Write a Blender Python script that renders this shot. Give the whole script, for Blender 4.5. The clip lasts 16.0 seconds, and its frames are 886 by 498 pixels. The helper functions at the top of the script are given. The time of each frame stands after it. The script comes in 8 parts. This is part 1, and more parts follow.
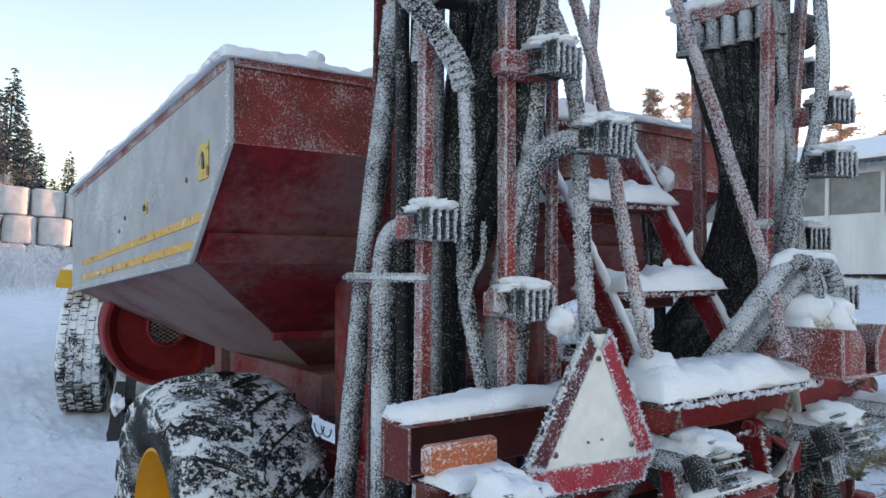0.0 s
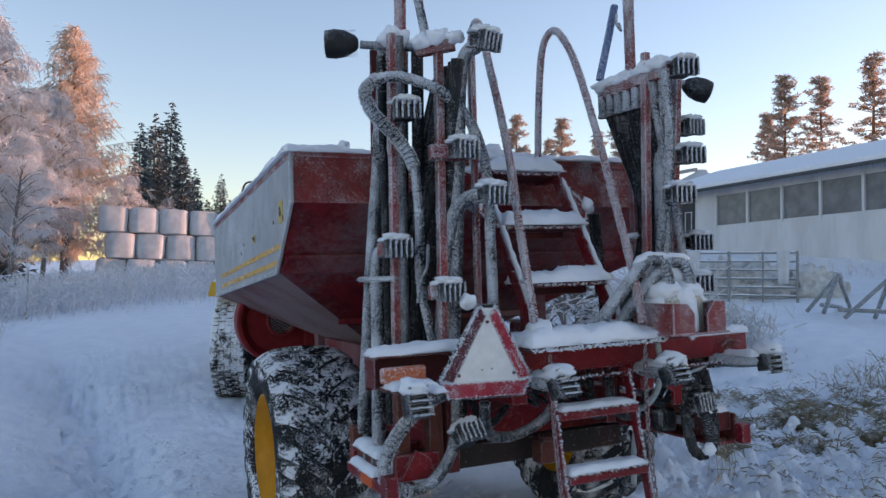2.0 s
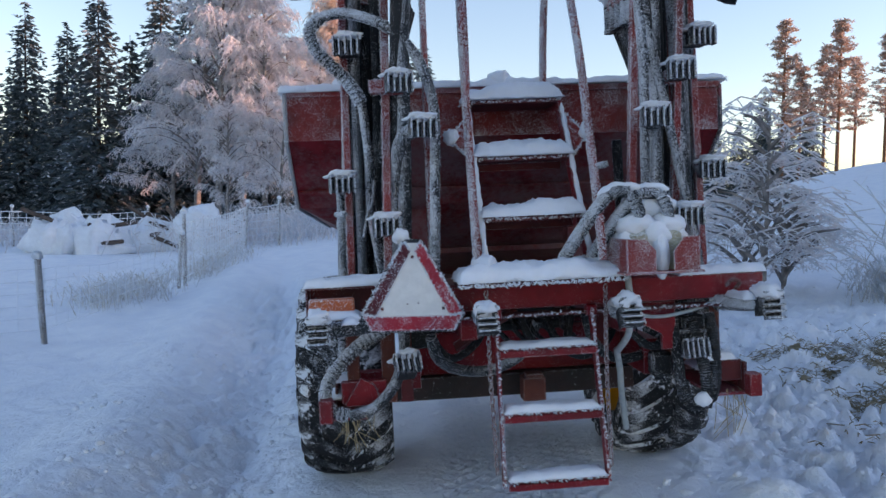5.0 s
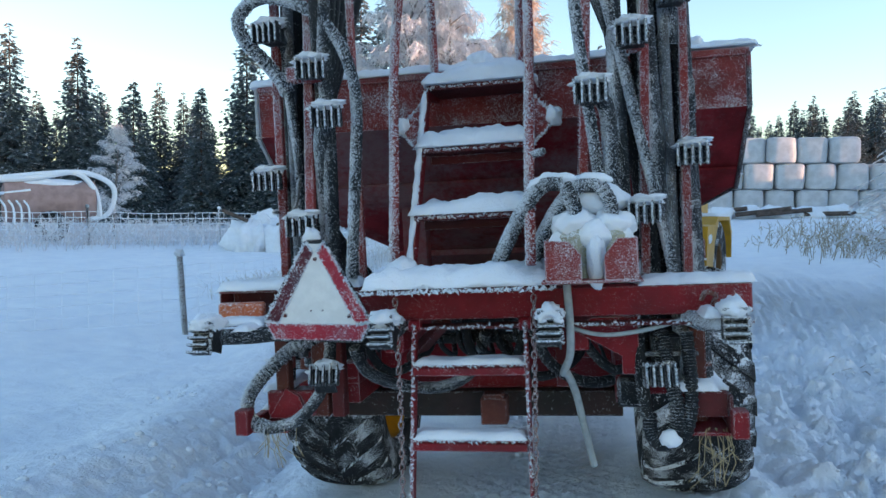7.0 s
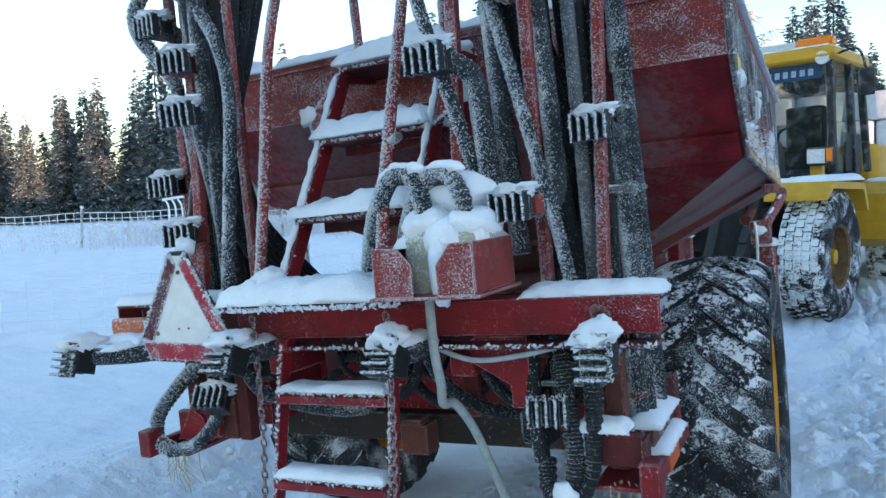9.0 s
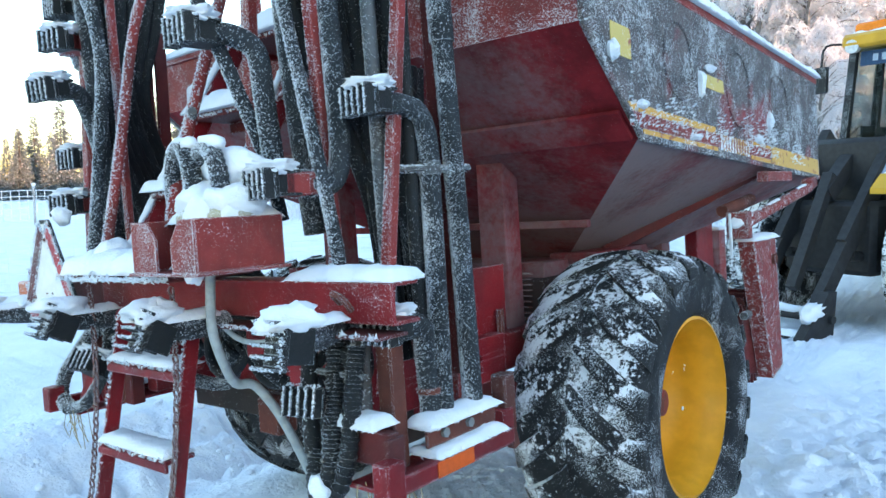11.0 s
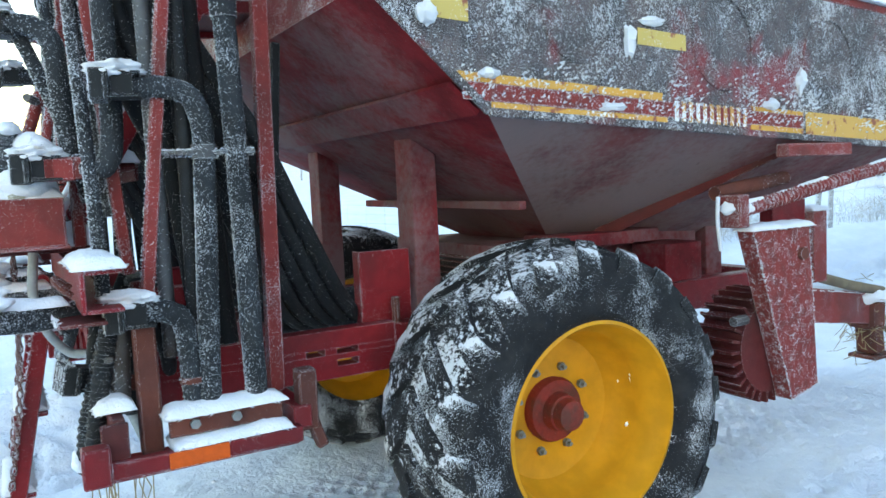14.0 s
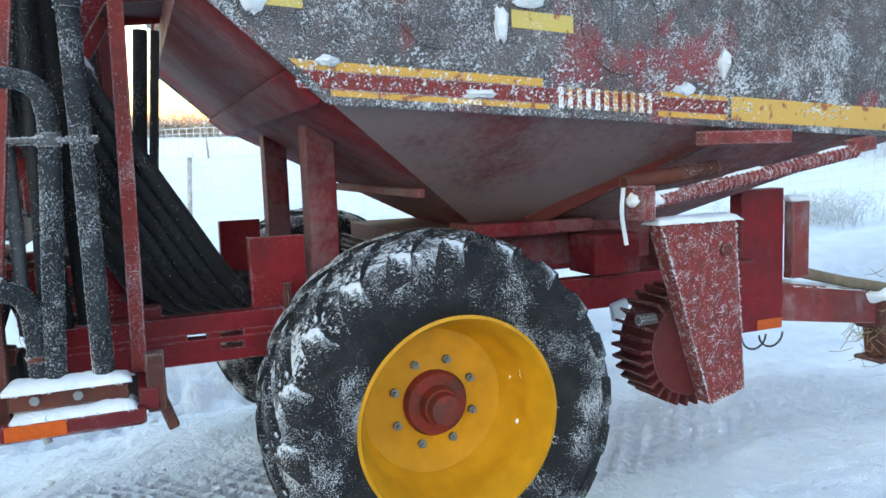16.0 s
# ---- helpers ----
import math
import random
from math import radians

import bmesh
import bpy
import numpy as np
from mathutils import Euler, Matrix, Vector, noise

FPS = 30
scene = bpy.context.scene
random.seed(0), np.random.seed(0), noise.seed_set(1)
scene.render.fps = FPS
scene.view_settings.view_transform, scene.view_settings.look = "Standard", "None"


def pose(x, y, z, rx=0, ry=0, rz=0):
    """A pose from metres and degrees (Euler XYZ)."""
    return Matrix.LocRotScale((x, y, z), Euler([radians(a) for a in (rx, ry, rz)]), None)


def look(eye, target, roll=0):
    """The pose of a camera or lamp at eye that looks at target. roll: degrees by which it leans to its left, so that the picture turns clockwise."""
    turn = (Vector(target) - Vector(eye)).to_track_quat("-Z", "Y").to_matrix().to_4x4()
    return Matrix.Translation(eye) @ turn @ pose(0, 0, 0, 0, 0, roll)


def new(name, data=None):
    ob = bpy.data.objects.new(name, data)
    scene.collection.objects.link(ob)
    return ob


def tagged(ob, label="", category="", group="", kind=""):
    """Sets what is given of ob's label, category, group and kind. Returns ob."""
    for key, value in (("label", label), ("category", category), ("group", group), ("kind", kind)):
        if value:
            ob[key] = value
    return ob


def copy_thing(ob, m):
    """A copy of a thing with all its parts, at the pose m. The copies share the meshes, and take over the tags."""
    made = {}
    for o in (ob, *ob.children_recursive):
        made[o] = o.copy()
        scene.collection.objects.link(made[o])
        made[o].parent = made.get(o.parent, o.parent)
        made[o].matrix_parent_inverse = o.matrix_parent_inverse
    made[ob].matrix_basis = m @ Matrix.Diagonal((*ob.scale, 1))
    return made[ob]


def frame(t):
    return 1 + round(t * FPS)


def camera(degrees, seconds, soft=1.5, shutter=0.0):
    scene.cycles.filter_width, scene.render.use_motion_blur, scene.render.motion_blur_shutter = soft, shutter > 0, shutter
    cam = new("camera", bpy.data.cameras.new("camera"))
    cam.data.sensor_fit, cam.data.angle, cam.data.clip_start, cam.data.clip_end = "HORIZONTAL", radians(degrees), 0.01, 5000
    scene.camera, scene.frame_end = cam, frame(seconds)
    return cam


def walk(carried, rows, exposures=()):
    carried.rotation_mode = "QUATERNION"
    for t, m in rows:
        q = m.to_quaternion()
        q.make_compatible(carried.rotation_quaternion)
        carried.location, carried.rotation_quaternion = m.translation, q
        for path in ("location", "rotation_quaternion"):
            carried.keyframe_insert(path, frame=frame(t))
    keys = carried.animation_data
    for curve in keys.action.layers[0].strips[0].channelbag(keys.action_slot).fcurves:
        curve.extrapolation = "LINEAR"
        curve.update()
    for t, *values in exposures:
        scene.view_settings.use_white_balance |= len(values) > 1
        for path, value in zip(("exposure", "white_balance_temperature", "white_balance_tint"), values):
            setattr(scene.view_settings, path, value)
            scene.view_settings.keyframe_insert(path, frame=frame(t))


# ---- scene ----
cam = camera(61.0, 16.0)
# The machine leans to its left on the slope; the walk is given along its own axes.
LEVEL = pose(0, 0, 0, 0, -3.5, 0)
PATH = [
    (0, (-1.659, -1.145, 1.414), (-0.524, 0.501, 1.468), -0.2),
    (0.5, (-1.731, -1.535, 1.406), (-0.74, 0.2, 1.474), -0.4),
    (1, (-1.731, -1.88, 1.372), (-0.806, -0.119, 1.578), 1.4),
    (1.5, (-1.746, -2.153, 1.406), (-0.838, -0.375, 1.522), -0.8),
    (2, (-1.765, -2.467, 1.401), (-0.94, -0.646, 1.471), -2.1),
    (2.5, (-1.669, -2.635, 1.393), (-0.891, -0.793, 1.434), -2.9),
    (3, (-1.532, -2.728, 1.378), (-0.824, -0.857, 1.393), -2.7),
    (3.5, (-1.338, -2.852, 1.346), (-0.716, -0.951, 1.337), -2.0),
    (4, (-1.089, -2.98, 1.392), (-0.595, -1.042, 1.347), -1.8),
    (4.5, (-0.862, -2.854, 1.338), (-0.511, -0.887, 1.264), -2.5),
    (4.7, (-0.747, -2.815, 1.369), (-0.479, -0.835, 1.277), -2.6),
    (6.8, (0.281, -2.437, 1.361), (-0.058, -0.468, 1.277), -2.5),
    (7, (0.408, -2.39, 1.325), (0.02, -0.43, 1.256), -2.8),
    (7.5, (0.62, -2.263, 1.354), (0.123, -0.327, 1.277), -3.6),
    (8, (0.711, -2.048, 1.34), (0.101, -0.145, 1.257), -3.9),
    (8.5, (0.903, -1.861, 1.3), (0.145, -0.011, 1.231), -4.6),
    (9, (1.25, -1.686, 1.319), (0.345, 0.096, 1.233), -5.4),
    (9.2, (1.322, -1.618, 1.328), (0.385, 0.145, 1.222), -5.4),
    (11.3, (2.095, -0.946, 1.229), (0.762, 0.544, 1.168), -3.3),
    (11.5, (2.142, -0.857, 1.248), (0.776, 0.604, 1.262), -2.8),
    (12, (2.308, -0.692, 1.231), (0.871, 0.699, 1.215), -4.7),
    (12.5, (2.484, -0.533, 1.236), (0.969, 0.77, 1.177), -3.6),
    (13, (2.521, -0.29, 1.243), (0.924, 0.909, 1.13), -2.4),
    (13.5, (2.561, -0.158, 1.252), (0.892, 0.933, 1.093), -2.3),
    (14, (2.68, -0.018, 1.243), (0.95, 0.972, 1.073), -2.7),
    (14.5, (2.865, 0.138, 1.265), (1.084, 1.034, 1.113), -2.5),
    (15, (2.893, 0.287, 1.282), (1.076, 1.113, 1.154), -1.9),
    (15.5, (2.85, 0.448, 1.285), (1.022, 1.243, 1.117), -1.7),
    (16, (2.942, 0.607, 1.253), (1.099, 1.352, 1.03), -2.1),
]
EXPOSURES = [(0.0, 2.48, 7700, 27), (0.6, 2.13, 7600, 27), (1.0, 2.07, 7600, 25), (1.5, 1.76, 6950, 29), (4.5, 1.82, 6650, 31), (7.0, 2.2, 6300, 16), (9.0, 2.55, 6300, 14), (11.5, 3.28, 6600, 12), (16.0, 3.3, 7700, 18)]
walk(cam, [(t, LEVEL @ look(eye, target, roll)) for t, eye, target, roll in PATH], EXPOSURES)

# ---- light ----
world = bpy.data.worlds.new("winter_sky")
scene.world = world
world.use_nodes = True
wn = world.node_tree
sky = wn.nodes.new("ShaderNodeTexSky")
sky.sky_type = 'NISHITA'
sky.sun_disc = False
SUN_BEARING, SUN_HEIGHT = 98.0, 4.4
sky.sun_elevation = radians(SUN_HEIGHT)
sky.sun_rotation = radians(SUN_BEARING)
sky.air_density, sky.dust_density, sky.ozone_density = 1.0, 0.4, 1.7
wn.links.new(sky.outputs[0], wn.nodes["Background"].inputs[0])
wn.nodes["Background"].inputs[1].default_value = 0.15
sun = new("sun", bpy.data.lights.new("sun", 'SUN'))
sun.data.energy, sun.data.angle, sun.data.color = 2.2, radians(0.6), (1.0, 0.56, 0.34)
sb, sh = radians(SUN_BEARING), radians(SUN_HEIGHT)
sun_dir = Vector((math.sin(sb) * math.cos(sh), math.cos(sb) * math.cos(sh), math.sin(sh)))
sun.matrix_world = Matrix.Translation(sun_dir * 60) @ sun_dir.to_track_quat("Z", "Y").to_matrix().to_4x4()


# ---- materials ----
class Nodes:
    """A small builder for node materials."""

    def __init__(self, name, rough=0.6, metal=0.0):
        self.mat = bpy.data.materials.new(name)
        self.mat.use_nodes = True
        self.t = self.mat.node_tree
        self.p = self.t.nodes["Principled BSDF"]
        self.p.inputs["Roughness"].default_value = rough
        self.p.inputs["Metallic"].default_value = metal
        self.p.inputs["Specular IOR Level"].default_value = 0.22
        self.co = self.t.nodes.new("ShaderNodeTexCoord").outputs["Object"]

    def put(self, socket, value):
        if isinstance(value, bpy.types.NodeSocket):
            self.t.links.new(value, socket)
        else:
            socket.default_value = value

    def noise(self, scale, detail=4.0, rough=0.55, stretch=None):
        n = self.t.nodes.new("ShaderNodeTexNoise")
        n.inputs["Scale"].default_value = scale
        n.inputs["Detail"].default_value = detail
        n.inputs["Roughness"].default_value = rough
        co = self.co
        if stretch:
            m = self.t.nodes.new("ShaderNodeMapping")
            m.inputs["Scale"].default_value = stretch
            self.t.links.new(co, m.inputs["Vector"])
            co = m.outputs[0]
        self.t.links.new(co, n.inputs["Vector"])
        return n.outputs["Fac"]

    def cells(self, scale):
        n = self.t.nodes.new("ShaderNodeTexVoronoi")
        n.inputs["Scale"].default_value = scale
        self.t.links.new(self.co, n.inputs["Vector"])
        return n.outputs["Distance"]

    def math(self, op, a, b=0.0, clamp=False):
        n = self.t.nodes.new("ShaderNodeMath")
        n.operation, n.use_clamp = op, clamp
        self.put(n.inputs[0], a)
        self.put(n.inputs[1], b)
        return n.outputs[0]

    def ramp(self, fac, lo, hi, a=0.0, b=1.0):
        n = self.t.nodes.new("ShaderNodeMapRange")
        n.interpolation_type = 'SMOOTHSTEP'
        for socket, v in zip(n.inputs[:5], (fac, lo, hi, a, b)):
            self.put(socket, v)
        return n.outputs[0]

    def mix(self, fac, a, b):
        n = self.t.nodes.new("ShaderNodeMix")
        n.data_type = 'RGBA'
        self.put(n.inputs[0], fac)
        for socket, v in ((n.inputs[6], a), (n.inputs[7], b)):
            self.put(socket, (*v, 1.0) if isinstance(v, tuple) and len(v) == 3 else v)
        return n.outputs[2]

    def up(self):
        g = self.t.nodes.new("ShaderNodeNewGeometry")
        s = self.t.nodes.new("ShaderNodeSeparateXYZ")
        self.t.links.new(g.outputs["Normal"], s.inputs[0])
        return s.outputs[2]

    def facing(self, way):
        g = self.t.nodes.new("ShaderNodeNewGeometry")
        d = self.t.nodes.new("ShaderNodeVectorMath")
        d.operation = 'DOT_PRODUCT'
        self.t.links.new(g.outputs["Normal"], d.inputs[0])
        d.inputs[1].default_value = way
        return d.outputs["Value"]

    def edge(self, radius):
        """1 along edges, 0 on flat faces."""
        g = self.t.nodes.new("ShaderNodeNewGeometry")
        b = self.t.nodes.new("ShaderNodeBevel")
        b.samples = 3
        b.inputs["Radius"].default_value = radius
        d = self.t.nodes.new("ShaderNodeVectorMath")
        d.operation = 'DOT_PRODUCT'
        self.t.links.new(g.outputs["Normal"], d.inputs[0])
        self.t.links.new(b.outputs[0], d.inputs[1])
        return self.ramp(d.outputs["Value"], 0.98, 0.80)

    def random(self):
        return self.t.nodes.new("ShaderNodeObjectInfo").outputs["Random"]

    def island(self):
        return self.t.nodes.new("ShaderNodeNewGeometry").outputs["Random Per Island"]

    def colour(self, c):
        self.put(self.p.inputs["Base Color"], (*c, 1.0) if isinstance(c, tuple) and len(c) == 3 else c)
        return self

    def bump(self, height, strength=0.3, distance=0.01):
        b = self.t.nodes.new("ShaderNodeBump")
        b.inputs["Strength"].default_value, b.inputs["Distance"].default_value = strength, distance
        self.t.links.new(height, b.inputs["Height"])
        self.t.links.new(b.outputs[0], self.p.inputs["Normal"])
        return self


FROST = (0.80, 0.85, 0.90)
WIND = Vector((-0.80, -0.50, 0.35)).normalized()


def frosted(name, base, worn, frost=0.35, grain=90.0, rough=0.55, metal=0.0, top=0.5, patch=4.0, relief=0.6):
    """Paint, rubber or steel under hoarfrost, which grows on edges and on what faces the wind.
    frost = how much of it is covered, top = how much more on the windward side and the edges."""
    m = Nodes(name, rough, metal)
    wear = m.ramp(m.noise(patch, 5.0), 0.42, 0.66)
    colour = m.mix(wear, base, worn)
    colour = m.mix(m.ramp(m.noise(patch * 6, 3.0), 0.35, 0.75, 0.0, 0.35), colour, tuple(0.45 * v for v in base))
    fine = m.noise(grain, 4.0, 0.78)
    wind = m.ramp(m.facing(WIND), 0.0, 1.0)
    level = m.math('ADD', m.math('MULTIPLY', m.math('SUBTRACT', m.noise(patch * 1.7, 4.0), 0.5), 0.42), m.math('MULTIPLY', wind, 0.12 * top))
    if top > 0.2:
        level = m.math('ADD', level, m.math('MULTIPLY', m.edge(0.006), 0.18))
    lo = 0.68 - 0.28 * frost
    mask = m.ramp(m.math('ADD', fine, level), lo + 0.02, lo + 0.11)
    veil = m.ramp(level, 0.10 - 0.2 * frost, 0.32 - 0.2 * frost, 0.0, 0.10 * min(1.0, max(0.0, frost) * 2.4))
    colour = m.mix(veil, colour, (0.50, 0.56, 0.60))
    m.colour(m.mix(m.math('MULTIPLY', mask, 0.78), colour, FROST))
    m.put(m.p.inputs["Roughness"], m.ramp(mask, 0.0, 1.0, rough, 0.9))
    if metal:
        m.put(m.p.inputs["Metallic"], m.ramp(mask, 0.0, 0.6, metal, 0.0))
    m.bump(m.math('ADD', m.math('MULTIPLY', mask, 0.8), fine), relief, 0.004)
    return m.mat


def snow_material(name, tint=(0.82, 0.86, 0.91), scale=1.0):
    m = Nodes(name, 0.75)
    grain = m.noise(120 * scale, 3.0, 0.7)
    lumps = m.noise(9 * scale, 6.0, 0.6)
    colour = m.mix(m.ramp(lumps, 0.3, 0.7), tuple(0.93 * v for v in tint), tint)
    m.colour(colour)
    m.put(m.p.inputs["Subsurface Weight"], 0.0)
    m.bump(m.math('ADD', m.math('MULTIPLY', grain, 0.5), lumps), 0.5, 0.02)
    return m.mat


def plain(name, base, rough=0.5, metal=0.0, grain=40.0, vary=0.25, relief=0.15):
    m = Nodes(name, rough, metal)
    n = m.noise(grain, 4.0)
    m.colour(m.mix(m.ramp(n, 0.3, 0.7), tuple((1 - vary) * v for v in base), base))
    m.bump(n, relief, 0.003)
    return m.mat


SNOW = snow_material("snow")
FROST_M = snow_material("hoarfrost", (0.78, 0.83, 0.88), 3.0)
RED = frosted("red_paint", (0.25, 0.012, 0.018), (0.15, 0.016, 0.020), 0.20, 230, 0.45, 0.0, 0.5)
RED_FROST = frosted("red_paint_frosted", (0.27, 0.040, 0.036), (0.16, 0.036, 0.033), 0.37, 230, 0.6, 0.0, 1.0)
RED_RIMED = frosted("red_paint_rimed", (0.27, 0.040, 0.036), (0.18, 0.036, 0.033), 0.50, 170, 0.6, 0.0, 0.4, 26.0)


def dusty(name, base, dust, cover, patch=1.4):
    """Sheltered paint under road dust: broad smears, runs, specks of rust and scratches."""
    m = Nodes(name, 0.75)
    old = tuple(0.55 * v for v in base)
    colour = m.mix(m.ramp(m.noise(patch * 5, 6.0, 0.65), 0.38, 0.68), base, old)
    smear = m.ramp(m.math('ADD', m.noise(patch, 6.0, 0.6), m.math('MULTIPLY', m.noise(38, 5.0, 0.7), 0.30)), 0.78 - 0.35 * cover, 1.02 - 0.35 * cover, 0.0, 0.85)
    colour = m.mix(smear, colour, dust)
    colour = m.mix(m.ramp(m.noise(26, 5.0, 0.75), 0.64, 0.74, 0.0, 0.65), colour, (0.10, 0.045, 0.04))
    colour = m.mix(m.ramp(m.noise(150, 3.0, 0.7), 0.66, 0.74, 0.0, 0.35), colour, (0.45, 0.42, 0.42))
    m.colour(colour)
    m.bump(m.math('ADD', m.noise(60, 4.0), m.noise(5, 3.0)), 0.25, 0.006)
    return m.mat


RED_CLEAN = dusty("red_paint_dusty", (0.21, 0.014, 0.020), (0.20, 0.130, 0.135), 0.74)
RUST = frosted("rusty_steel", (0.16, 0.05, 0.035), (0.09, 0.035, 0.03), 0.2, 230, 0.8)
DARK_RED = frosted("dark_red_paint", (0.14, 0.024, 0.024), (0.08, 0.026, 0.025), 0.05, 230, 0.6)
HOSE = frosted("black_hose", (0.018, 0.022, 0.026), (0.030, 0.036, 0.042), 0.46, 230, 0.6, 0.0, 1.1, 5.0)
HOSE_BARE = frosted("black_hose_sheltered", (0.012, 0.014, 0.016), (0.020, 0.022, 0.024), 0.20, 240, 0.55, 0.0, 0.5)
STEEL = frosted("galvanised_tube", (0.12, 0.13, 0.14), (0.08, 0.07, 0.065), 0.30, 240, 0.5, 0.5, 1.3, 5.0)
PLASTIC = frosted("black_plastic", (0.013, 0.015, 0.017), (0.022, 0.025, 0.027), 0.14, 240, 0.5, 0.0, 1.0)
GREY_PANEL = frosted("frosted_grey_panel", (0.40, 0.42, 0.44), (0.36, 0.37, 0.39), 0.25, 120, 0.7, 0.0, 0.3, 1.5, 0.35)
YELLOW = plain("yellow_rim_paint", (0.72, 0.33, 0.02), 0.35, 0.0, 12.0, 0.18)


# ---- mesh helpers ----
class Geo:
    """Points and faces of one mesh, with a material slot for each face."""

    def __init__(self):
        self.v, self.f, self.s = [], [], []

    def add(self, v, f, slot=0):
        n = len(self.v)
        self.v += [tuple(p) for p in v]
        self.f += [tuple(i + n for i in face) for face in f]
        self.s += [slot] * len(f)
        return self

    def box(self, c, size, rot=(0, 0, 0), slot=0, bevel=0.004):
        """A box with chamfered edges round c; rot in degrees."""
        hx, hy, hz = (0.5 * a for a in size)
        b = min(bevel, 0.45 * hx, 0.45 * hy, 0.45 * hz)
        m = Euler([radians(a) for a in rot]).to_matrix()
        bm = bmesh.new()
        bmesh.ops.create_cube(bm, size=1.0)
        for q in bm.verts:
            q.co = Vector((q.co.x * 2 * hx, q.co.y * 2 * hy, q.co.z * 2 * hz))
        if b > 0.0008:
            bmesh.ops.bevel(bm, geom=bm.edges[:], offset=b, segments=1, affect='EDGES')
        bm.verts.index_update()
        self.add([Vector(c) + m @ q.co for q in bm.verts], [[q.index for q in face.verts] for face in bm.faces], slot)
        bm.free()
        return self

    def bar(self, a, b, w, d, slot=0, bevel=0.003, up=(0, 0, 1)):
        """A straight bar of section w x d from a to b."""
        a, b = Vector(a), Vector(b)
        z = (b - a).normalized()
        u = Vector(up)
        if abs(z.dot(u)) > 0.95:
            u = Vector((0, 1, 0))
        x = u.cross(z).normalized()
        y = z.cross(x)
        rot = Matrix((x, y, z)).transposed()
        n = len(self.v)
        self.box((0, 0, 0), (w, d, (b - a).length), (0, 0, 0), slot, bevel)
        mid = (a + b) / 2
        self.v[n:] = [tuple(mid + rot @ Vector(p)) for p in self.v[n:]]
        return self

    def tube(self, pts, r, n=10, slot=0, smooth=0, cap=True, rib=0.0, pitch=0.02):
        """A round tube along the points; smooth: steps between points; rib: depth of corrugation."""
        path = curve(pts, smooth) if smooth else [Vector(p) for p in pts]
        if rib:
            path = resample(path, pitch / 2)
        x = None
        rings = []
        for i, p in enumerate(path):
            z = (path[min(i + 1, len(path) - 1)] - path[max(i - 1, 0)]).normalized()
            if x is None:
                x = z.orthogonal().normalized()
            x = (x - z * x.dot(z)).normalized()
            y = z.cross(x)
            rr = (r[i] if isinstance(r, (list, tuple)) else r) * (1 - (rib if i % 2 else 0))
            rings.append([p + rr * (math.cos(2 * math.pi * k / n) * x + math.sin(2 * math.pi * k / n) * y) for k in range(n)])
        v = [q for ring in rings for q in ring]
        f = [(i * n + k, i * n + (k + 1) % n, (i + 1) * n + (k + 1) % n, (i + 1) * n + k) for i in range(len(rings) - 1) for k in range(n)]
        if cap:
            f += [tuple(range(n - 1, -1, -1)), tuple((len(rings) - 1) * n + k for k in range(n))]
        return self.add(v, f, slot)

    def prism(self, poly, axis, lo, hi, slot=0):
        """A flat polygon pushed along an axis from lo to hi."""
        k = "xyz".index(axis)

        def at(p, w):
            q = [p[0], p[1]]
            q.insert(k, w)
            return tuple(q)
        n = len(poly)
        v = [at(p, lo) for p in poly] + [at(p, hi) for p in poly]
        f = [tuple(range(n)), tuple(range(2 * n - 1, n - 1, -1))]
        f += [(i, i + n, (i + 1) % n + n, (i + 1) % n) for i in range(n)]
        return self.add(v, f, slot)

    def sheet(self, a, b, c, d, t, slot=0):
        """A plate of thickness t on the four corners."""
        a, b, c, d = (Vector(p) for p in (a, b, c, d))
        n = (b - a).cross(d - a).normalized() * t
        v = [a, b, c, d, a + n, b + n, c + n, d + n]
        return self.add(v, [(3, 2, 1, 0), (4, 5, 6, 7), (0, 1, 5, 4), (1, 2, 6, 5), (2, 3, 7, 6), (3, 0, 4, 7)], slot)

    def lathe(self, profile, n=48, slot=0, closed=False):
        """A profile of (radius, x) turned round the x axis."""
        v = [(x, r * math.cos(2 * math.pi * k / n), r * math.sin(2 * math.pi * k / n)) for r, x in profile for k in range(n)]
        m = len(profile)
        last = m if closed else m - 1
        f = [(i * n + k, i * n + (k + 1) % n, ((i + 1) % m) * n + (k + 1) % n, ((i + 1) % m) * n + k) for i in range(last) for k in range(n)]
        return self.add(v, f, slot)

    def moved(self, m):
        self.v = [tuple(m @ Vector(p)) for p in self.v]
        return self

    def spikes(self, pts, r, count, size=0.007, slot=1, seed=0, up=0.35, smooth=0):
        """Frost needles that stand on a tube along the points."""
        rng = random.Random(seed + len(self.v))
        path = resample(curve(pts, smooth) if smooth else [Vector(p) for p in pts], 0.01)
        size *= 0.44
        for _ in range(int(3.6 * count)):
            i = rng.randrange(len(path) - 1)
            z = (path[i + 1] - path[i]).normalized()
            p = path[i].lerp(path[i + 1], rng.random())
            x = z.orthogonal().normalized()
            y = z.cross(x)
            a = rng.uniform(0, 2 * math.pi)
            out = math.cos(a) * x + math.sin(a) * y
            if out.dot(WIND) < rng.uniform(-1.1, 0.75):
                out = -out
                if rng.random() < up:
                    continue
            self.needle(p + out * r * 0.97, (out + 0.5 * Vector((rng.uniform(-1, 1), rng.uniform(-1, 1), rng.uniform(-1, 1)))).normalized(), size * rng.uniform(0.5, 1.4), slot, rng)
        return self

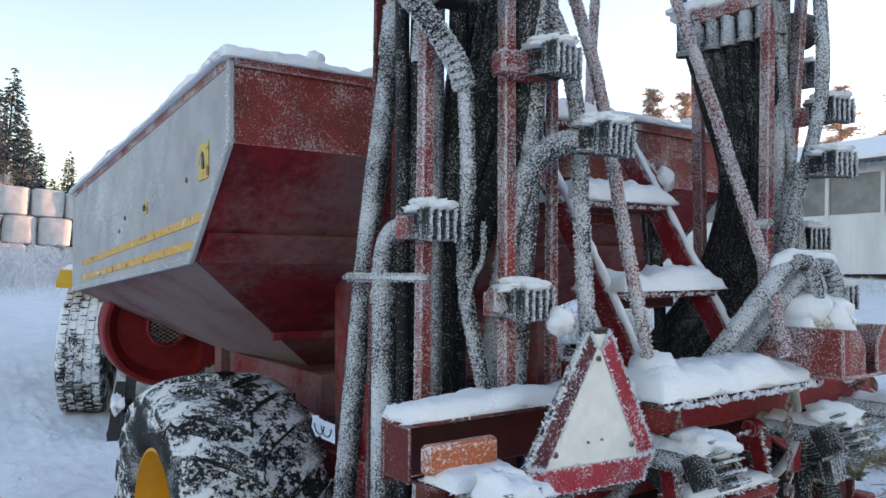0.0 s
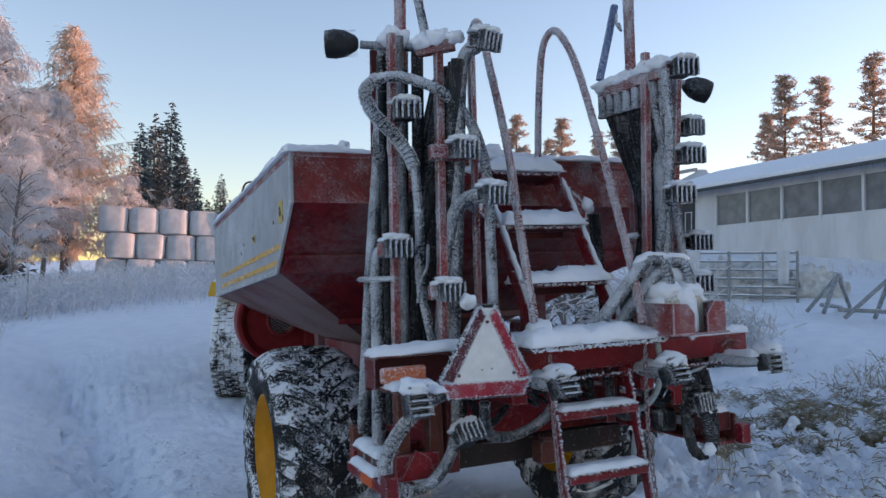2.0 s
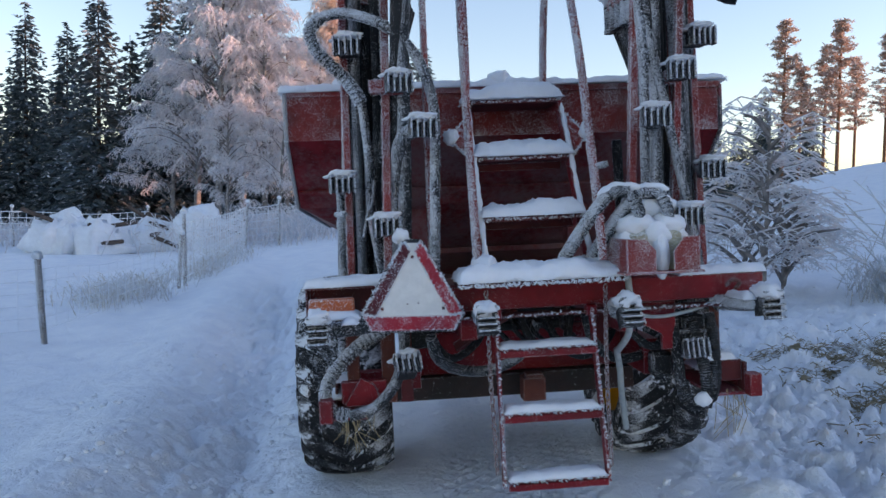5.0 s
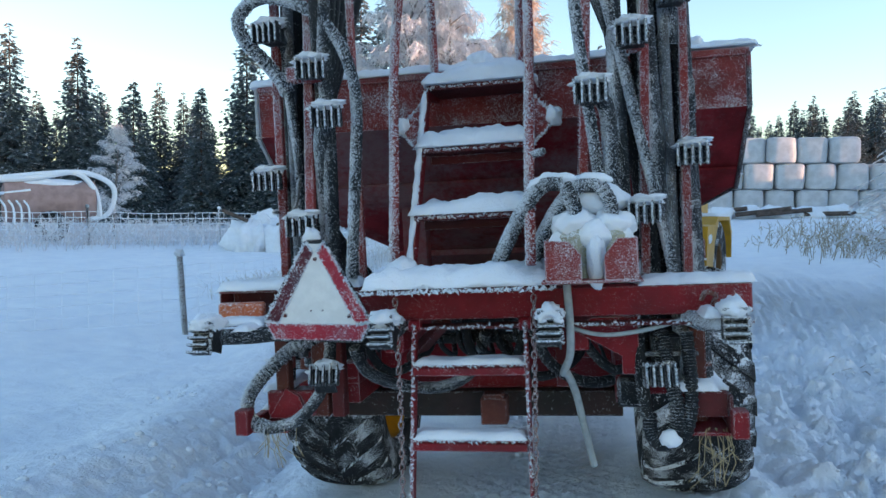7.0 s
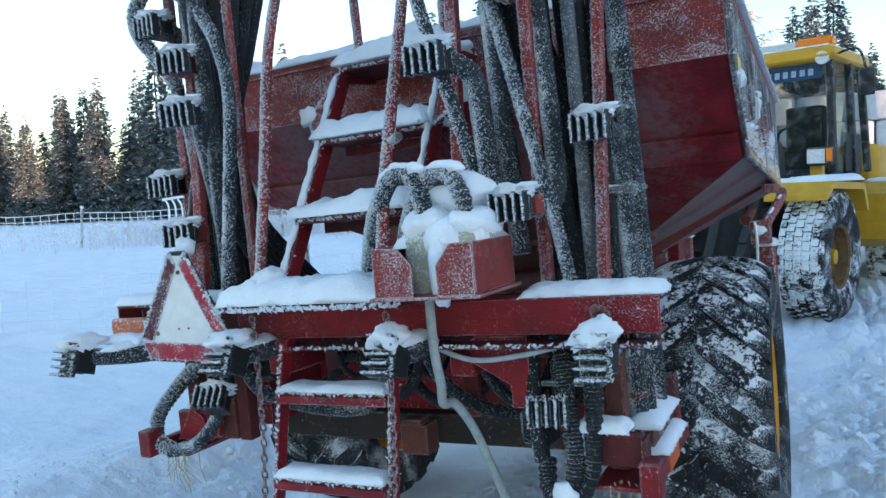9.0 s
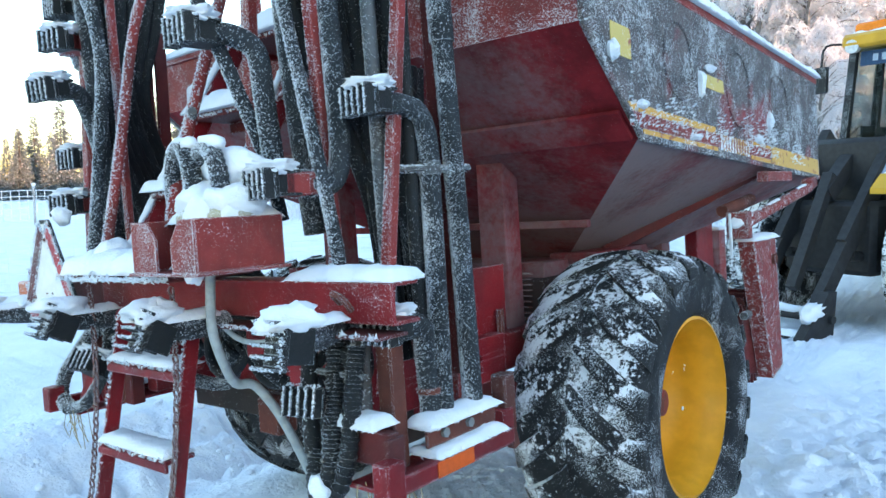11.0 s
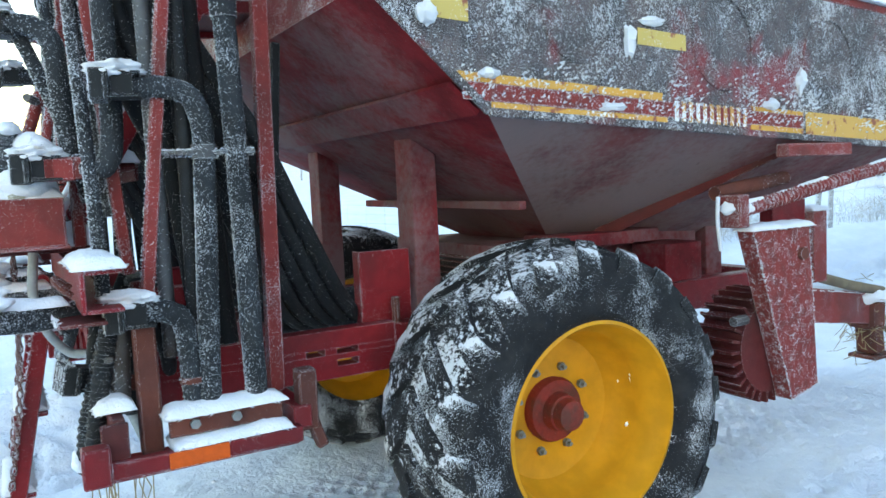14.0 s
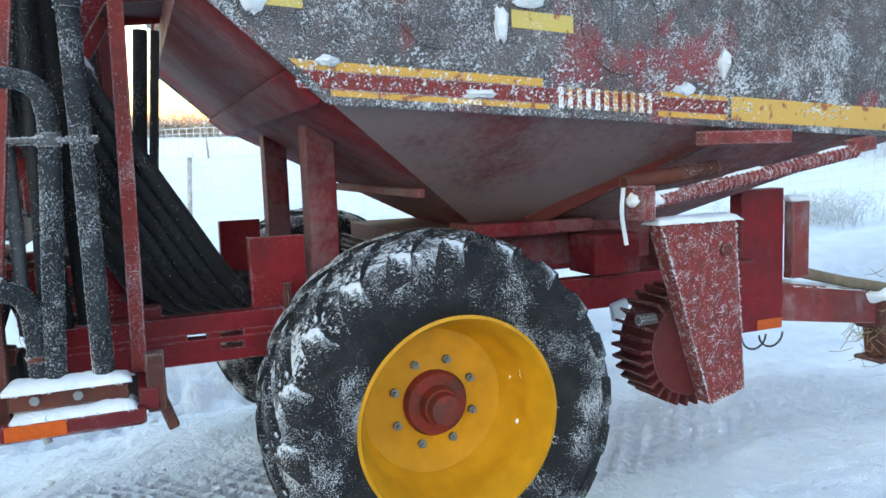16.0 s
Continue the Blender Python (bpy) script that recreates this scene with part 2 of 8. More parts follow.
    def needle(self, p, out, h, slot, rng):
        x = out.orthogonal().normalized() * h * 0.36
        y = out.cross(x)
        a = rng.uniform(0, 6)
        c, s = math.cos(a), math.sin(a)
        v = [p + c * x + s * y, p - (0.5 * c + 0.87 * s) * x + (0.87 * c - 0.5 * s) * y, p - (0.5 * c - 0.87 * s) * x - (0.87 * c + 0.5 * s) * y, p + out * h]
        n = len(self.v)
        self.v += [tuple(q) for q in v]
        self.f += [(n, n + 1, n + 3), (n + 1, n + 2, n + 3), (n + 2, n, n + 3)]
        self.s += [slot] * 3

    def rough_edge(self, a, b, count, size=0.007, slot=1, spread=0.004, seed=0):
        """Frost needles along an edge from a to b."""
        rng = random.Random(seed + len(self.v))
        a, b = Vector(a), Vector(b)
        for _ in range(count):
            p = a.lerp(b, rng.random()) + Vector([rng.uniform(-spread, spread) for _ in range(3)])
            out = Vector((rng.uniform(-1, 1), rng.uniform(-1, 1), rng.uniform(-0.6, 1))).normalized()
            self.needle(p, out, size * rng.uniform(0.5, 1.5), slot, rng)
        return self

    def snow(self, c, lx, ly, h, slot=0, rot=(0, 0, 0), seed=0, cell=0.012, rough=1.0):
        """A lying pad of snow of lx x ly on the point c, round at its rims and uneven on top."""
        nx, ny = max(4, int(lx / cell)), max(4, int(ly / cell))
        m = Euler([radians(a) for a in rot]).to_matrix()
        c = Vector(c)
        top, low = [], []
        rim = min(0.5 * min(lx, ly), 0.9 * h + 0.008)
        for j in range(ny + 1):
            for i in range(nx + 1):
                x, y = (i / nx - 0.5) * lx, (j / ny - 0.5) * ly
                q = c + m @ Vector((x, y, 0))
                e = noise.noise(q * 14 + Vector((seed, 0, 0))) * 0.006 * rough
                d = min(0.5 * lx - abs(x), 0.5 * ly - abs(y)) + e
                d = max(0.0, min(1.0, d / rim))
                z = h * math.sqrt(max(0.0, 1 - (1 - d) ** 2))
                z *= 0.86 + rough * (0.42 * noise.noise(q * 5.0 + Vector((0, seed, 3))) + 0.24 * noise.noise(q * 19 + Vector((seed, 1, 0))) + 0.14 * noise.noise(q * 60))
                k = 1.0 + 0.03 * noise.noise(q * 30)
                top.append(c + m @ Vector((x * k, y * k, max(z, 0.002))))
                low.append(c + m @ Vector((x * k, y * k, 0.0)))
        w = nx + 1
        n = len(top)
        f = [(j * w + i, j * w + i + 1, (j + 1) * w + i + 1, (j + 1) * w + i) for j in range(ny) for i in range(nx)]
        f += [tuple(reversed([n + k for k in face])) for face in f]
        ring = list(range(w)) + [j * w + nx for j in range(1, ny + 1)] + [ny * w + i for i in range(nx - 1, -1, -1)] + [j * w for j in range(ny - 1, 0, -1)]
        f += [(ring[k], n + ring[k], n + ring[(k + 1) % len(ring)], ring[(k + 1) % len(ring)]) for k in range(len(ring))]
        self.add(top + low, f, slot)
        if cell <= 0.012:
            rng = random.Random(int(1000 * lx) + int(1000 * ly))
            for _ in range(int(150 * (lx + ly))):
                k = ring[rng.randrange(len(ring))]
                p = low[k] + (top[k] - low[k]) * rng.random()
                out = ((p - c).normalized() * 0.6 + Vector((rng.uniform(-1, 1), rng.uniform(-1, 1), rng.uniform(-0.9, 0.5)))).normalized()
                self.needle(p, out, rng.uniform(0.004, 0.012), slot, rng)
        return self

    def ridge(self, pts, r, slot=0, seed=0, flat=0.7, n=10):
        """A continuous lumpy roll of snow along the points."""
        path = resample([Vector(p) for p in pts], 0.012)
        v = []
        for i, p in enumerate(path):
            z = (path[min(i + 1, len(path) - 1)] - path[max(i - 1, 0)]).normalized()
            x = Vector((0, 0, 1)).cross(z)
            x = x.normalized() if x.length > 0.05 else Vector((1, 0, 0))
            y = z.cross(x)
            end = min(1.0, 0.25 + min(i, len(path) - 1 - i) / 3)
            for k in range(n):
                a = 2 * math.pi * k / n
                q = p + math.cos(a) * x * r + math.sin(a) * y * r * flat
                k2 = end * (0.9 + 0.45 * noise.noise(q * 22 + Vector((seed, 0, 0))) + 0.25 * noise.noise(q * 70))
                v.append(p + (q - p) * k2)
        m = len(path)
        f = [(i * n + k, i * n + (k + 1) % n, (i + 1) * n + (k + 1) % n, (i + 1) * n + k) for i in range(m - 1) for k in range(n)]
        f += [tuple(range(n - 1, -1, -1)), tuple((m - 1) * n + k for k in range(n))]
        return self.add(v, f, slot)

    def lump(self, c, rx, ry, rz, slot=0, seed=0, rough=0.25, n=14):
        """An uneven rounded lump."""
        c = Vector(c)
        v, f = [], []
        for j in range(n + 1):
            for i in range(2 * n):
                a, b = math.pi * j / n, math.pi * i / n
                d = Vector((math.sin(a) * math.cos(b), math.sin(a) * math.sin(b), math.cos(a)))
                k = 1 + rough * (noise.noise(d * 1.7 + Vector((seed, 5, 0))) + 0.5 * noise.noise(d * 5 + Vector((0, seed, 2))) + 0.25 * noise.noise(d * 14))
                v.append(c + Vector((d.x * rx * k, d.y * ry * k, d.z * rz * k)))
        w = 2 * n
        f = [(j * w + i, (j + 1) * w + i, (j + 1) * w + (i + 1) % w, j * w + (i + 1) % w) for j in range(n) for i in range(w)]
        return self.add(v, f, slot)


def curve(pts, steps=8):
    """Catmull-Rom points through pts."""
    p = [Vector(q) for q in pts]
    p = [2 * p[0] - p[1]] + p + [2 * p[-1] - p[-2]]
    out = []
    for i in range(1, len(p) - 2):
        for k in range(steps):
            t = k / steps
            a, b, c, d = p[i - 1:i + 3]
            out.append(0.5 * (2 * b + (c - a) * t + (2 * a - 5 * b + 4 * c - d) * t * t + (3 * b - a - 3 * c + d) * t ** 3))
    return out + [p[-2]]


def resample(path, step):
    out, left = [path[0].copy()], step
    for a, b in zip(path, path[1:]):
        d, at = (b - a).length, 0.0
        while d - at >= left:
            at += left
            out.append(a.lerp(b, at / d))
            left = step
        left -= d - at
    return out if len(out) > 1 else [path[0], path[-1]]


def part(name, geo, mats, parent=None, label="", smooth=True):
    """Links a Geo as one mesh object, under a thing or a part."""
    me = bpy.data.meshes.new(name)
    me.from_pydata(geo.v, [], geo.f)
    for m in (mats if isinstance(mats, (list, tuple)) else [mats]):
        me.materials.append(m)
    me.polygons.foreach_set("material_index", geo.s)
    if smooth:
        me.polygons.foreach_set("use_smooth", [True] * len(geo.f))
        if me.materials[0] != SNOW:
            me.set_sharp_from_angle(angle=radians(38))
    ob = new(name, me)
    if parent:
        ob.parent = parent
    if label:
        ob["label"] = label
    return ob


def copy_part(ob, parent, m):
    """A further part on the same mesh."""
    made = new(ob.name.split(".")[0], ob.data)
    made.parent = parent
    made.matrix_basis = m
    return made


def thing(name, m, label, category, group="", kind=""):
    ob = new(name)
    ob.matrix_basis = m
    return tagged(ob, label, category, group, kind)


# ---- ground ----
def smooth_step(a, b, v):
    t = np.clip((v - a) / (b - a), 0, 1)
    return t * t * (3 - 2 * t)


def ground_height(x, y):
    """The lie of the land: it falls to the left under the machine and rises towards the barn."""
    x, y = np.asarray(x, float), np.asarray(y, float)
    r = np.hypot(x, y - 1)
    bearing = np.degrees(np.arctan2(x, y))
    near = 0.061 * np.clip(x, -2.2, 3.2)
    right = smooth_step(-24, 2, bearing) * (1 - smooth_step(95, 140, bearing))
    slope = 0.012 + 0.046 * right + (0.030 + 0.032 * smooth_step(12, 32, r)) * smooth_step(22, 38, bearing) * (1 - smooth_step(95, 140, bearing))
    rise = slope * np.maximum(r - 2.4, 0) * (1 - 0.35 * smooth_step(30, 90, r))
    return near * (1 - smooth_step(4, 10, r)) + rise * smooth_step(5, 12, r)


def ground_at(x, y):
    return float(ground_height(x, y))


SURFACE = {}


def surface_at(x, y):
    """The height of the trodden surface itself."""
    ax, z = SURFACE["ax"], SURFACE["z"]
    i = min(len(ax) - 2, max(0, int(np.searchsorted(ax, x - 0.6)) - 1))
    j = min(len(ax) - 2, max(0, int(np.searchsorted(ax, y - 0.2)) - 1))
    u, v = (x - 0.6 - ax[i]) / (ax[i + 1] - ax[i]), (y - 0.2 - ax[j]) / (ax[j + 1] - ax[j])
    return float((z[j, i] * (1 - u) + z[j, i + 1] * u) * (1 - v) + (z[j + 1, i] * (1 - u) + z[j + 1, i + 1] * u) * v)


def make_ground():
    n = 820
    u = np.linspace(-1, 1, n)
    axis = 6.6 * u + 413.4 * u ** 11
    gx, gy = np.meshgrid(axis + 0.6, axis + 0.2)
    z = ground_height(gx, gy)
    flat = [(float(a), float(b)) for a, b in zip(gx.ravel(), gy.ravel())]
    rough = []
    for a, b in flat:
        r = math.hypot(a, b)
        h = 0.0
        if r < 60:
            h += 0.06 * noise.noise(Vector((a * 0.5, b * 0.5, 0)))
            h += 0.060 * noise.noise(Vector((a * 1.3, b * 1.3, 3)))
        if r < 12:
            fade = 1 - max(0.0, (r - 9) / 3)
            right = min(1.0, max(0.0, (a - 0.7) / 0.9))
            lane = math.exp(-((a + 1.55 + 0.08 * b) / 0.42) ** 2)
            w = fade * (0.34 + 0.80 * max(right, 0.85 * lane))
            crumb = abs(noise.noise(Vector((a * 3.2, b * 3.2, 7)))) * 0.10 + abs(noise.noise(Vector((a * 6.5, b * 6.5, 5)))) * 0.075 + abs(noise.noise(Vector((a * 11, b * 11, 9)))) * 0.030
            h += w * (1.0 + 0.35 * right) * (crumb - 0.045)
            chunk = 0.040 * float(smooth_step(-0.02, 0.08, noise.noise(Vector((a * 4.3, b * 4.3, 13))))) + 0.028 * float(smooth_step(0.0, 0.12, noise.noise(Vector((a * 9.0, b * 9.0, 17)))))
            h += fade * max(right, 0.5 * lane) * (chunk - 0.034)
            trodden = abs(noise.noise(Vector((a * 2.6, b * 2.6, 11)))) + 0.5 * abs(noise.noise(Vector((a * 6.5, b * 6.5, 1))))
            h -= 0.085 * fade * max(0.45 * right, lane) * max(0.0, 1 - trodden / 0.30)
        rough.append(h)
    rough = np.array(rough).reshape(gx.shape)
    flatten = np.exp(-(((gx) / 1.5) ** 2 + ((gy - 1.4) / 1.2) ** 2) ** 2)
    z = z + rough * (1 - 0.5 * flatten)
    # tread prints of the tyres that passed between and beside the wheels
    for cx, wid in ((0.05, 0.40), (1.75, 0.24), (2.4, 0.22)):
        px = gx - cx - 0.06 * (gy - 1)
        band = np.exp(-(px / wid) ** 6) * (1 - smooth_step(7, 9, np.abs(gy - 1)))
        net = np.maximum(np.cos(2 * np.pi * (gy + 0.8 * px) / 0.10), np.cos(2 * np.pi * (gy - 0.8 * px) / 0.10))
        z += band * (0.026 * np.clip(net, -0.2, 1) - 0.035)
    z -= 0.05 * np.exp(-((gx + 1.55 + 0.08 * gy) / 0.40) ** 4) * (1 - smooth_step(7, 10, np.hypot(gx, gy)))
    # a ridge of ploughed snow and a wheel track on the left
    lane = -2.3 - 0.10 * (gy - 1)
    z += 0.16 * np.exp(-((gx - lane) / 0.45) ** 2) * smooth_step(-6, -3, gy) * (1 - smooth_step(10, 16, gy))
    z -= 0.07 * np.exp(-((gx - lane - 0.85) / 0.22) ** 2) * (1 - smooth_step(10, 16, gy))
    v = np.stack([gx, gy, z], -1).reshape(-1, 3)
    i = np.arange(n * n).reshape(n, n)
    f = np.stack([i[:-1, :-1], i[:-1, 1:], i[1:, 1:], i[1:, :-1]], -1).reshape(-1, 4)
    me = bpy.data.meshes.new("ground")
    me.from_pydata(v.tolist(), [], f.tolist())
    me.materials.append(SNOW_GROUND)
    me.polygons.foreach_set("use_smooth", [True] * len(f))
    SURFACE.update(ax=axis, z=z)
    tagged(new("ground", me), "trodden snow covering a sloping farm yard", "ground", "", "structure")


def ground_snow():
    m = Nodes("trodden_snow", 0.8)
    lumps = m.noise(3.0, 8.0, 0.62)
    grain = m.noise(45, 4.0, 0.7)
    dirt = m.ramp(m.noise(1.3, 6.0, 0.65), 0.62, 0.80)
    colour = m.mix(m.ramp(lumps, 0.25, 0.75), (0.80, 0.85, 0.92), (0.90, 0.94, 0.98))
    colour = m.mix(m.math('MULTIPLY', dirt, 0.10), colour, (0.28, 0.24, 0.18))
    clods = m.noise(13, 6.0, 0.65)
    m.colour(colour)
    m.bump(m.math('ADD', m.math('ADD', m.math('MULTIPLY', grain, 0.45), m.math('MULTIPLY', clods, 0.8)), lumps), 0.75, 0.06)
    return m.mat


SNOW_GROUND = ground_snow()
make_ground()


def snow_clods():
    """Crumbs and clods of kicked-up snow lying about on the trodden yard."""
    rng = random.Random(77)
    a = 0.5257
    c = 0.8507
    ico = [(-a, c, 0), (a, c, 0), (-a, -c, 0), (a, -c, 0), (0, -a, c), (0, a, c), (0, -a, -c), (0, a, -c), (c, 0, -a), (c, 0, a), (-c, 0, -a), (-c, 0, a)]
    tri = [(0, 11, 5), (0, 5, 1), (0, 1, 7), (0, 7, 10), (0, 10, 11), (1, 5, 9), (5, 11, 4), (11, 10, 2), (10, 7, 6), (7, 1, 8), (3, 9, 4), (3, 4, 2), (3, 2, 6), (3, 6, 8), (3, 8, 9), (4, 9, 5), (2, 4, 11), (6, 2, 10), (8, 6, 7), (9, 8, 1)]
    g = Geo()
    for x0, x1, y0, y1, n in ((1.25, 4.2, -0.8, 4.6, 3000), (-2.9, -1.1, -2.6, 5.0, 1100), (-1.0, 1.2, -2.4, 0.9, 500), (1.5, 6.0, 4.0, 8.0, 700)):
        for _ in range(n):
            x, y = rng.uniform(x0, x1), rng.uniform(y0, y1)
            if noise.noise(Vector((x * 1.6, y * 1.6, 21))) < -0.08 or (abs(abs(x) - 0.83) < 0.32 and 0.8 < y < 2.1):
                continue
            r = 0.006 + 0.026 * rng.random() ** 3.2
            z = surface_at(x, y) + 0.25 * r
            k = [rng.uniform(0.65, 1.25) for _ in ico]
            turn = rng.uniform(0, 6.283)
            ct, st = math.cos(turn), math.sin(turn)
            g.add([(x + r * q * (ct * p[0] - st * p[1]), y + r * q * (st * p[0] + ct * p[1]), z + 0.7 * r * q * p[2]) for p, q in zip(ico, k)], tri)
    tagged(part("snow_clod", g, SNOW, None, "", True), "crumbs and clods of kicked-up snow", "snow", "", "stuff")


snow_clods()


# ---- the spreader ----
spreader = thing("fertiliser_spreader", LEVEL, "frost-covered red farm fertiliser spreader with folded hose booms standing in snow", "farm machine")


def slid(y, x, z):
    """A point of the hopper, which stands nose down on the frame."""
    return (0.009 + 0.974 * x, y, z - 0.060 * (y - 1.08) - 0.008 * x)


def hopper_parts():
    w, y0, y1 = 1.045, 0.745, 3.20
    zt, zk, zb, zl = 1.925, 1.712, 1.434, 1.02
    side = [(y0, zt), (y0, zk), (1.08, zb), (y1, zb), (y1, zt)]
    t = 0.006
    ys, xs = (1.86, 2.50), 0.28
    ring = lambda y, x, z: [slid(y[0], -x, z), slid(y[0], x, z), slid(y[1], x, z), slid(y[1], -x, z)]
    bm = bmesh.new()
    loops = [[bm.verts.new(p) for p in ring(*r)] for r in (((y0, y1), w, zt), ((y0, y1), w, zk), ((1.08, y1), w, zb), (ys, xs, zl))]
    for i, (a, b) in enumerate(zip(loops, loops[1:])):
        for k in range(4):
            face = bm.faces.new((a[k], b[k], b[(k + 1) % 4], a[(k + 1) % 4]))
            face.material_index = 1 if i == 0 else (2 if i == 2 and k in (1, 3) else 0)
    bm.faces.new(loops[3][::-1])
    bmesh.ops.recalc_face_normals(bm, faces=bm.faces[:])
    bmesh.ops.solidify(bm, geom=bm.faces[:], thickness=t)
    bm.verts.index_update()
    g = Geo()
    g.v = [tuple(q.co) for q in bm.verts]
    g.f = [tuple(q.index for q in face.verts) for face in bm.faces]
    g.s = [face.material_index for face in bm.faces]
    bm.free()
    hopper = part("hopper", g, [RED_CLEAN, RED_FROST, HOPPER_SIDE_LOW], spreader, "dark red sheet steel hopper, frosted along its upper band", False)
    for s, mat, label in ((1, SIDE_WORN, "faded red side panel with yellow stripes, crusted with frost"), (-1, GREY_PANEL, "side panel wholly grey with hoarfrost")):
        gp = Geo()
        v = [slid(y, s * w, z) for y, z in side] + [slid(y, s * (w + 0.012), z) for y, z in side]
        n = len(side)
        f = [tuple(range(n)), tuple(range(2 * n - 1, n - 1, -1))] + [(i, i + n, (i + 1) % n + n, (i + 1) % n) for i in range(n)]
        gp.add(v, f)
        # folded lip along the rear edge and the bottom
        for a, b in zip(side, side[1:4]):
            gp.bar(slid(a[0], s * (w + 0.01), a[1]), slid(b[0], s * (w + 0.01), b[1]), 0.016, 0.022, 0)
            gp.rough_edge(slid(a[0], s * (w + 0.012), a[1]), slid(b[0], s * (w + 0.012), b[1]), 160, 0.009, 1)
        part("side_panel", gp, [mat, FROST_M], hopper, label, False)
        if s > 0:
            face = w + 0.0125

            def patch(name, ya, za, yb, zb_, mat_, lab):
                p = Geo()
                p.sheet(slid(ya, face, za), slid(yb, face, za), slid(yb, face, zb_), slid(ya, face, zb_), 0.002)
                return part(name, p, mat_, hopper, lab, False)
            patch("sticker", 0.898, 1.655, 1.025, 1.744, STICKER, "weathered pale yellow sticker")
            patch("sticker", 1.605, 1.664, 1.803, 1.712, STICKER, "weathered pale yellow sticker with worn print")
            patch("painted_band", 1.00, 1.461, 2.37, 1.507, RED_RIMED, "red band between the yellow stripes")
            patch("stripe", 0.973, 1.508, 1.70, 1.531, STRIPE, "yellow stripe, chipped and frosted")
            patch("stripe", 1.085, 1.438, 1.72, 1.460, STRIPE, "yellow stripe, chipped and frosted")
            patch("stripe", 2.10, 1.505, 2.37, 1.52, STRIPE, "yellow stripe, chipped and frosted")
            patch("stripe", 2.10, 1.44, 2.37, 1.462, STRIPE, "yellow stripe, chipped and frosted")
            patch("stripe", 2.385, 1.440, 3.18, 1.522, BROAD_STRIPE, "broad plain yellow band")
            # worn marks on the lower edge
            for k in range(11):
                y = 1.75 + 0.031 * k
                p = Geo()
                p.sheet(slid(y, face, 1.452), slid(y + 0.016, face, 1.452), slid(y + 0.016, face, 1.512), slid(y, face, 1.512), 0.003)
                part("worn_mark", p, LETTERING, hopper, "", False)
            for cy, cz, r in ((1.382, 1.715, 0.125), (1.971, 1.706, 0.143), (2.512, 1.703, 0.145)):
                ring = [slid(cy + r * 0.95 * math.cos(a), face + 0.001, cz + r * math.sin(a)) for a in np.linspace(0, 2 * math.pi, 41)]
                part("pressed_ring", Geo().tube(ring, 0.0055, 6), SIDE_WORN, hopper, "round rim pressed into the side panel")
            g3 = Geo()
            rng = random.Random(4)
            for cy, cz, rx, rz in ((0.905, 1.66, 0.028, 0.03), (1.57, 1.67, 0.022, 0.05), (2.35, 1.62, 0.02, 0.04), (1.08, 1.53, 0.03, 0.014), (1.5, 1.475, 0.05, 0.012), (1.66, 1.735, 0.05, 0.014), (2.2, 1.53, 0.04, 0.016)):
                p = slid(cy, face, cz)
                g3.lump(p, 0.022, rx, rz, 0, cy * 7, 0.5, 8)
            for _ in range(900):
                y = rng.uniform(1.0, 2.9)
                z = 1.47 + abs(rng.gauss(0, 0.07))
                if z < 1.85 and noise.noise(Vector((y * 4, z * 7, 2))) > -0.15:
                    g3.needle(Vector(slid(y, face, z)), Vector((1, rng.uniform(-0.5, 0.5), rng.uniform(-0.2, 0.8))).normalized(), rng.uniform(0.005, 0.016), 0, rng)
            tagged(part("snow_crust", g3, FROST_M, hopper), kind="stuff")
        else:
            face = -w - 0.0125
            for y, z, a, b in ((0.95, 1.70, 0.045, 0.05), (1.62, 1.655, 0.03, 0.02)):
                p = Geo()
                p.sheet(slid(y + a, face, z - b), slid(y - a, face, z - b), slid(y - a, face, z + b), slid(y + a, face, z + b), 0.003)
                part("sticker", p, STICKER, hopper, "torn yellow sticker, half worn away", False)
                p = Geo().tube([slid(y - a * 0.2, face - 0.004, z - 0.4 * b), slid(y + 0.1 * a, face - 0.004, z + 0.5 * b)], 0.007, 6)
                part("slot", p, PLASTIC, hopper)
            for y, z in ((1.12, 1.675), (1.95, 1.66), (2.05, 1.62)):
                part("bolt_hole", Geo().tube([slid(y, face + 0.003, z), slid(y, face - 0.003, z)], 0.009, 10), RUST, hopper)
            for z, ya in ((1.535, 0.93), (1.465, 1.04)):
                p = Geo()
                p.sheet(slid(2.9, face, z), slid(ya, face, z), slid(ya, face, z + 0.026), slid(2.9, face, z + 0.026), 0.002)
                part("stripe", p, STRIPE_PALE, hopper, "yellow stripe under frost", False)
    for a, b in (((y0, -w), (y0, w)), ((y1, -w), (y1, w)), ((y0, -w), (y1, -w)), ((y0, w), (y1, w))):
        part("rim_bar", Geo().bar(slid(a[0], a[1], zt), slid(b[0], b[1], zt), 0.03, 0.03), RED_FROST, hopper)
    # ribs on the rear wall
    gr = Geo()
    gr.sheet(slid(1.062, -w + 0.01, zb + 0.002), slid(1.062, w - 0.01, zb + 0.002), slid(0.978, w - 0.01, zb + 0.072), slid(0.978, -w + 0.01, zb + 0.072), 0.014)
    gr.bar(slid(1.47, -0.64, 1.19), slid(1.47, 0.64, 1.19), 0.03, 0.03, 0)
    gr.bar(slid(1.0, -w + 0.01, zb + 0.075), slid(1.0, w - 0.01, zb + 0.075), 0.012, 0.02, 0)
    part("rib", gr, RED_CLEAN, hopper, "folded steel rib across the rear wall")
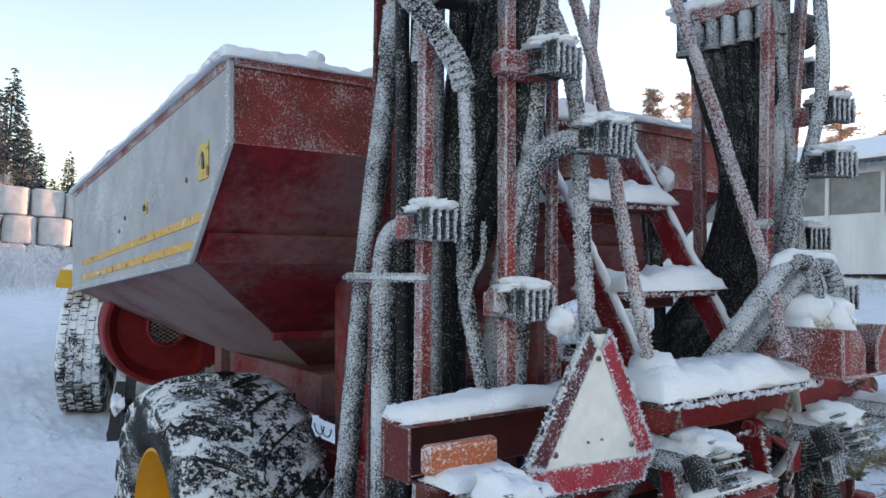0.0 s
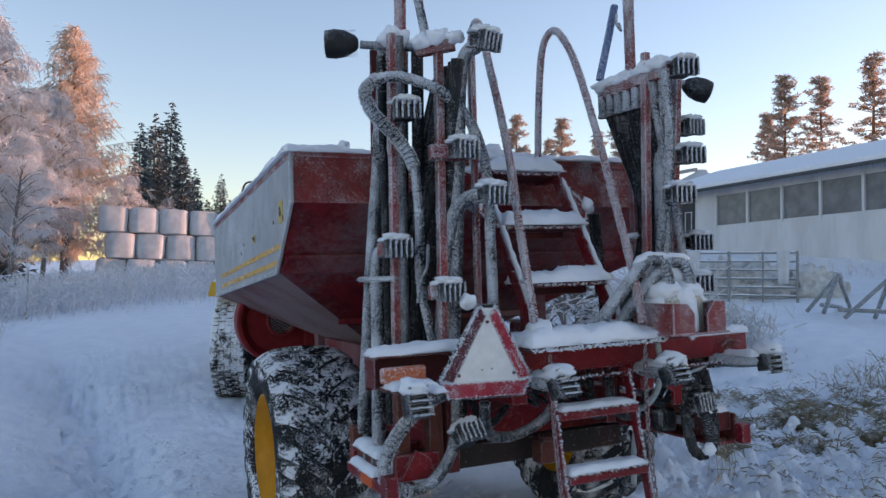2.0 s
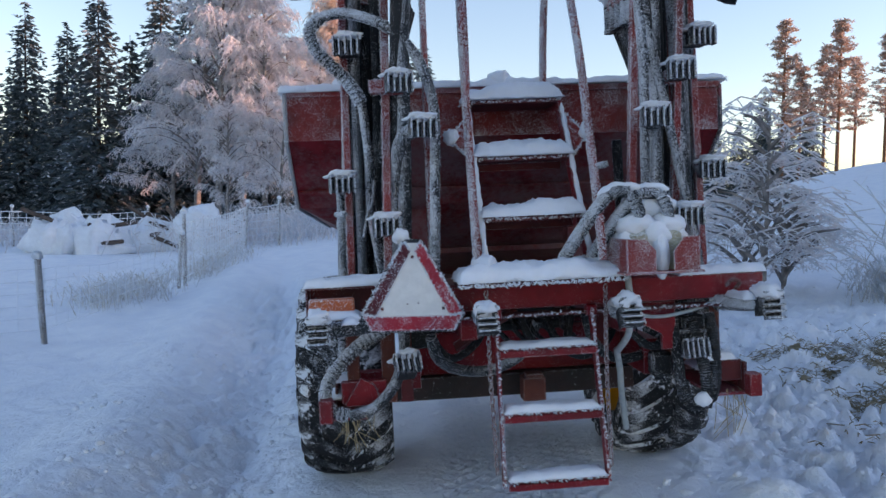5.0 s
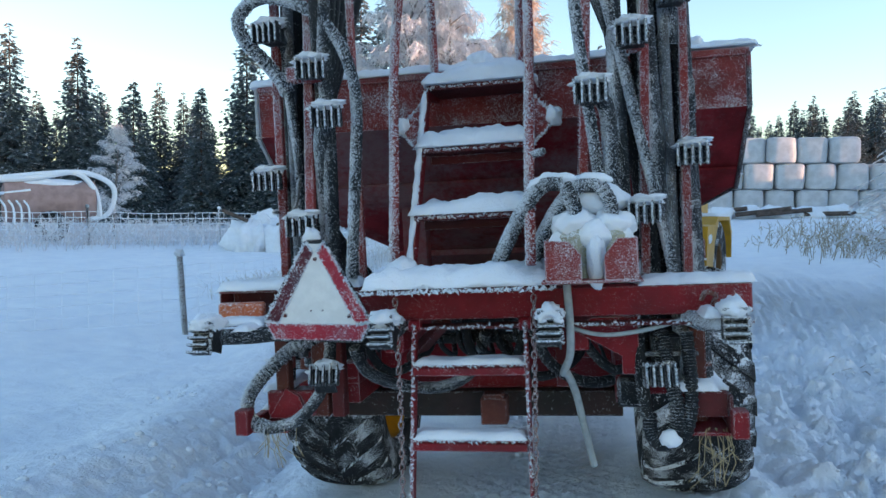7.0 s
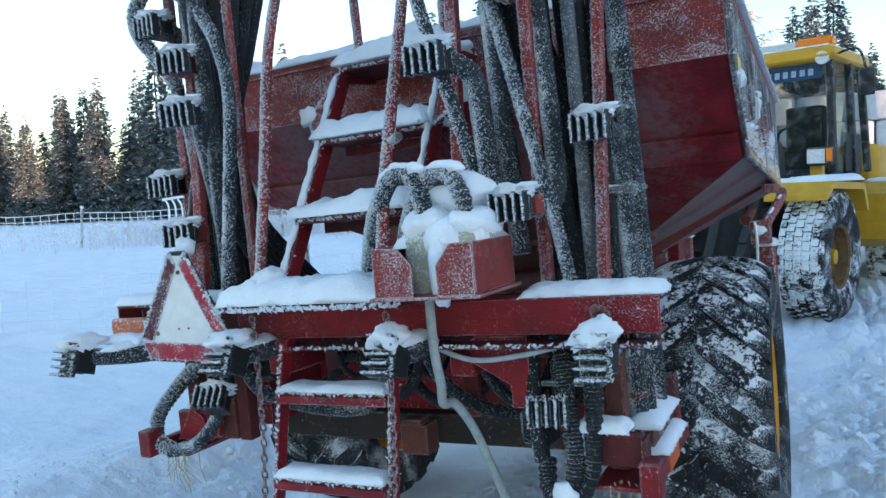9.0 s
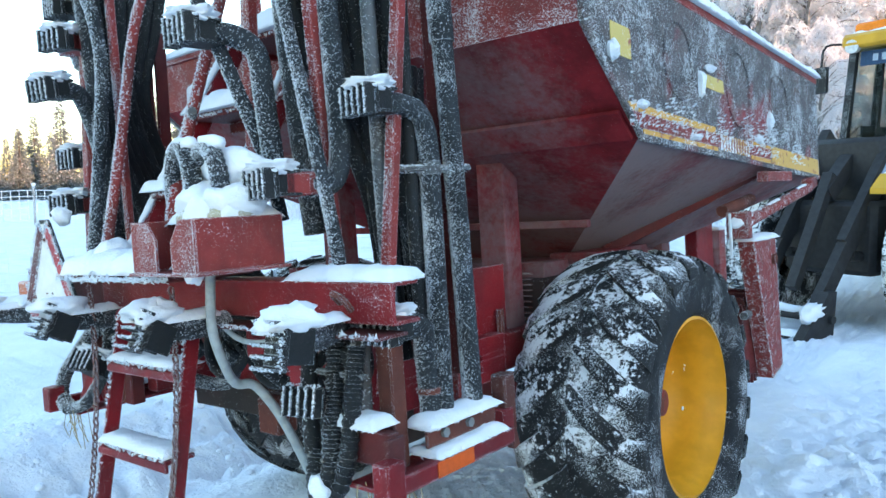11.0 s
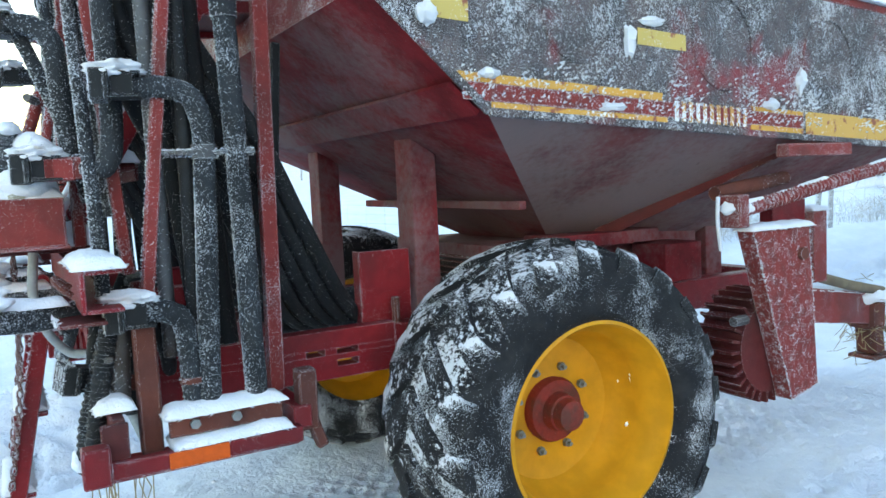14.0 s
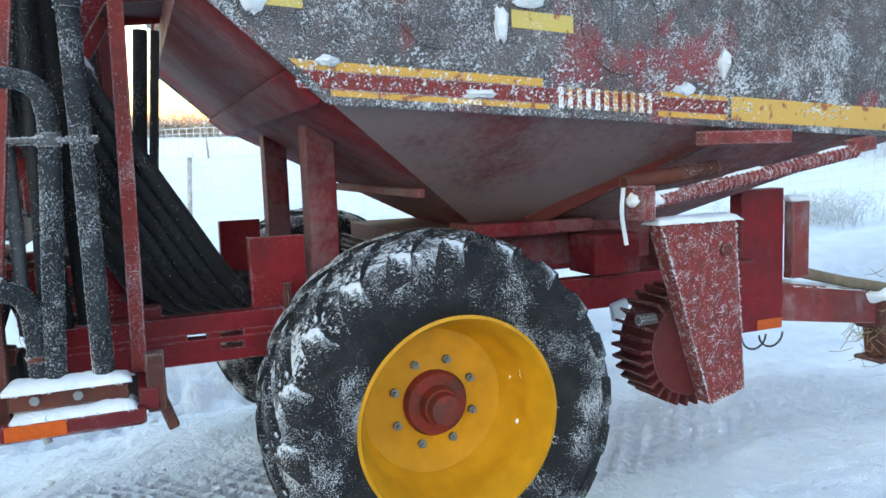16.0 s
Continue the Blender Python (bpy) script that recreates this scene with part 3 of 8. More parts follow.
    caps = [((y0 + 0.005, 0), 2 * w + 0.03, 0.07, 0.04, (0, 0, 0), 1), ((y1, 0), 2 * w, 0.07, 0.04, (0, 0, 0), 7),
            (((y0 + y1) / 2, -w), 0.07, y1 - y0, 0.042, (-3.4, 0, 0), 2), (((y0 + y1) / 2, w), 0.07, y1 - y0, 0.045, (-3.4, 0, 0), 4)]
    for (y, x), a, b, c, turn, seed in caps:
        part("snow_cap", Geo().snow(slid(y, x, zt + 0.014), a, b, c, 0, turn, seed), SNOW, hopper, "snow lying along the hopper rim")
    for x, rr, seed in ((-0.03, 0.055, 3), (-0.80, 0.03, 5), (0.86, 0.034, 8)):
        part("snow_lump", Geo().lump(slid(0.77, x, zt + 0.045), rr, rr, rr * 0.9, 0, seed), SNOW, hopper, "small snow lump on the hopper rim")
    fill = Geo().snow(slid(2.05, 0, 1.46), 1.70, 1.85, 0.12, 0, (-3.4, 0, 0), 11, 0.05, 1.4)
    part("snow_filling", fill, SNOW, hopper)


def worn_side():
    """Faded red and grey paint under a broken crust of frost grains."""
    m = Nodes("worn_red_side", 0.75)
    faded = m.ramp(m.noise(2.4, 6.0, 0.6), 0.36, 0.46)
    red = m.mix(m.ramp(m.noise(11, 5.0), 0.40, 0.62), (0.25, 0.022, 0.028), (0.17, 0.045, 0.045))
    grey = m.mix(m.ramp(m.noise(14, 5.0), 0.38, 0.64), (0.050, 0.045, 0.048), (0.11, 0.085, 0.085))
    colour = m.mix(faded, red, grey)
    fine = m.noise(330, 3.0, 0.7)
    grain = m.noise(120, 4.0, 0.72)
    broad = m.noise(5.5, 7.0, 0.70)
    drift = m.math('MULTIPLY', m.math('SUBTRACT', broad, 0.5), 0.50)
    crust = m.ramp(m.math('ADD', m.math('ADD', m.math('MULTIPLY', fine, 0.45), m.math('MULTIPLY', grain, 0.55)), drift), 0.525, 0.575)
    dust = m.ramp(m.math('ADD', fine, m.math('MULTIPLY', drift, 0.5)), 0.46, 0.60, 0.0, 0.40)
    colour = m.mix(dust, colour, (0.52, 0.55, 0.58))
    m.colour(m.mix(m.math('MULTIPLY', crust, 0.88), colour, (0.80, 0.84, 0.88)))
    m.bump(m.math('ADD', crust, m.math('MULTIPLY', grain, 0.5)), 0.9, 0.008)
    return m.mat


def stripe_material(name, base, frost):
    m = Nodes(name, 0.6)
    chips = m.ramp(m.noise(26, 4.0), 0.58, 0.66)
    colour = m.mix(chips, base, (0.30, 0.10, 0.06))
    mask = m.ramp(m.math('ADD', m.noise(110, 3.0, 0.7), m.math('MULTIPLY', m.math('SUBTRACT', m.noise(9, 3.0), 0.5), 0.6)), 0.74 - 0.34 * frost, 0.84 - 0.34 * frost)
    m.colour(m.mix(mask, colour, FROST))
    m.bump(mask, 0.5, 0.003)
    return m.mat


SIDE_WORN = worn_side()
FAN_RED = plain("fan_red", (0.25, 0.02, 0.024), 0.5, 0, 14, 0.3, 0.1)
HOPPER_SIDE_LOW = dusty("grey_dust_on_red", (0.20, 0.05, 0.05), (0.25, 0.19, 0.185), 0.95, 1.1)
STICKER = stripe_material("sticker_yellow", (0.55, 0.42, 0.13), 0.25)
STRIPE = stripe_material("stripe_yellow", (0.62, 0.33, 0.07), 0.5)
BROAD_STRIPE = stripe_material("band_yellow", (0.60, 0.36, 0.10), 0.12)
LETTERING = stripe_material("lettering_frosted", (0.55, 0.30, 0.10), 0.85)
STRIPE_PALE = stripe_material("stripe_yellow_frosted", (0.62, 0.36, 0.10), 0.42)
hopper_parts()


# ---- wheels ----
def tyre_material(name, more):
    m = Nodes(name, 0.75)
    fine = m.noise(60, 5.0, 0.8)
    broad = m.noise(6.0, 6.0, 0.68)
    mud = m.ramp(m.noise(14, 4.0), 0.4, 0.7, 0, 0.6)
    colour = m.mix(mud, (0.012, 0.013, 0.015), (0.032, 0.033, 0.034))
    mask = m.ramp(m.math('ADD', m.math('ADD', fine, m.math('MULTIPLY', m.math('SUBTRACT', broad, 0.5), 1.25)), m.math('ADD', m.math('MULTIPLY', m.up(), 0.10), m.math('MULTIPLY', m.facing(WIND), 0.14))), 0.66 - more, 0.72 - more)
    specks = m.ramp(m.math('ADD', m.noise(260, 3.0, 0.7), m.math('MULTIPLY', m.math('SUBTRACT', m.noise(5.0, 5.0), 0.5), 1.0)), 0.60, 0.64, 0.0, 0.75)
    colour = m.mix(specks, colour, (0.70, 0.74, 0.78))
    m.colour(m.mix(m.math('MULTIPLY', mask, 0.92), colour, (0.80, 0.84, 0.88)))
    m.bump(m.math('ADD', mask, fine), 0.6, 0.006)
    return m.mat


TYRE = tyre_material("tyre_rubber", 0.0)
TYRE_SNOWY = tyre_material("tyre_rubber_packed", 0.14)


def tyre_geo(R, W, rim, lugs=20, lug_h=0.018, sweep=0.34):
    """A tractor tyre on the x axis: rounded carcass and slanting lugs."""
    g = Geo()
    h = W / 2
    prof = [(rim, -h * 0.80), (rim + 0.03, -h * 0.93), ((R + rim) / 2, -h), (R - 0.07, -h * 0.97), (R - 0.028, -h * 0.86), (R - 0.012, -h * 0.6), (R, 0),
            (R - 0.012, h * 0.6), (R - 0.028, h * 0.86), (R - 0.07, h * 0.97), ((R + rim) / 2, h), (rim + 0.03, h * 0.93), (rim, h * 0.80)]
    prof = [(p.x, p.y) for p in curve([(a, b, 0) for a, b in prof], 3)]
    g.lathe(prof, 72)

    def on(x, a, up):
        k = abs(x) / h
        r = R - 0.012 * min(1, (k / 0.6) ** 2) - 0.05 * max(0, (k - 0.6) / 0.4) ** 1.6 + up
        return (x, r * math.cos(a), r * math.sin(a))
    pair = []
    for s in (-1, 1):
        half = 0.034 / R
        rings = []
        for i in range(6):
            u = i / 5
            x = s * h * (0.02 + 0.97 * u)
            a = sweep * u ** 0.9
            hw = half * (0.85 + 0.35 * u)
            rings.append([on(x, a - hw * 1.25, -0.012), on(x, a - hw, lug_h), on(x, a + hw, lug_h), on(x, a + hw * 1.25, -0.012)])
        v = [p for ring in rings for p in ring]
        f = [(i * 4 + j, i * 4 + j + 1, i * 4 + j + 5, i * 4 + j + 4) for i in range(5) for j in range(3)] + [(0, 1, 2, 3), (23, 22, 21, 20)]
        pair.append(Geo().add(v, f if s < 0 else [tuple(reversed(q)) for q in f]))
    return g, pair


def wheel_set():
    R, W, rim = 0.525, 0.47, 0.302
    tyre = None
    lug_first = [None, None]
    for s in (1, -1):
        hubm = pose(0.83 * s, 1.42, 0.520, 12 * s, 0, 0 if s > 0 else 180)
        if tyre is None:
            tg, lug_geos = tyre_geo(R, W, rim)
            tyre = part("tyre", tg, TYRE, spreader, "lugged tractor tyre caked with snow")
            wheel = tyre
            tyre.matrix_basis = hubm
        else:
            wheel = copy_part(tyre, spreader, hubm)
            wheel["label"] = "lugged tractor tyre caked with snow"
        for j in range(2):
            for k in range(20):
                turn = pose(0, 0, 0, 360 * (k + 0.5 * j) / 20)
                if lug_first[j] is None:
                    lug_first[j] = part("lug", lug_geos[j], TYRE, wheel)
                    lug_first[j].matrix_basis = turn
                else:
                    copy_part(lug_first[j], wheel, turn)
        h = W / 2
        prof = [(rim + 0.012, h * 0.78), (rim + 0.016, h * 0.84), (rim - 0.002, h * 0.86), (rim - 0.012, h * 0.66), (rim - 0.035, h * 0.5), (rim - 0.030, h * 0.25), (rim - 0.055, h * 0.05),
                (rim - 0.075, -h * 0.10), (0.17, -h * 0.16), (0.10, -h * 0.10), (0.095, -h * 0.16), (0.17, -h * 0.21), (rim - 0.06, -h * 0.17), (rim + 0.005, -h * 0.7), (rim + 0.012, -h * 0.78)]
        part("rim", Geo().lathe(prof, 64), YELLOW, wheel, "deep-dished yellow steel rim")
        gh = Geo().lathe([(0.0, -h * 0.16), (0.10, -h * 0.16), (0.104, -h * 0.02), (0.096, 0.012), (0.062, 0.016), (0.056, 0.05), (0.05, 0.052), (0.046, 0.085), (0.03, 0.092), (0.0, 0.092)], 32)
        part("hub", gh, HUB_RED, wheel, "rusty red hub")
        bolt = None
        for k in range(8):
            a = 2 * math.pi * (k + 0.3) / 8
            m = pose(-h * 0.11, 0.137 * math.cos(a), 0.137 * math.sin(a), math.degrees(a))
            if bolt is None:
                gb = Geo().tube([(0, 0, 0), (0.014, 0, 0)], 0.014, 6)
                gb.tube([(0.012, 0, 0), (0.028, 0, 0)], 0.007, 8)
                bolt = part("wheel_bolt", gb, BOLT, wheel, "", False)
                bolt.matrix_basis = m
            else:
                copy_part(bolt, wheel, m)
        if s > 0:
            for a, r, x, l in ((0.55, 0.283, 0.06, 0.03), (0.62, 0.262, 0.02, 0.012), (1.15, 0.27, 0.05, 0.008)):
                part("snow_lump", Geo().lump((x, r * math.sin(a + 0.95), r * math.cos(a + 0.95)), l * 0.6, 0.012, l, 0, a, 0.4, 7), SNOW, wheel)


HUB_RED = frosted("hub_red", (0.26, 0.035, 0.025), (0.12, 0.04, 0.03), 0.0, 90, 0.6, 0, 0, 14)
BOLT = plain("zinc_bolt", (0.28, 0.30, 0.30), 0.5, 0.6)
wheel_set()


# ---- frame ----
def frame_parts():
    chassis = part("chassis", Geo().box((0, 0.62, 0.75), (0.93, 0.07, 0.19)), RED, spreader, "red welded chassis frame with slotted rails")
    part("cross_member", Geo().box((0, 2.95, 0.74), (0.93, 0.08, 0.11)), RED, chassis)
    for s in (-1, 1):
        # rail with slots towards the rear
        g = Geo()
        y0, y1, x = 0.30, 3.0, 0.50 * s
        g.box((x, (1.02 + y1) / 2, 0.745), (0.06, y1 - 1.02, 0.125))
        for za, zb in ((0.665, 0.702), (0.722, 0.740), (0.758, 0.815)):
            g.box((x, (y0 + 1.02) / 2, (za + zb) / 2), (0.06, 1.02 - y0, zb - za), (0, 0, 0), 0, 0.0)
        for z, solid in ((0.712, ((y0, 0.82), (0.89, 1.02))), (0.749, ((y0, 0.72), (0.78, 0.82), (0.89, 1.02)))):
            for ya, yb in solid:
                g.box((x, (ya + yb) / 2, z), (0.06, yb - ya, 0.021), (0, 0, 0), 0, 0.0)
        part("side_rail", g, RED, chassis)
    part("cross_beam", Geo().box((-0.05, 0.58, 0.605), (1.10, 0.10, 0.10)), DARK_BEAM, chassis, "dark dirty steel cross beam")
    part("axle", Geo().tube([(-0.72, 1.42, 0.520), (0.72, 1.42, 0.520)], 0.055, 16), DARK_RED, chassis)
    for s in (-1, 1):
        gp = Geo().box((0.425 * s, 1.18, 1.10), (0.115, 0.095, 0.64))
        gp.box((0.425 * s, 1.18, 1.425), (0.15, 0.13, 0.012))
        part("post", gp, RED_CLEAN, chassis, "square steel post carrying the hopper")
        part("post", Geo().box((0.40 * s, 2.62, 1.05), (0.08, 0.10, 0.50)), RED_CLEAN, chassis)
        gf = Geo().box((0.478 * s, 1.02, 0.925), (0.006, 0.18, 0.235))
        gf.box((0.455 * s, 0.933, 0.925), (0.05, 0.006, 0.235))
        part("fender_plate", gf, RED, chassis, "upright red steel plate beside the post")
        part("pin", Geo().tube([(0.505 * s, 1.04, 0.80), (0.505 * s, 1.04, 0.89)], 0.014, 8), RUST, chassis)
    # slanting channel under the hopper
    part("brace", Geo().bar((0.96, 2.42, 1.33), (0.42, 1.98, 1.02), 0.06, 0.05), DARK_RED, chassis)
    part("bracket", Geo().box((1.03, 2.45, 1.305), (0.05, 0.36, 0.045)), RED_FROST, chassis, "frosted red angle under the hopper edge")
    # boxes under the funnel
    gb = Geo()
    gb.box((0, 2.03, 0.93), (0.80, 1.05, 0.16))
    gb.box((0.42, 1.95, 1.01), (0.22, 0.5, 0.05))
    gb.box((0.52, 2.25, 0.90), (0.18, 0.20, 0.15))
    part("feed_trough", gb, RED_CLEAN, chassis, "red feed trough under the hopper")
    part("belt_housing", Geo().box((0.1, 1.62, 0.86), (0.7, 0.4, 0.18)), DARK_BEAM, chassis)
    gl = Geo()
    for k in range(9):
        gl.box((0.1, 1.40 + 0.002 * k, 0.80 + 0.022 * k), (0.6, 0.012, 0.006))
    part("grille", gl, RUST, chassis)
    part("electric_box", Geo().box((0.56, 2.29, 0.675), (0.025, 0.085, 0.07), (10, 0, 12), 0, 0.006), FROST_M, chassis, "small pale plastic box")
    # front posts, drawbar and hitch
    gh = Geo().box((0.43, 3.10, 0.79), (0.07, 0.24, 0.62))
    post = part("front_post", gh, RED, chassis, "wide upright red front post")
    part("reflector", Geo().box((0.467, 3.14, 0.505), (0.006, 0.14, 0.045)), ORANGE, post, "", False)
    part("front_post", Geo().box((0.47, 3.29, 0.87), (0.05, 0.10, 0.34)), RED_FROST, chassis, "narrow frosted front post")
    part("snow_cap", Geo().snow((0.46, 3.285, 1.04), 0.09, 0.14, 0.03, 0, (0, 0, 0), 4), SNOW, chassis)
    gd = Geo().bar((0.40, 3.15, 0.60), (0.26, 4.02, 0.46), 0.08, 0.17)
    draw = part("drawbar", gd, RED_FROST, chassis, "frosted red drawbar")
    part("drawbar_arm", Geo().bar((-0.40, 3.05, 0.60), (0.18, 4.02, 0.46), 0.08, 0.15), DARK_RED, chassis)
    gk = Geo().box((0.24, 4.08, 0.42), (0.16, 0.14, 0.16), (0, 0, 0), 0, 0.02)
    gk.box((0.24, 4.12, 0.27), (0.12, 0.11, 0.18), (8, 0, 0), 0, 0.02)
    gk.box((0.24, 4.14, 0.175), (0.16, 0.20, 0.02))
    part("hitch", gk, RUST, draw, "rusty hitch tangled with straw")
    part("snow_cap", Geo().snow((0.32, 3.62, 0.60), 0.09, 0.62, 0.03, 0, (-9, 0, 9), 2), SNOW, draw)
    part("snow_cap", Geo().lump((0.26, 4.06, 0.53), 0.11, 0.15, 0.05, 0, 2), SNOW, draw)
    part("drive_shaft", Geo().tube([(0.45, 3.28, 0.73), (0.38, 3.70, 0.63), (0.29, 4.20, 0.53)], 0.026, 10), SHAFT, chassis, "pale yellowed drive shaft tube")
    for y in (3.12, 3.22):
        ring = [(0.40, y + 0.07 * math.cos(a), 0.44 + 0.06 * math.sin(a)) for a in np.linspace(-math.pi, 0, 9)]
        part("cable", Geo().tube(ring, 0.005, 5), PLASTIC, chassis)
    rng = random.Random(40)
    gw = Geo()
    for _ in range(150):
        p = Vector((0.24 + rng.gauss(0, 0.06), 4.10 + rng.gauss(0, 0.07), 0.36 + rng.gauss(0, 0.09)))
        d = Vector((rng.gauss(0, 1), rng.gauss(0, 1), rng.gauss(-0.4, 0.7))).normalized() * rng.uniform(0.05, 0.16)
        gw.tube([p, p + d * 0.5 + Vector((0, 0, -0.01)), p + d], 0.0018, 3)
    tagged(part("straw", gw, STRAW, draw, "straw tangled round the hitch"), kind="stuff")
    # fan with a mesh over its intake, under the hopper's front corner
    fan_at = pose(-0.60, 2.97, 1.12, 0, 0, -90)
    gf = Geo().lathe([(0.0, -0.20), (0.27, -0.20), (0.31, -0.16), (0.315, 0.0), (0.305, 0.012), (0.285, 0.012), (0.27, -0.01), (0.235, -0.055), (0.10, -0.06), (0.10, -0.06), (0.0, -0.062)], 56).moved(fan_at)
    fan = part("fan_housing", gf, FAN_RED, spreader, "dished red fan housing")
    part("intake_collar", Geo().lathe([(0.088, -0.06), (0.108, -0.06), (0.112, 0.03), (0.100, 0.034), (0.092, 0.02), (0.088, -0.06)], 32).moved(fan_at), FAN_RED, fan)
    # black disc added as the shade inside the collar
    part("intake_shadow", Geo().tube([(-0.05, 0, 0), (-0.045, 0, 0)], 0.088, 24).moved(fan_at), PLASTIC, fan, "black disc standing for the shade inside the intake")
    gm = Geo()
    for k in range(-9, 10):
        for sg in (-1, 1):
            c = 0.021 * k
            line = [(0.022, q, c + sg * 0.62 * q) for q in np.linspace(-0.095, 0.095, 25) if math.hypot(q, c + sg * 0.62 * q) < 0.095]
            if len(line) > 1:
                gm.tube([line[0], line[-1]], 0.0028, 4)
    tagged(part("intake_mesh", gm.moved(fan_at), RUST, fan, "diamond mesh over the intake"), kind="stuff")
    part("fan_outlet", Geo().box((-0.36, 3.02, 1.08), (0.14, 0.16, 0.36)), FAN_RED, fan)
    # drive cover, spiked wheel and spring rod on the right
    poly = [(2.115, 1.045), (2.415, 1.045), (2.46, 0.465), (2.315, 0.43)]
    gc = Geo().prism(poly, 'x', 0.965, 1.03)
    for a, b in zip(poly, poly[1:] + poly[:1]):
        gc.rough_edge((1.03, *a), (1.03, *b), 120, 0.006, 1)
    cover = part("drive_cover", gc, [RED_RIMED, FROST_M], spreader, "tapering red steel drive cover, frosted", False)
    part("boss", Geo().tube([(1.02, 2.37, 0.945), (1.045, 2.37, 0.945)], 0.022, 12), RUST, cover)
    part("snow_cap", Geo().snow((1.0, 2.265, 1.04), 0.09, 0.33, 0.022, 0, (0, 0, 0), 5), SNOW, cover)
    gw = Geo().lathe([(0.0, -0.10), (0.165, -0.10), (0.175, 0.0), (0.165, 0.08), (0.0, 0.08)], 32)
    cleats = []
    for k in range(30):
        a = 2 * math.pi * k / 30
        cleat = Geo().box((-0.01, 0.175 * math.cos(a), 0.175 * math.sin(a)), (0.17, 0.06, 0.011), (math.degrees(a), 0, 0), 0, 0.001)
        cleats.append(cleat.moved(pose(0.88, 2.30, 0.615)))
    gw.moved(pose(0.88, 2.30, 0.615))
    drive = part("drive_wheel", gw, DARK_RED, spreader, "small dark red drive wheel with steel cleats", False)
    for cleat in cleats:
        part("cleat", cleat, DARK_RED, drive, "", False)
    a, b = Vector((0.985, 2.05, 1.10)), Vector((1.05, 2.93, 1.25))
    gr = Geo().tube([a.lerp(b, k / 90) for k in range(91)], [0.026 if k % 2 else 0.021 for k in range(91)], 12)
    rod = part("spring_rod", gr, RED_RIMED, spreader, "frosted red spring rod")
    part("end_bracket", Geo().box((0.99, 2.07, 1.11), (0.09, 0.05, 0.11)), RED_FROST, rod)
    part("end_bracket", Geo().box((1.05, 2.95, 1.27), (0.05, 0.10, 0.05), (8, 0, 0)), RED_FROST, rod)
    part("cylinder", Geo().tube([(0.93, 2.05, 1.17), (0.93, 2.42, 1.21)], 0.026, 12), RUST, rod)
    for lo, hi, r in ((0.04, 0.20, 0.016), (0.26, 0.33, 0.010), (0.37, 0.56, 0.013), (0.66, 0.73, 0.009), (0.80, 0.97, 0.012)):
        part("snow_cap", Geo().ridge([a.lerp(b, lo) + Vector((0, 0, 0.021)), a.lerp(b, hi) + Vector((0, 0, 0.021))], r, 0, int(lo * 50), 0.7), SNOW, rod)
    part("snow_cap", Geo().lump((0.985, 2.09, 1.12), 0.045, 0.06, 0.03, 0, 4), SNOW, rod)
    part("crank", Geo().tube([(1.0, 2.05, 0.74), (1.0, 2.11, 0.74)], 0.018, 8), STEEL, rod)
    part("hanging_wire", Geo().tube([(0.97, 2.02, 1.16), (0.975, 2.01, 1.08), (0.97, 2.03, 0.98)], 0.007, 6, 0, 5), FROST_M, rod)


ORANGE = plain("orange_reflector", (0.62, 0.10, 0.015), 0.35, 0, 60, 0.15)
STRAW = plain("straw", (0.42, 0.34, 0.20), 0.8)
DARK_BEAM = frosted("dirty_dark_steel", (0.06, 0.035, 0.03), (0.035, 0.03, 0.026), 0.05, 90, 0.8)
SHAFT = frosted("rusty_yellowed_tube", (0.24, 0.19, 0.12), (0.14, 0.10, 0.07), 0.1, 120, 0.7)
frame_parts()


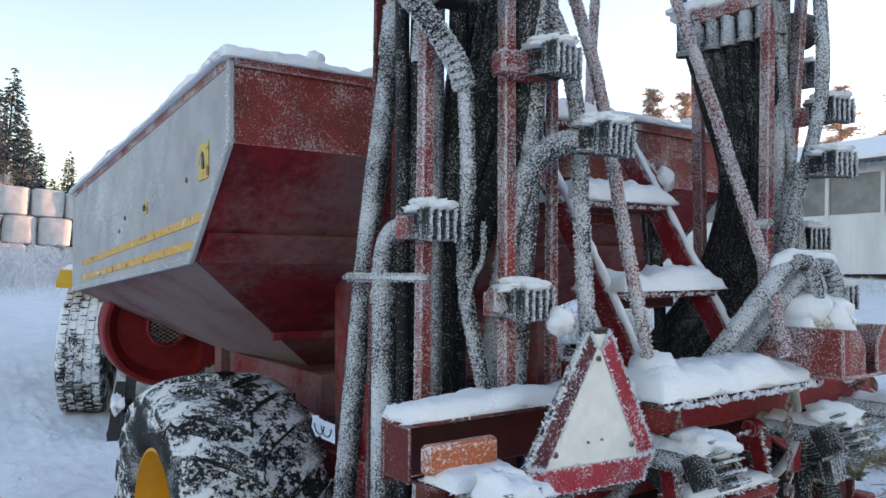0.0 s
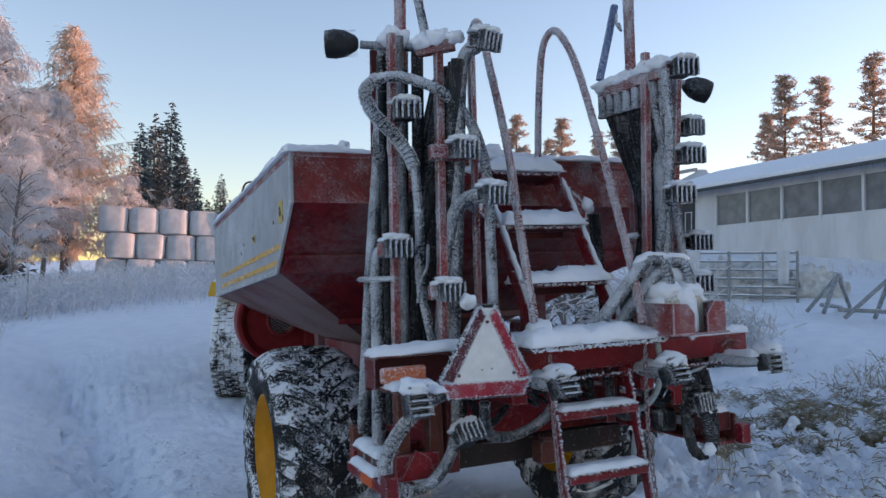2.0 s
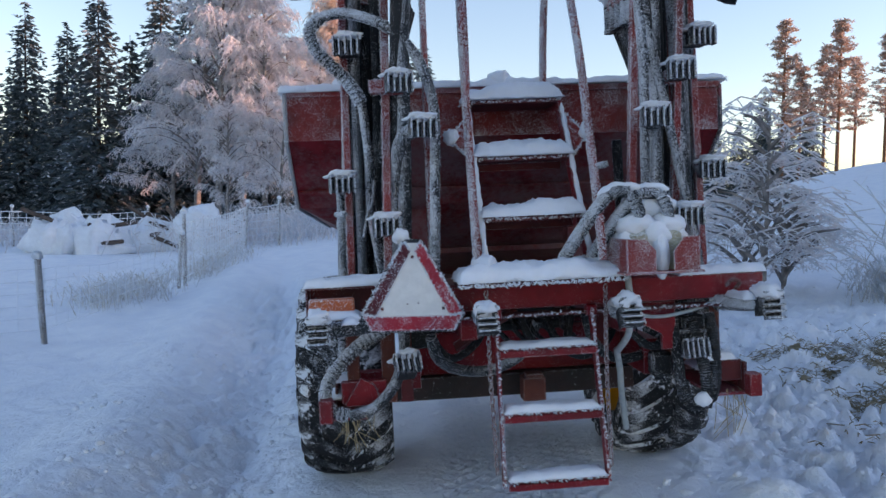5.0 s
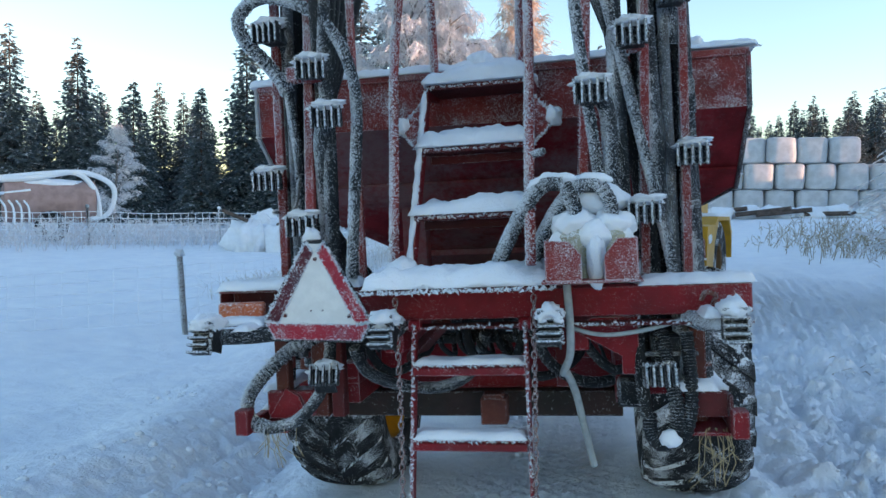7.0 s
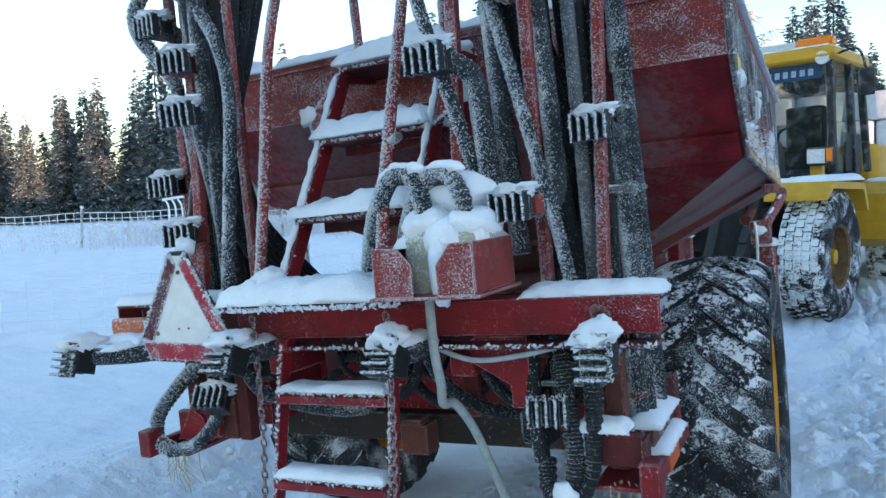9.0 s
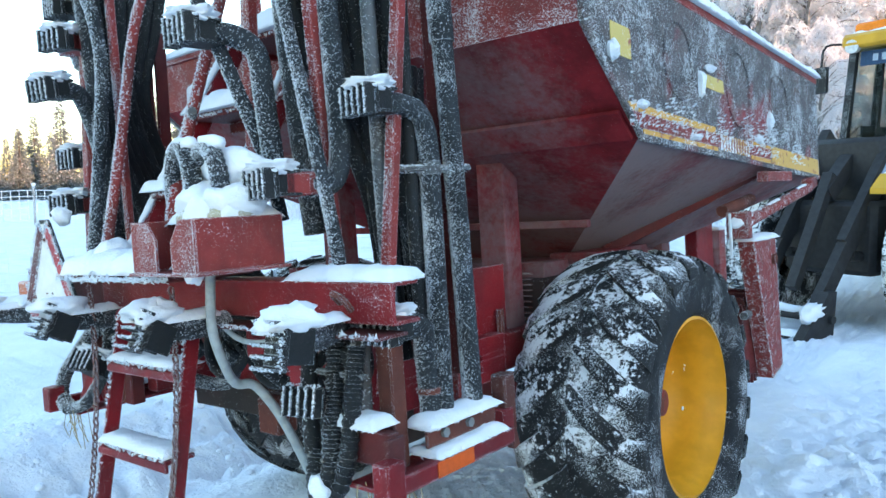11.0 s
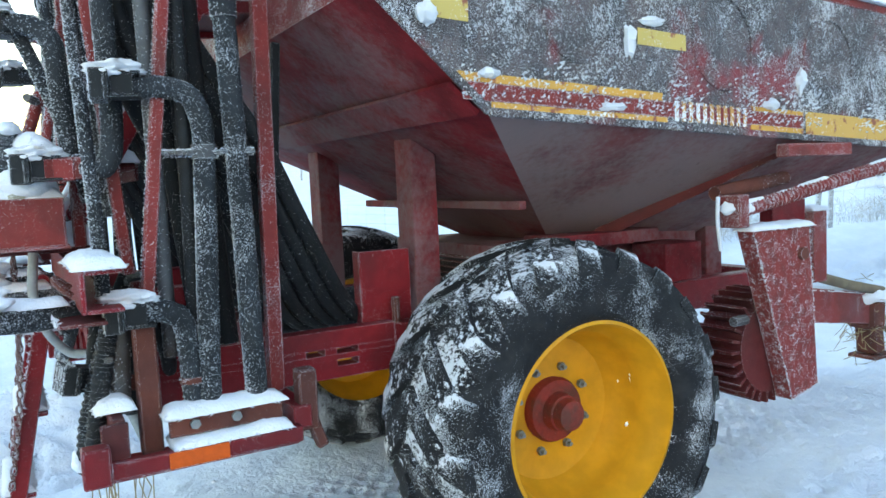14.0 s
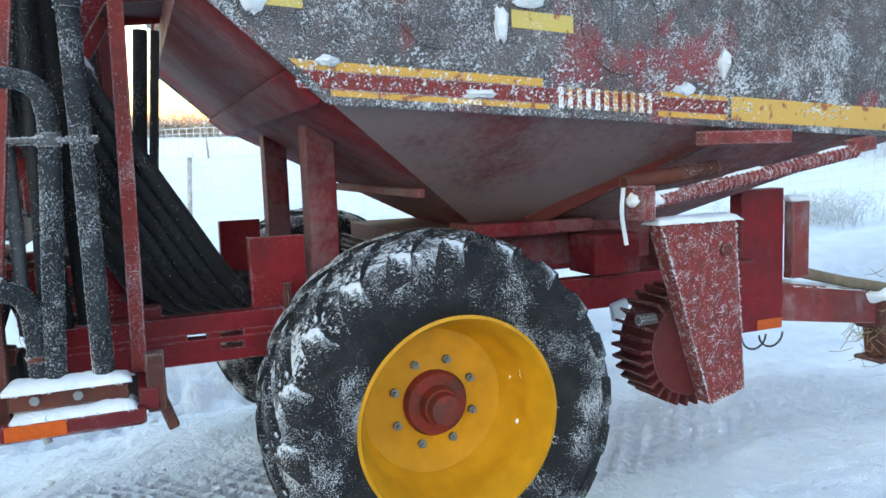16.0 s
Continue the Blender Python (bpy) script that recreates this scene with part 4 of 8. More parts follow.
# ---- rear beam, ladders, handrails ----
def rear_parts():
    g = Geo().box((0.25, 0.105, 1.045), (1.29, 0.012, 0.095))
    beam = part("rear_beam", g, [RED, FROST_M], spreader, "dark red channel beam across the back")
    for z in (1.088, 1.002):
        part("flange", Geo().box((0.25, 0.149, z), (1.29, 0.076, 0.010)), RED, beam)
    for x in (-0.28, 0.35):
        part("beam_arm", Geo().box((x, 0.36, 0.93), (0.07, 0.46, 0.10)), RED, beam)
    gl = Geo().box((-0.64, 0.125, 1.115), (0.52, 0.10, 0.008))
    gl.box((-0.64, 0.175, 1.05), (0.52, 0.008, 0.12))
    gl.box((-0.895, 0.125, 1.06), (0.006, 0.10, 0.11))
    part("lamp_tray", gl, DARK_RED, beam)
    gr = Geo().box((-0.80, 0.045, 1.055), (0.17, 0.03, 0.055), (0, 0, 0), 0, 0.012)
    part("reflector", gr, ORANGE_FROST, beam, "orange lamp block under frost")
    part("bracket", Geo().box((-0.78, 0.06, 1.005), (0.2, 0.1, 0.008)), DARK_RED, beam)
    for at, lx, ly, h, seed in (((-0.64, 0.125, 1.12), 0.53, 0.11, 0.038, 2), ((-0.02, 0.07, 1.118), 0.62, 0.26, 0.065, 4), ((0.73, 0.14, 1.094), 0.36, 0.11, 0.038, 6), ((-0.78, 0.02, 1.01), 0.18, 0.12, 0.03, 9)):
        part("snow_cap", Geo().snow(at, lx, ly, h, 0, (0, 0, 0), seed), SNOW, beam, "snow lying on the beam and its tread plate")
    part("snow_lump", Geo().lump((-0.22, 0.06, 1.16), 0.05, 0.07, 0.06, 0, 3), SNOW, beam)
    gt = Geo().box((-0.02, 0.06, 1.108), (0.62, 0.26, 0.012))
    gt.rough_edge((-0.33, -0.07, 1.108), (0.29, -0.07, 1.108), 350, 0.012, 1)
    part("tread_plate", gt, [DARK_RED, FROST_M], beam)
    gk = Geo().box((0.25, 0.10, 0.975), (1.28, 0.10, 0.008))
    gk.rough_edge((-0.38, 0.05, 0.978), (0.89, 0.05, 0.978), 300, 0.010, 1)
    part("ledge", gk, [DARK_RED, FROST_M], beam)
    part("hook", Geo().tube([(0.74, 0.09, 1.045), (0.75, 0.06, 1.07), (0.78, 0.06, 1.06), (0.775, 0.09, 1.03)], 0.008, 7, 0, 5), RUST, beam)

    # climbing ladder up to the hopper
    gl = Geo()
    for s in (-1, 1):
        a, b = (0.205 * s, 0.10, 1.11), (0.205 * s, 0.545, 1.84)
        gl.bar(a, b, 0.02, 0.06, 0)
        gl.rough_edge((0.205 * s, 0.07, 1.11), (0.205 * s, 0.515, 1.84), 420, 0.012, 1)
        gl.bar(b, (0.205 * s, 0.74, 1.86), 0.02, 0.06, 0)
    ladder = part("ladder", gl, [RED, FROST_M], spreader, "steep red steel ladder up to the hopper, snow on its steps")
    for z, y, d in ((1.345, 0.255, 0.15), (1.595, 0.42, 0.15), (1.855, 0.645, 0.26)):
        gs = Geo().box((0, y, z), (0.40, d, 0.02))
        gs.box((0, y + d / 2, z - 0.02), (0.39, 0.012, 0.05))
        gs.rough_edge((-0.2, y - d / 2, z), (0.2, y - d / 2, z), 160, 0.010, 1)
        part("step", gs, [DARK_RED, FROST_M], ladder)
        part("snow_cap", Geo().snow((0, y - 0.01, z + 0.01), 0.43, d + 0.04, 0.068, 0, (0, 0, 0), z * 9), SNOW, ladder)
    for s in (-1, 1):
        part("snow_cap", Geo().ridge([(0.205 * s, 0.070, 1.14), (0.205 * s, 0.50, 1.845)], 0.012, 0, s, 0.9), SNOW, ladder)
        part("snow_cap", Geo().ridge([(0.205 * s, 0.52, 1.865), (0.205 * s, 0.74, 1.895)], 0.020, 0, s, 0.9), SNOW, ladder)

    for s in (-1, 1):
        gg = Geo()
        inner, low, out = Vector((0.218 * s, 0.47, 1.79)), Vector((0.218 * s, 0.36, 1.60)), Vector((0.30 * s, 0.44, 1.69))
        n = Vector((0, 0.012, -0.006))
        gg.add([inner, low, out, inner + n, low + n, out + n], [(0, 1, 2), (5, 4, 3), (0, 3, 4, 1), (1, 4, 5, 2), (2, 5, 3, 0)])
        for p, q in ((inner, out), (low, out)):
            gg.rough_edge(p, q, 90, 0.009, 1)
        part("gusset", gg, [RED_RIMED, FROST_M], ladder, "triangular plate white with frost", False)
        part("snow_lump", Geo().lump((0.29 * s, 0.43, 1.70), 0.03, 0.03, 0.035, 0, 4 + s, 0.5, 10), SNOW, ladder)

    # folding lower ladder hanging from the beam
    gf = Geo()
    for s in (-1, 1):
        a, b = (0.185 * s, 0.06, 0.99), (0.195 * s, -0.07, 0.36)
        gf.bar(a, b, 0.012, 0.045, 0)
        gf.rough_edge((0.185 * s, 0.035, 0.99), (0.195 * s, -0.09, 0.37), 220, 0.009, 1)
        gf.tube([(0.185 * s - 0.02, 0.06, 0.985), (0.185 * s + 0.02, 0.06, 0.985)], 0.022, 10)
    low = part("folding_ladder", gf, [RED, FROST_M], spreader, "red folding ladder hanging down to the snow")
    for z, y in ((0.855, 0.035), (0.622, -0.012), (0.385, -0.062)):
        gs = Geo().box((0, y, z), (0.37, 0.09, 0.014))
        gs.box((0, y - 0.04, z - 0.01), (0.37, 0.01, 0.035))
        gs.rough_edge((-0.18, y - 0.045, z + 0.005), (0.18, y - 0.045, z + 0.005), 130, 0.009, 1)
        part("step", gs, [RED, FROST_M], low)
        part("snow_cap", Geo().snow((0, y, z + 0.008), 0.36, 0.09, 0.024, 0, (0, 0, 0), z * 7), SNOW, low)

    # handrails
    rails = (((-0.245, 0.03, 1.10), (-0.245, 0.075, 1.30), (-0.246, 0.130, 1.55), (-0.247, 0.21, 1.92), (-0.235, 0.36, 2.30), (-0.22, 0.46, 2.50), (-0.205, 0.55, 2.53), (-0.195, 0.61, 2.42), (-0.19, 0.63, 2.15), (-0.19, 0.64, 1.86)),
             ((0.219, -0.02, 1.18), (0.219, 0.034, 1.40), (0.222, 0.137, 1.70), (0.226, 0.235, 1.98), (0.215, 0.36, 2.33), (0.205, 0.46, 2.50), (0.20, 0.54, 2.54), (0.185, 0.60, 2.45), (0.165, 0.62, 2.15), (0.155, 0.63, 1.86)))
    for pts in rails:
        gh = Geo().tube(pts, 0.016, 10, 0, 6)
        gh.spikes(pts, 0.016, 2400, 0.010, 1, 3, 0.4, 6)
        part("handrail", gh, [RED_FROST, FROST_M], ladder, "bent steel handrail furred with frost")
    part("stub", Geo().tube([(0.22, 0.08, 1.53), (0.27, 0.05, 1.54)], 0.012, 8).spikes([(0.22, 0.08, 1.53), (0.27, 0.05, 1.54)], 0.012, 60, 0.008), [STEEL, FROST_M], ladder)


ORANGE_FROST = frosted("orange_lamp", (0.55, 0.14, 0.05), (0.40, 0.08, 0.05), 0.5, 130, 0.5)
rear_parts()


# ---- warning triangle ----
def warning_triangle():
    outer = [(-0.03, 0.185), (-0.185, -0.082), (-0.152, -0.143), (0.152, -0.143), (0.185, -0.082), (0.03, 0.185)]
    m = pose(-0.498, -0.022, 1.098, 2, 2.0, 0)
    g = Geo().prism(outer, 'y', 0.0, 0.004).moved(m)
    plate = part("warning_triangle", g, SMV_WHITE, spreader, "white steel warning triangle with red reflective borders", False)
    for a, mat in ((0, SMV_RED_DARK), (2, SMV_RED), (4, SMV_RED)):
        if a == 0:
            poly = [outer[0], outer[1], (-0.135, -0.086), (-0.006, 0.150)]
        elif a == 2:
            poly = [outer[2], outer[3], outer[4], (0.137, -0.090), (-0.137, -0.090), outer[1]]
        else:
            poly = [outer[4], outer[5], (0.006, 0.150), (0.135, -0.086)]
        gb = Geo().prism(poly, 'y', -0.003, 0.0)
        for p, q in zip(poly, poly[1:] + poly[:1]):
            gb.rough_edge((p[0], -0.003, p[1]), (q[0], -0.003, q[1]), 60, 0.006, 1)
        part("reflective_border", gb.moved(m), [mat, FROST_M], plate, "", False)
    for x, z in ((-0.112, -0.062), (0.112, -0.062), (0.0, 0.128), (-0.02, -0.045), (0.02, -0.043)):
        part("rivet", Geo().tube([(x, 0.0, z), (x, -0.004, z)], 0.007 if abs(x) > 0.05 or z > 0 else 0.003, 8).moved(m), RUST, plate)
    gr = Geo()
    for p, q in zip(outer, outer[1:] + outer[:1]):
        gr.bar(m @ Vector((p[0], 0.004, p[1])), m @ Vector((q[0], 0.004, q[1])), 0.008, 0.016)
    gr.rough_edge(m @ Vector((-0.03, 0, 0.187)), m @ Vector((-0.187, 0, -0.082)), 160, 0.010, 1)
    gr.rough_edge(m @ Vector((0.03, 0, 0.187)), m @ Vector((0.187, 0, -0.082)), 110, 0.010, 1)
    part("edge_frame", gr, [PLASTIC, FROST_M], plate)
    part("carrier", Geo().bar((-0.50, 0.06, 0.99), (-0.50, 0.16, 0.93), 0.05, 0.02), DARK_RED, plate)
    gs = Geo().lump((-0.53, 0.05, 1.30), 0.03, 0.03, 0.03, 0, 2, 0.4, 8)
    part("snow_cap", gs, SNOW, plate)


SMV_WHITE = plain("white_sign_face", (0.72, 0.73, 0.71), 0.5, 0, 30, 0.1)
SMV_RED = frosted("red_reflective_film", (0.45, 0.03, 0.05), (0.38, 0.03, 0.05), 0.46, 190, 0.4, 0, 0.5, 9)
SMV_RED_DARK = frosted("dark_red_film", (0.12, 0.02, 0.03), (0.07, 0.02, 0.028), 0.50, 190, 0.5, 0, 0.6, 9)
warning_triangle()


# ---- lamp guard with metering cans ----
def can_guard():
    x0, x1, ya, yb, z0, z1 = 0.271, 0.537, -0.140, 0.102, 1.135, 1.257
    tray = Geo().box(((x0 + x1) / 2, (ya + yb) / 2, z0 - 0.004), (x1 - x0 + 0.03, yb - ya + 0.02, 0.008))
    guard = part("can_guard", tray, RED_FROST, spreader, "bright red folded steel guard round two cans", False)
    for x in (x0, x1):
        part("side_plate", Geo().box((x, (ya + yb) / 2, (z0 + z1) / 2), (0.006, yb - ya, z1 - z0)), RED_FROST, guard, "", False)
    part("back_plate", Geo().box(((x0 + x1) / 2, yb, (z0 + z1) / 2), (x1 - x0, 0.006, z1 - z0)), RED_FROST, guard, "", False)
    for poly in ([(x0, z0), (x0 + 0.105, z0), (x0 + 0.105, z1 - 0.045), (x0 + 0.07, z1 - 0.005), (x0, z1)], [(x1 - 0.095, z0), (x1, z0), (x1, z1), (x1 - 0.055, z1), (x1 - 0.095, z1 - 0.05)]):
        part("front_plate", Geo().prism(poly, 'y', ya - 0.004, ya + 0.003), RED_FROST, guard, "", False)
    for x, r in ((0.36, 0.065), (0.475, 0.06)):
        gc = Geo().tube([(x, 0.0, z0), (x, 0.0, z0 + 0.13), (x, 0.0, z0 + 0.135), (x, 0, z0 + 0.17)], [r, r, r * 0.9, r * 0.55], 24)
        part("metering_can", gc, CREAM, guard, "cream plastic metering can under snow")
    for c, s, k in (((0.36, 0.02, 1.300), (0.078, 0.082, 0.050), 1), ((0.475, 0.02, 1.295), (0.073, 0.078, 0.046), 2), ((0.42, -0.075, 1.185), (0.030, 0.030, 0.085), 3), ((0.418, -0.02, 1.26), (0.060, 0.060, 0.055), 4), ((0.42, 0.05, 1.375), (0.11, 0.055, 0.050), 8)):
        part("snow_lump", Geo().lump(c, *s, 0, k, 0.16, 20), SNOW, guard, "snow heaped between the cans")
    part("snow_cap", Geo().snow(((x0 + x1) / 2, 0.03, z1 - 0.01), x1 - x0 - 0.01, 0.16, 0.05, 0, (0, 0, 0), 3), SNOW, guard)
    for k, (x, top) in enumerate(((0.36, 1.43), (0.47, 1.42))):
        pts = [(x, -0.02, 1.30), (x, -0.02, 1.36), (x - 0.03, -0.015, top), (x - 0.10, 0.0, top - 0.005), (x - 0.17, 0.03, 1.34), (x - 0.25, 0.10, 1.20), (x - 0.28, 0.16, 1.12)]
        gh = Geo().tube(pts[:3], 0.024, 12, 0, 6, True, 0.14, 0.018)
        gh.tube(pts[2:], 0.025, 12, 0, 6)
        gh.spikes(pts, 0.025, 1100, 0.008, 1, k, 0.5, 5)
        part("bent_hose", gh, [HOSE, FROST_M], guard, "grey bent hose, corrugated at its end")
        part("snow_cap", Geo().ridge([(x + 0.01, -0.014, top + 0.012), (x - 0.07, 0.0, top + 0.024), (x - 0.15, 0.02, top - 0.012)], 0.026, 0, x * 30, 0.8), SNOW, guard)


CREAM = frosted("cream_plastic", (0.46, 0.45, 0.33), (0.38, 0.37, 0.29), 0.55, 150, 0.6)
can_guard()


# ---- booms ----
HEAD = {}


def deflector(parent, at, rx=0.0, rz=0.0, red=False, snow=True, flat=False):
    """A ribbed plastic spreading head that throws to -y, at its fins' middle."""
    if not HEAD:
        g = Geo()
        g.box((0, -0.012, 0), (0.105, 0.012, 0.066), (0, 0, 0), 0, 0.003)
        for k in range(5):
            g.box((-0.046 + 0.023 * k, -0.030, 0), (0.008, 0.036, 0.072), (0, 0, 0), 0, 0.002)
        for z in (-0.026, 0.028):
            g.box((0, 0.025, z), (0.075, 0.075, 0.007), (0, 0, 0), 0, 0.002)
        for x in (-0.032, 0.0, 0.032):
            g.box((x, 0.02, 0), (0.006, 0.05, 0.05), (0, 0, 0), 0, 0.001)
        for k in range(5):
            x = -0.046 + 0.023 * k
            g.rough_edge((x, -0.048, -0.036), (x, -0.048, 0.036), 60, 0.005, 1, 0.002)
        g.rough_edge((-0.05, -0.03, 0.036), (0.05, -0.03, 0.036), 120, 0.005, 1, 0.006)
        HEAD["body"] = g
        HEAD["mesh"] = None
        gs = Geo().lump((0.0, 0.008, 0.040), 0.054, 0.056, 0.017, 0, 5, 0.75, 16)
        HEAD["snow"] = gs
        HEAD["plate"] = Geo().box((0, 0.055, -0.002), (0.07, 0.07, 0.056), (0, 0, 0), 0, 0.004)
    m = Matrix.Translation(at) @ pose(0, 0, 0, rx, 0, rz) @ pose(0, 0, 0, 0, 90 if flat else 0, 0)
    if HEAD["mesh"] is None:
        head = part("deflector", HEAD["body"], [PLASTIC, FROST_M], parent, "ribbed black plastic deflector rimmed with frost")
        head.matrix_basis = m
        HEAD["mesh"] = head
        cap = part("snow_cap", HEAD["snow"], SNOW, head)
        red_plate = part("mount", HEAD["plate"], RED_FROST, head)
        HEAD["cap"], HEAD["red"] = cap, red_plate
    else:
        head = copy_part(HEAD["mesh"], parent, m)
        if snow:
            copy_part(HEAD["cap"], head, pose(0, 0, 0))
        if red:
            copy_part(HEAD["red"], head, pose(0, 0, 0))
    return head


def line(parent, name, pts, r, mats, frost=0, size=0.008, smooth=6, label="", rib=0.0, n=10, up=0.4):
    g = Geo().tube(pts, r, n, 0, smooth if len(pts) > 2 else 0, True, rib)
    if frost:
        g.spikes(pts, r, frost, size, 1, int(abs(pts[0][0] * 1000)), up, smooth if len(pts) > 2 else 0)
    return part(name, g, mats, parent, label)


def square(parent, name, a, b, w, mats, frost=0, label="", d=None):
    g = Geo().bar(a, b, w, d or w)
    if frost:
        g.spikes([a, b], w * 0.62, frost, 0.008)
    return part(name, g, mats, parent, label)


HM, SM, RM, DM = [HOSE, FROST_M], [STEEL, FROST_M], [RED_FROST, FROST_M], [HOSE_BARE, FROST_M]


def boom(s):
    """One folded boom; s = 1 stands on the right of the machine, -1 on the left."""
    def X(x, y, z):
        return (s * x, y, z)
    side = "folded spray boom of red bars and tubes furred with hoarfrost"
    # inner post with its top bar
    g = Geo().bar(X(0.585, 0.165, 1.10) if s < 0 else X(0.375, 0.145, 1.12), X(0.545, 0.20, 2.36) if s < 0 else X(0.435, 0.15, 2.35), 0.032, 0.032)
    g.spikes([X(0.585, 0.165, 1.10) if s < 0 else X(0.375, 0.145, 1.12), X(0.545, 0.20, 2.36) if s < 0 else X(0.435, 0.15, 2.35)], 0.02, 500, 0.007)
    b = part("boom", g, RM, spreader, side)
    if s > 0:
        square(b, "top_bar", (0.425, 0.46, 2.235), (0.455, 0.02, 2.245), 0.045, RM, 250, "red top bar with snow on it", 0.05)
        for k, (u, rr) in enumerate(((0.04, 0.045), (0.20, 0.034), (0.33, 0.042), (0.52, 0.03), (0.66, 0.046), (0.86, 0.05))):
            part("snow_lump", Geo().lump((0.425 + 0.03 * u, 0.46 - 0.44 * u, 2.272 + 0.01 * u), rr * 0.9, rr * 1.35, rr * 0.7, 0, k * 2.3, 0.5, 12), SNOW, b, "snow lump on the top bar")
    else:
        square(b, "top_bar", (-0.615, 0.25, 2.29), (-0.50, 0.15, 2.30), 0.04, RM, 120, "short red top bar with snow on it", 0.045)
        for k, (x, y, z, rr) in enumerate(((-0.60, 0.235, 2.325, 0.045), (-0.545, 0.20, 2.335, 0.05), (-0.50, 0.145, 2.325, 0.035))):
            part("snow_lump", Geo().lump((x, y, z), rr, rr * 0.9, rr * 0.75, 0, k * 3.1, 0.5, 12), SNOW, b, "snow lump on the top bar")
    # outer layer
    line(b, "hose", [X(0.695, 0.40, 2.36), X(0.709, 0.441, 2.0), X(0.737, 0.52, 1.5), X(0.775, 0.60, 0.75)] if s < 0 else [X(0.751, 0.473, 2.36), X(0.765, 0.48, 1.8), X(0.779, 0.488, 1.3), X(0.791, 0.494, 0.69)], 0.028, HM, 1500, 0.006, 6, "thick black hose under hoarfrost")
    line(b, "sleeve", [X(0.706, 0.434, 2.06), X(0.712, 0.45, 1.94)] if s < 0 else [X(0.765, 0.48, 1.80), X(0.768, 0.482, 1.68)], 0.033, HM, 150)
    line(b, "elbow_pipe", [X(0.745, 0.25, 1.505), X(0.750, 0.32, 1.51), X(0.755, 0.385, 1.49), X(0.757, 0.412, 1.42), X(0.760, 0.41, 1.30), X(0.773, 0.393, 1.0), X(0.786, 0.377, 0.70)], 0.027, HM, 1100, 0.006, 6, "black pipe bent over into a deflector")
    line(b, "clip", [X(0.757, 0.412, 1.335), X(0.757, 0.412, 1.37)], 0.031, SM, 60)
    deflector(b, X(0.748, 0.215, 1.51), 0, -8 * s)
    square(b, "bar", X(0.715, 0.275, 2.36) if s < 0 else X(0.757, 0.418, 2.36), X(0.735, 0.29, 0.80) if s < 0 else X(0.717, 0.235, 0.80), 0.030, RM, 700, "red steel bar under frost")
    line(b, "tube", [X(0.672, 0.30, 2.36), X(0.69, 0.31, 0.84)], 0.019, SM, 900, 0.006)
    line(b, "hose", [X(0.665, 0.36, 2.36), X(0.69, 0.38, 1.5), X(0.71, 0.40, 0.85)], 0.027, DM, 350, 0.005)
    line(b, "hose", [X(0.62, 0.40, 2.36), X(0.64, 0.43, 1.5), X(0.67, 0.46, 0.85)], 0.027, DM, 200, 0.005)
    line(b, "hose", [X(0.58, 0.33, 2.36), X(0.60, 0.35, 1.5), X(0.64, 0.40, 0.85)], 0.025, DM, 200, 0.005)
    line(b, "tube", [X(0.72, 0.385, 2.30), X(0.73, 0.37, 1.3), X(0.74, 0.36, 0.82)], 0.017, DM, 150, 0.005)
    if s > 0:
        square(b, "flat_bar", X(0.70, 0.604, 2.40), X(0.672, 0.58, 0.70), 0.030, [RED_FROST, FROST_M], 260, "flat red bar along the back of the boom", 0.042)
    else:
        square(b, "flat_bar", X(0.66, 0.53, 2.36), X(0.71, 0.54, 0.80), 0.014, [DARK_RED, FROST_M], 60, "", 0.05)
    square(b, "flat_bar", X(0.70, 0.50, 2.36), X(0.735, 0.50, 0.80), 0.05, [DARK_RED, FROST_M], 80, "", 0.014)
    # clamp strap across the outer hoses
    ya, yb, zc = (0.24, 0.535, 1.395) if s < 0 else (0.315, 0.53, 1.35)
    gc = Geo().bar(X(0.742, ya, zc), X(0.796, yb, zc), 0.022, 0.012)
    gc.spikes([X(0.742, ya, zc), X(0.796, yb, zc)], 0.009, 220, 0.009)
    part("clamp_strap", gc, SM, b, "frosted clamp strap across the hoses")
    deflector(b, X(0.70, 0.185, 2.035), 0, 6 * s)
    line(b, "elbow_pipe", [X(0.70, 0.22, 2.035), X(0.70, 0.28, 2.03), X(0.70, 0.32, 1.98), X(0.70, 0.33, 1.90)], 0.026, HM, 200, 0.006)
    # bunch of hoses hanging from the top bar and running forward to the feed
    sway = random.Random(5 + s)
    for k in range(7):
        y0 = 0.13 + 0.052 * k + sway.uniform(-0.010, 0.010)
        jx, jy = sway.uniform(-0.03, 0.03), sway.uniform(-0.025, 0.025)
        x0 = 0.455 - 0.006 * k if s > 0 else 0.50 - 0.01 * k
        j = 6 - k
        pts = [X(x0, y0, 2.235), X(0.5 * (x0 + 0.60 - 0.012 * j), 0.5 * (y0 + 0.41 - 0.034 * j), 1.97), X(0.60 - 0.012 * j + 0.4 * jx, 0.41 - 0.034 * j + 0.4 * jy, 1.70), X(0.675 - 0.016 * j + 0.3 * jx, 0.57 - 0.036 * j + 0.4 * jy, 1.39 - 0.01 * j), X(0.555 - 0.012 * j + 0.3 * jy, 0.74 - 0.040 * j + 0.3 * jx, 1.12 - 0.012 * j), X(0.445 - 0.016 * j, 0.895 - 0.042 * j, 0.875 - 0.008 * j), X(0.36 - 0.02 * j, 1.03 - 0.02 * j, 0.80), X(0.24 - 0.04 * k, 1.35, 0.82)]
        line(b, "hose", pts, 0.025, DM, 620, 0.005, 5, "black hose running forward to the feed")
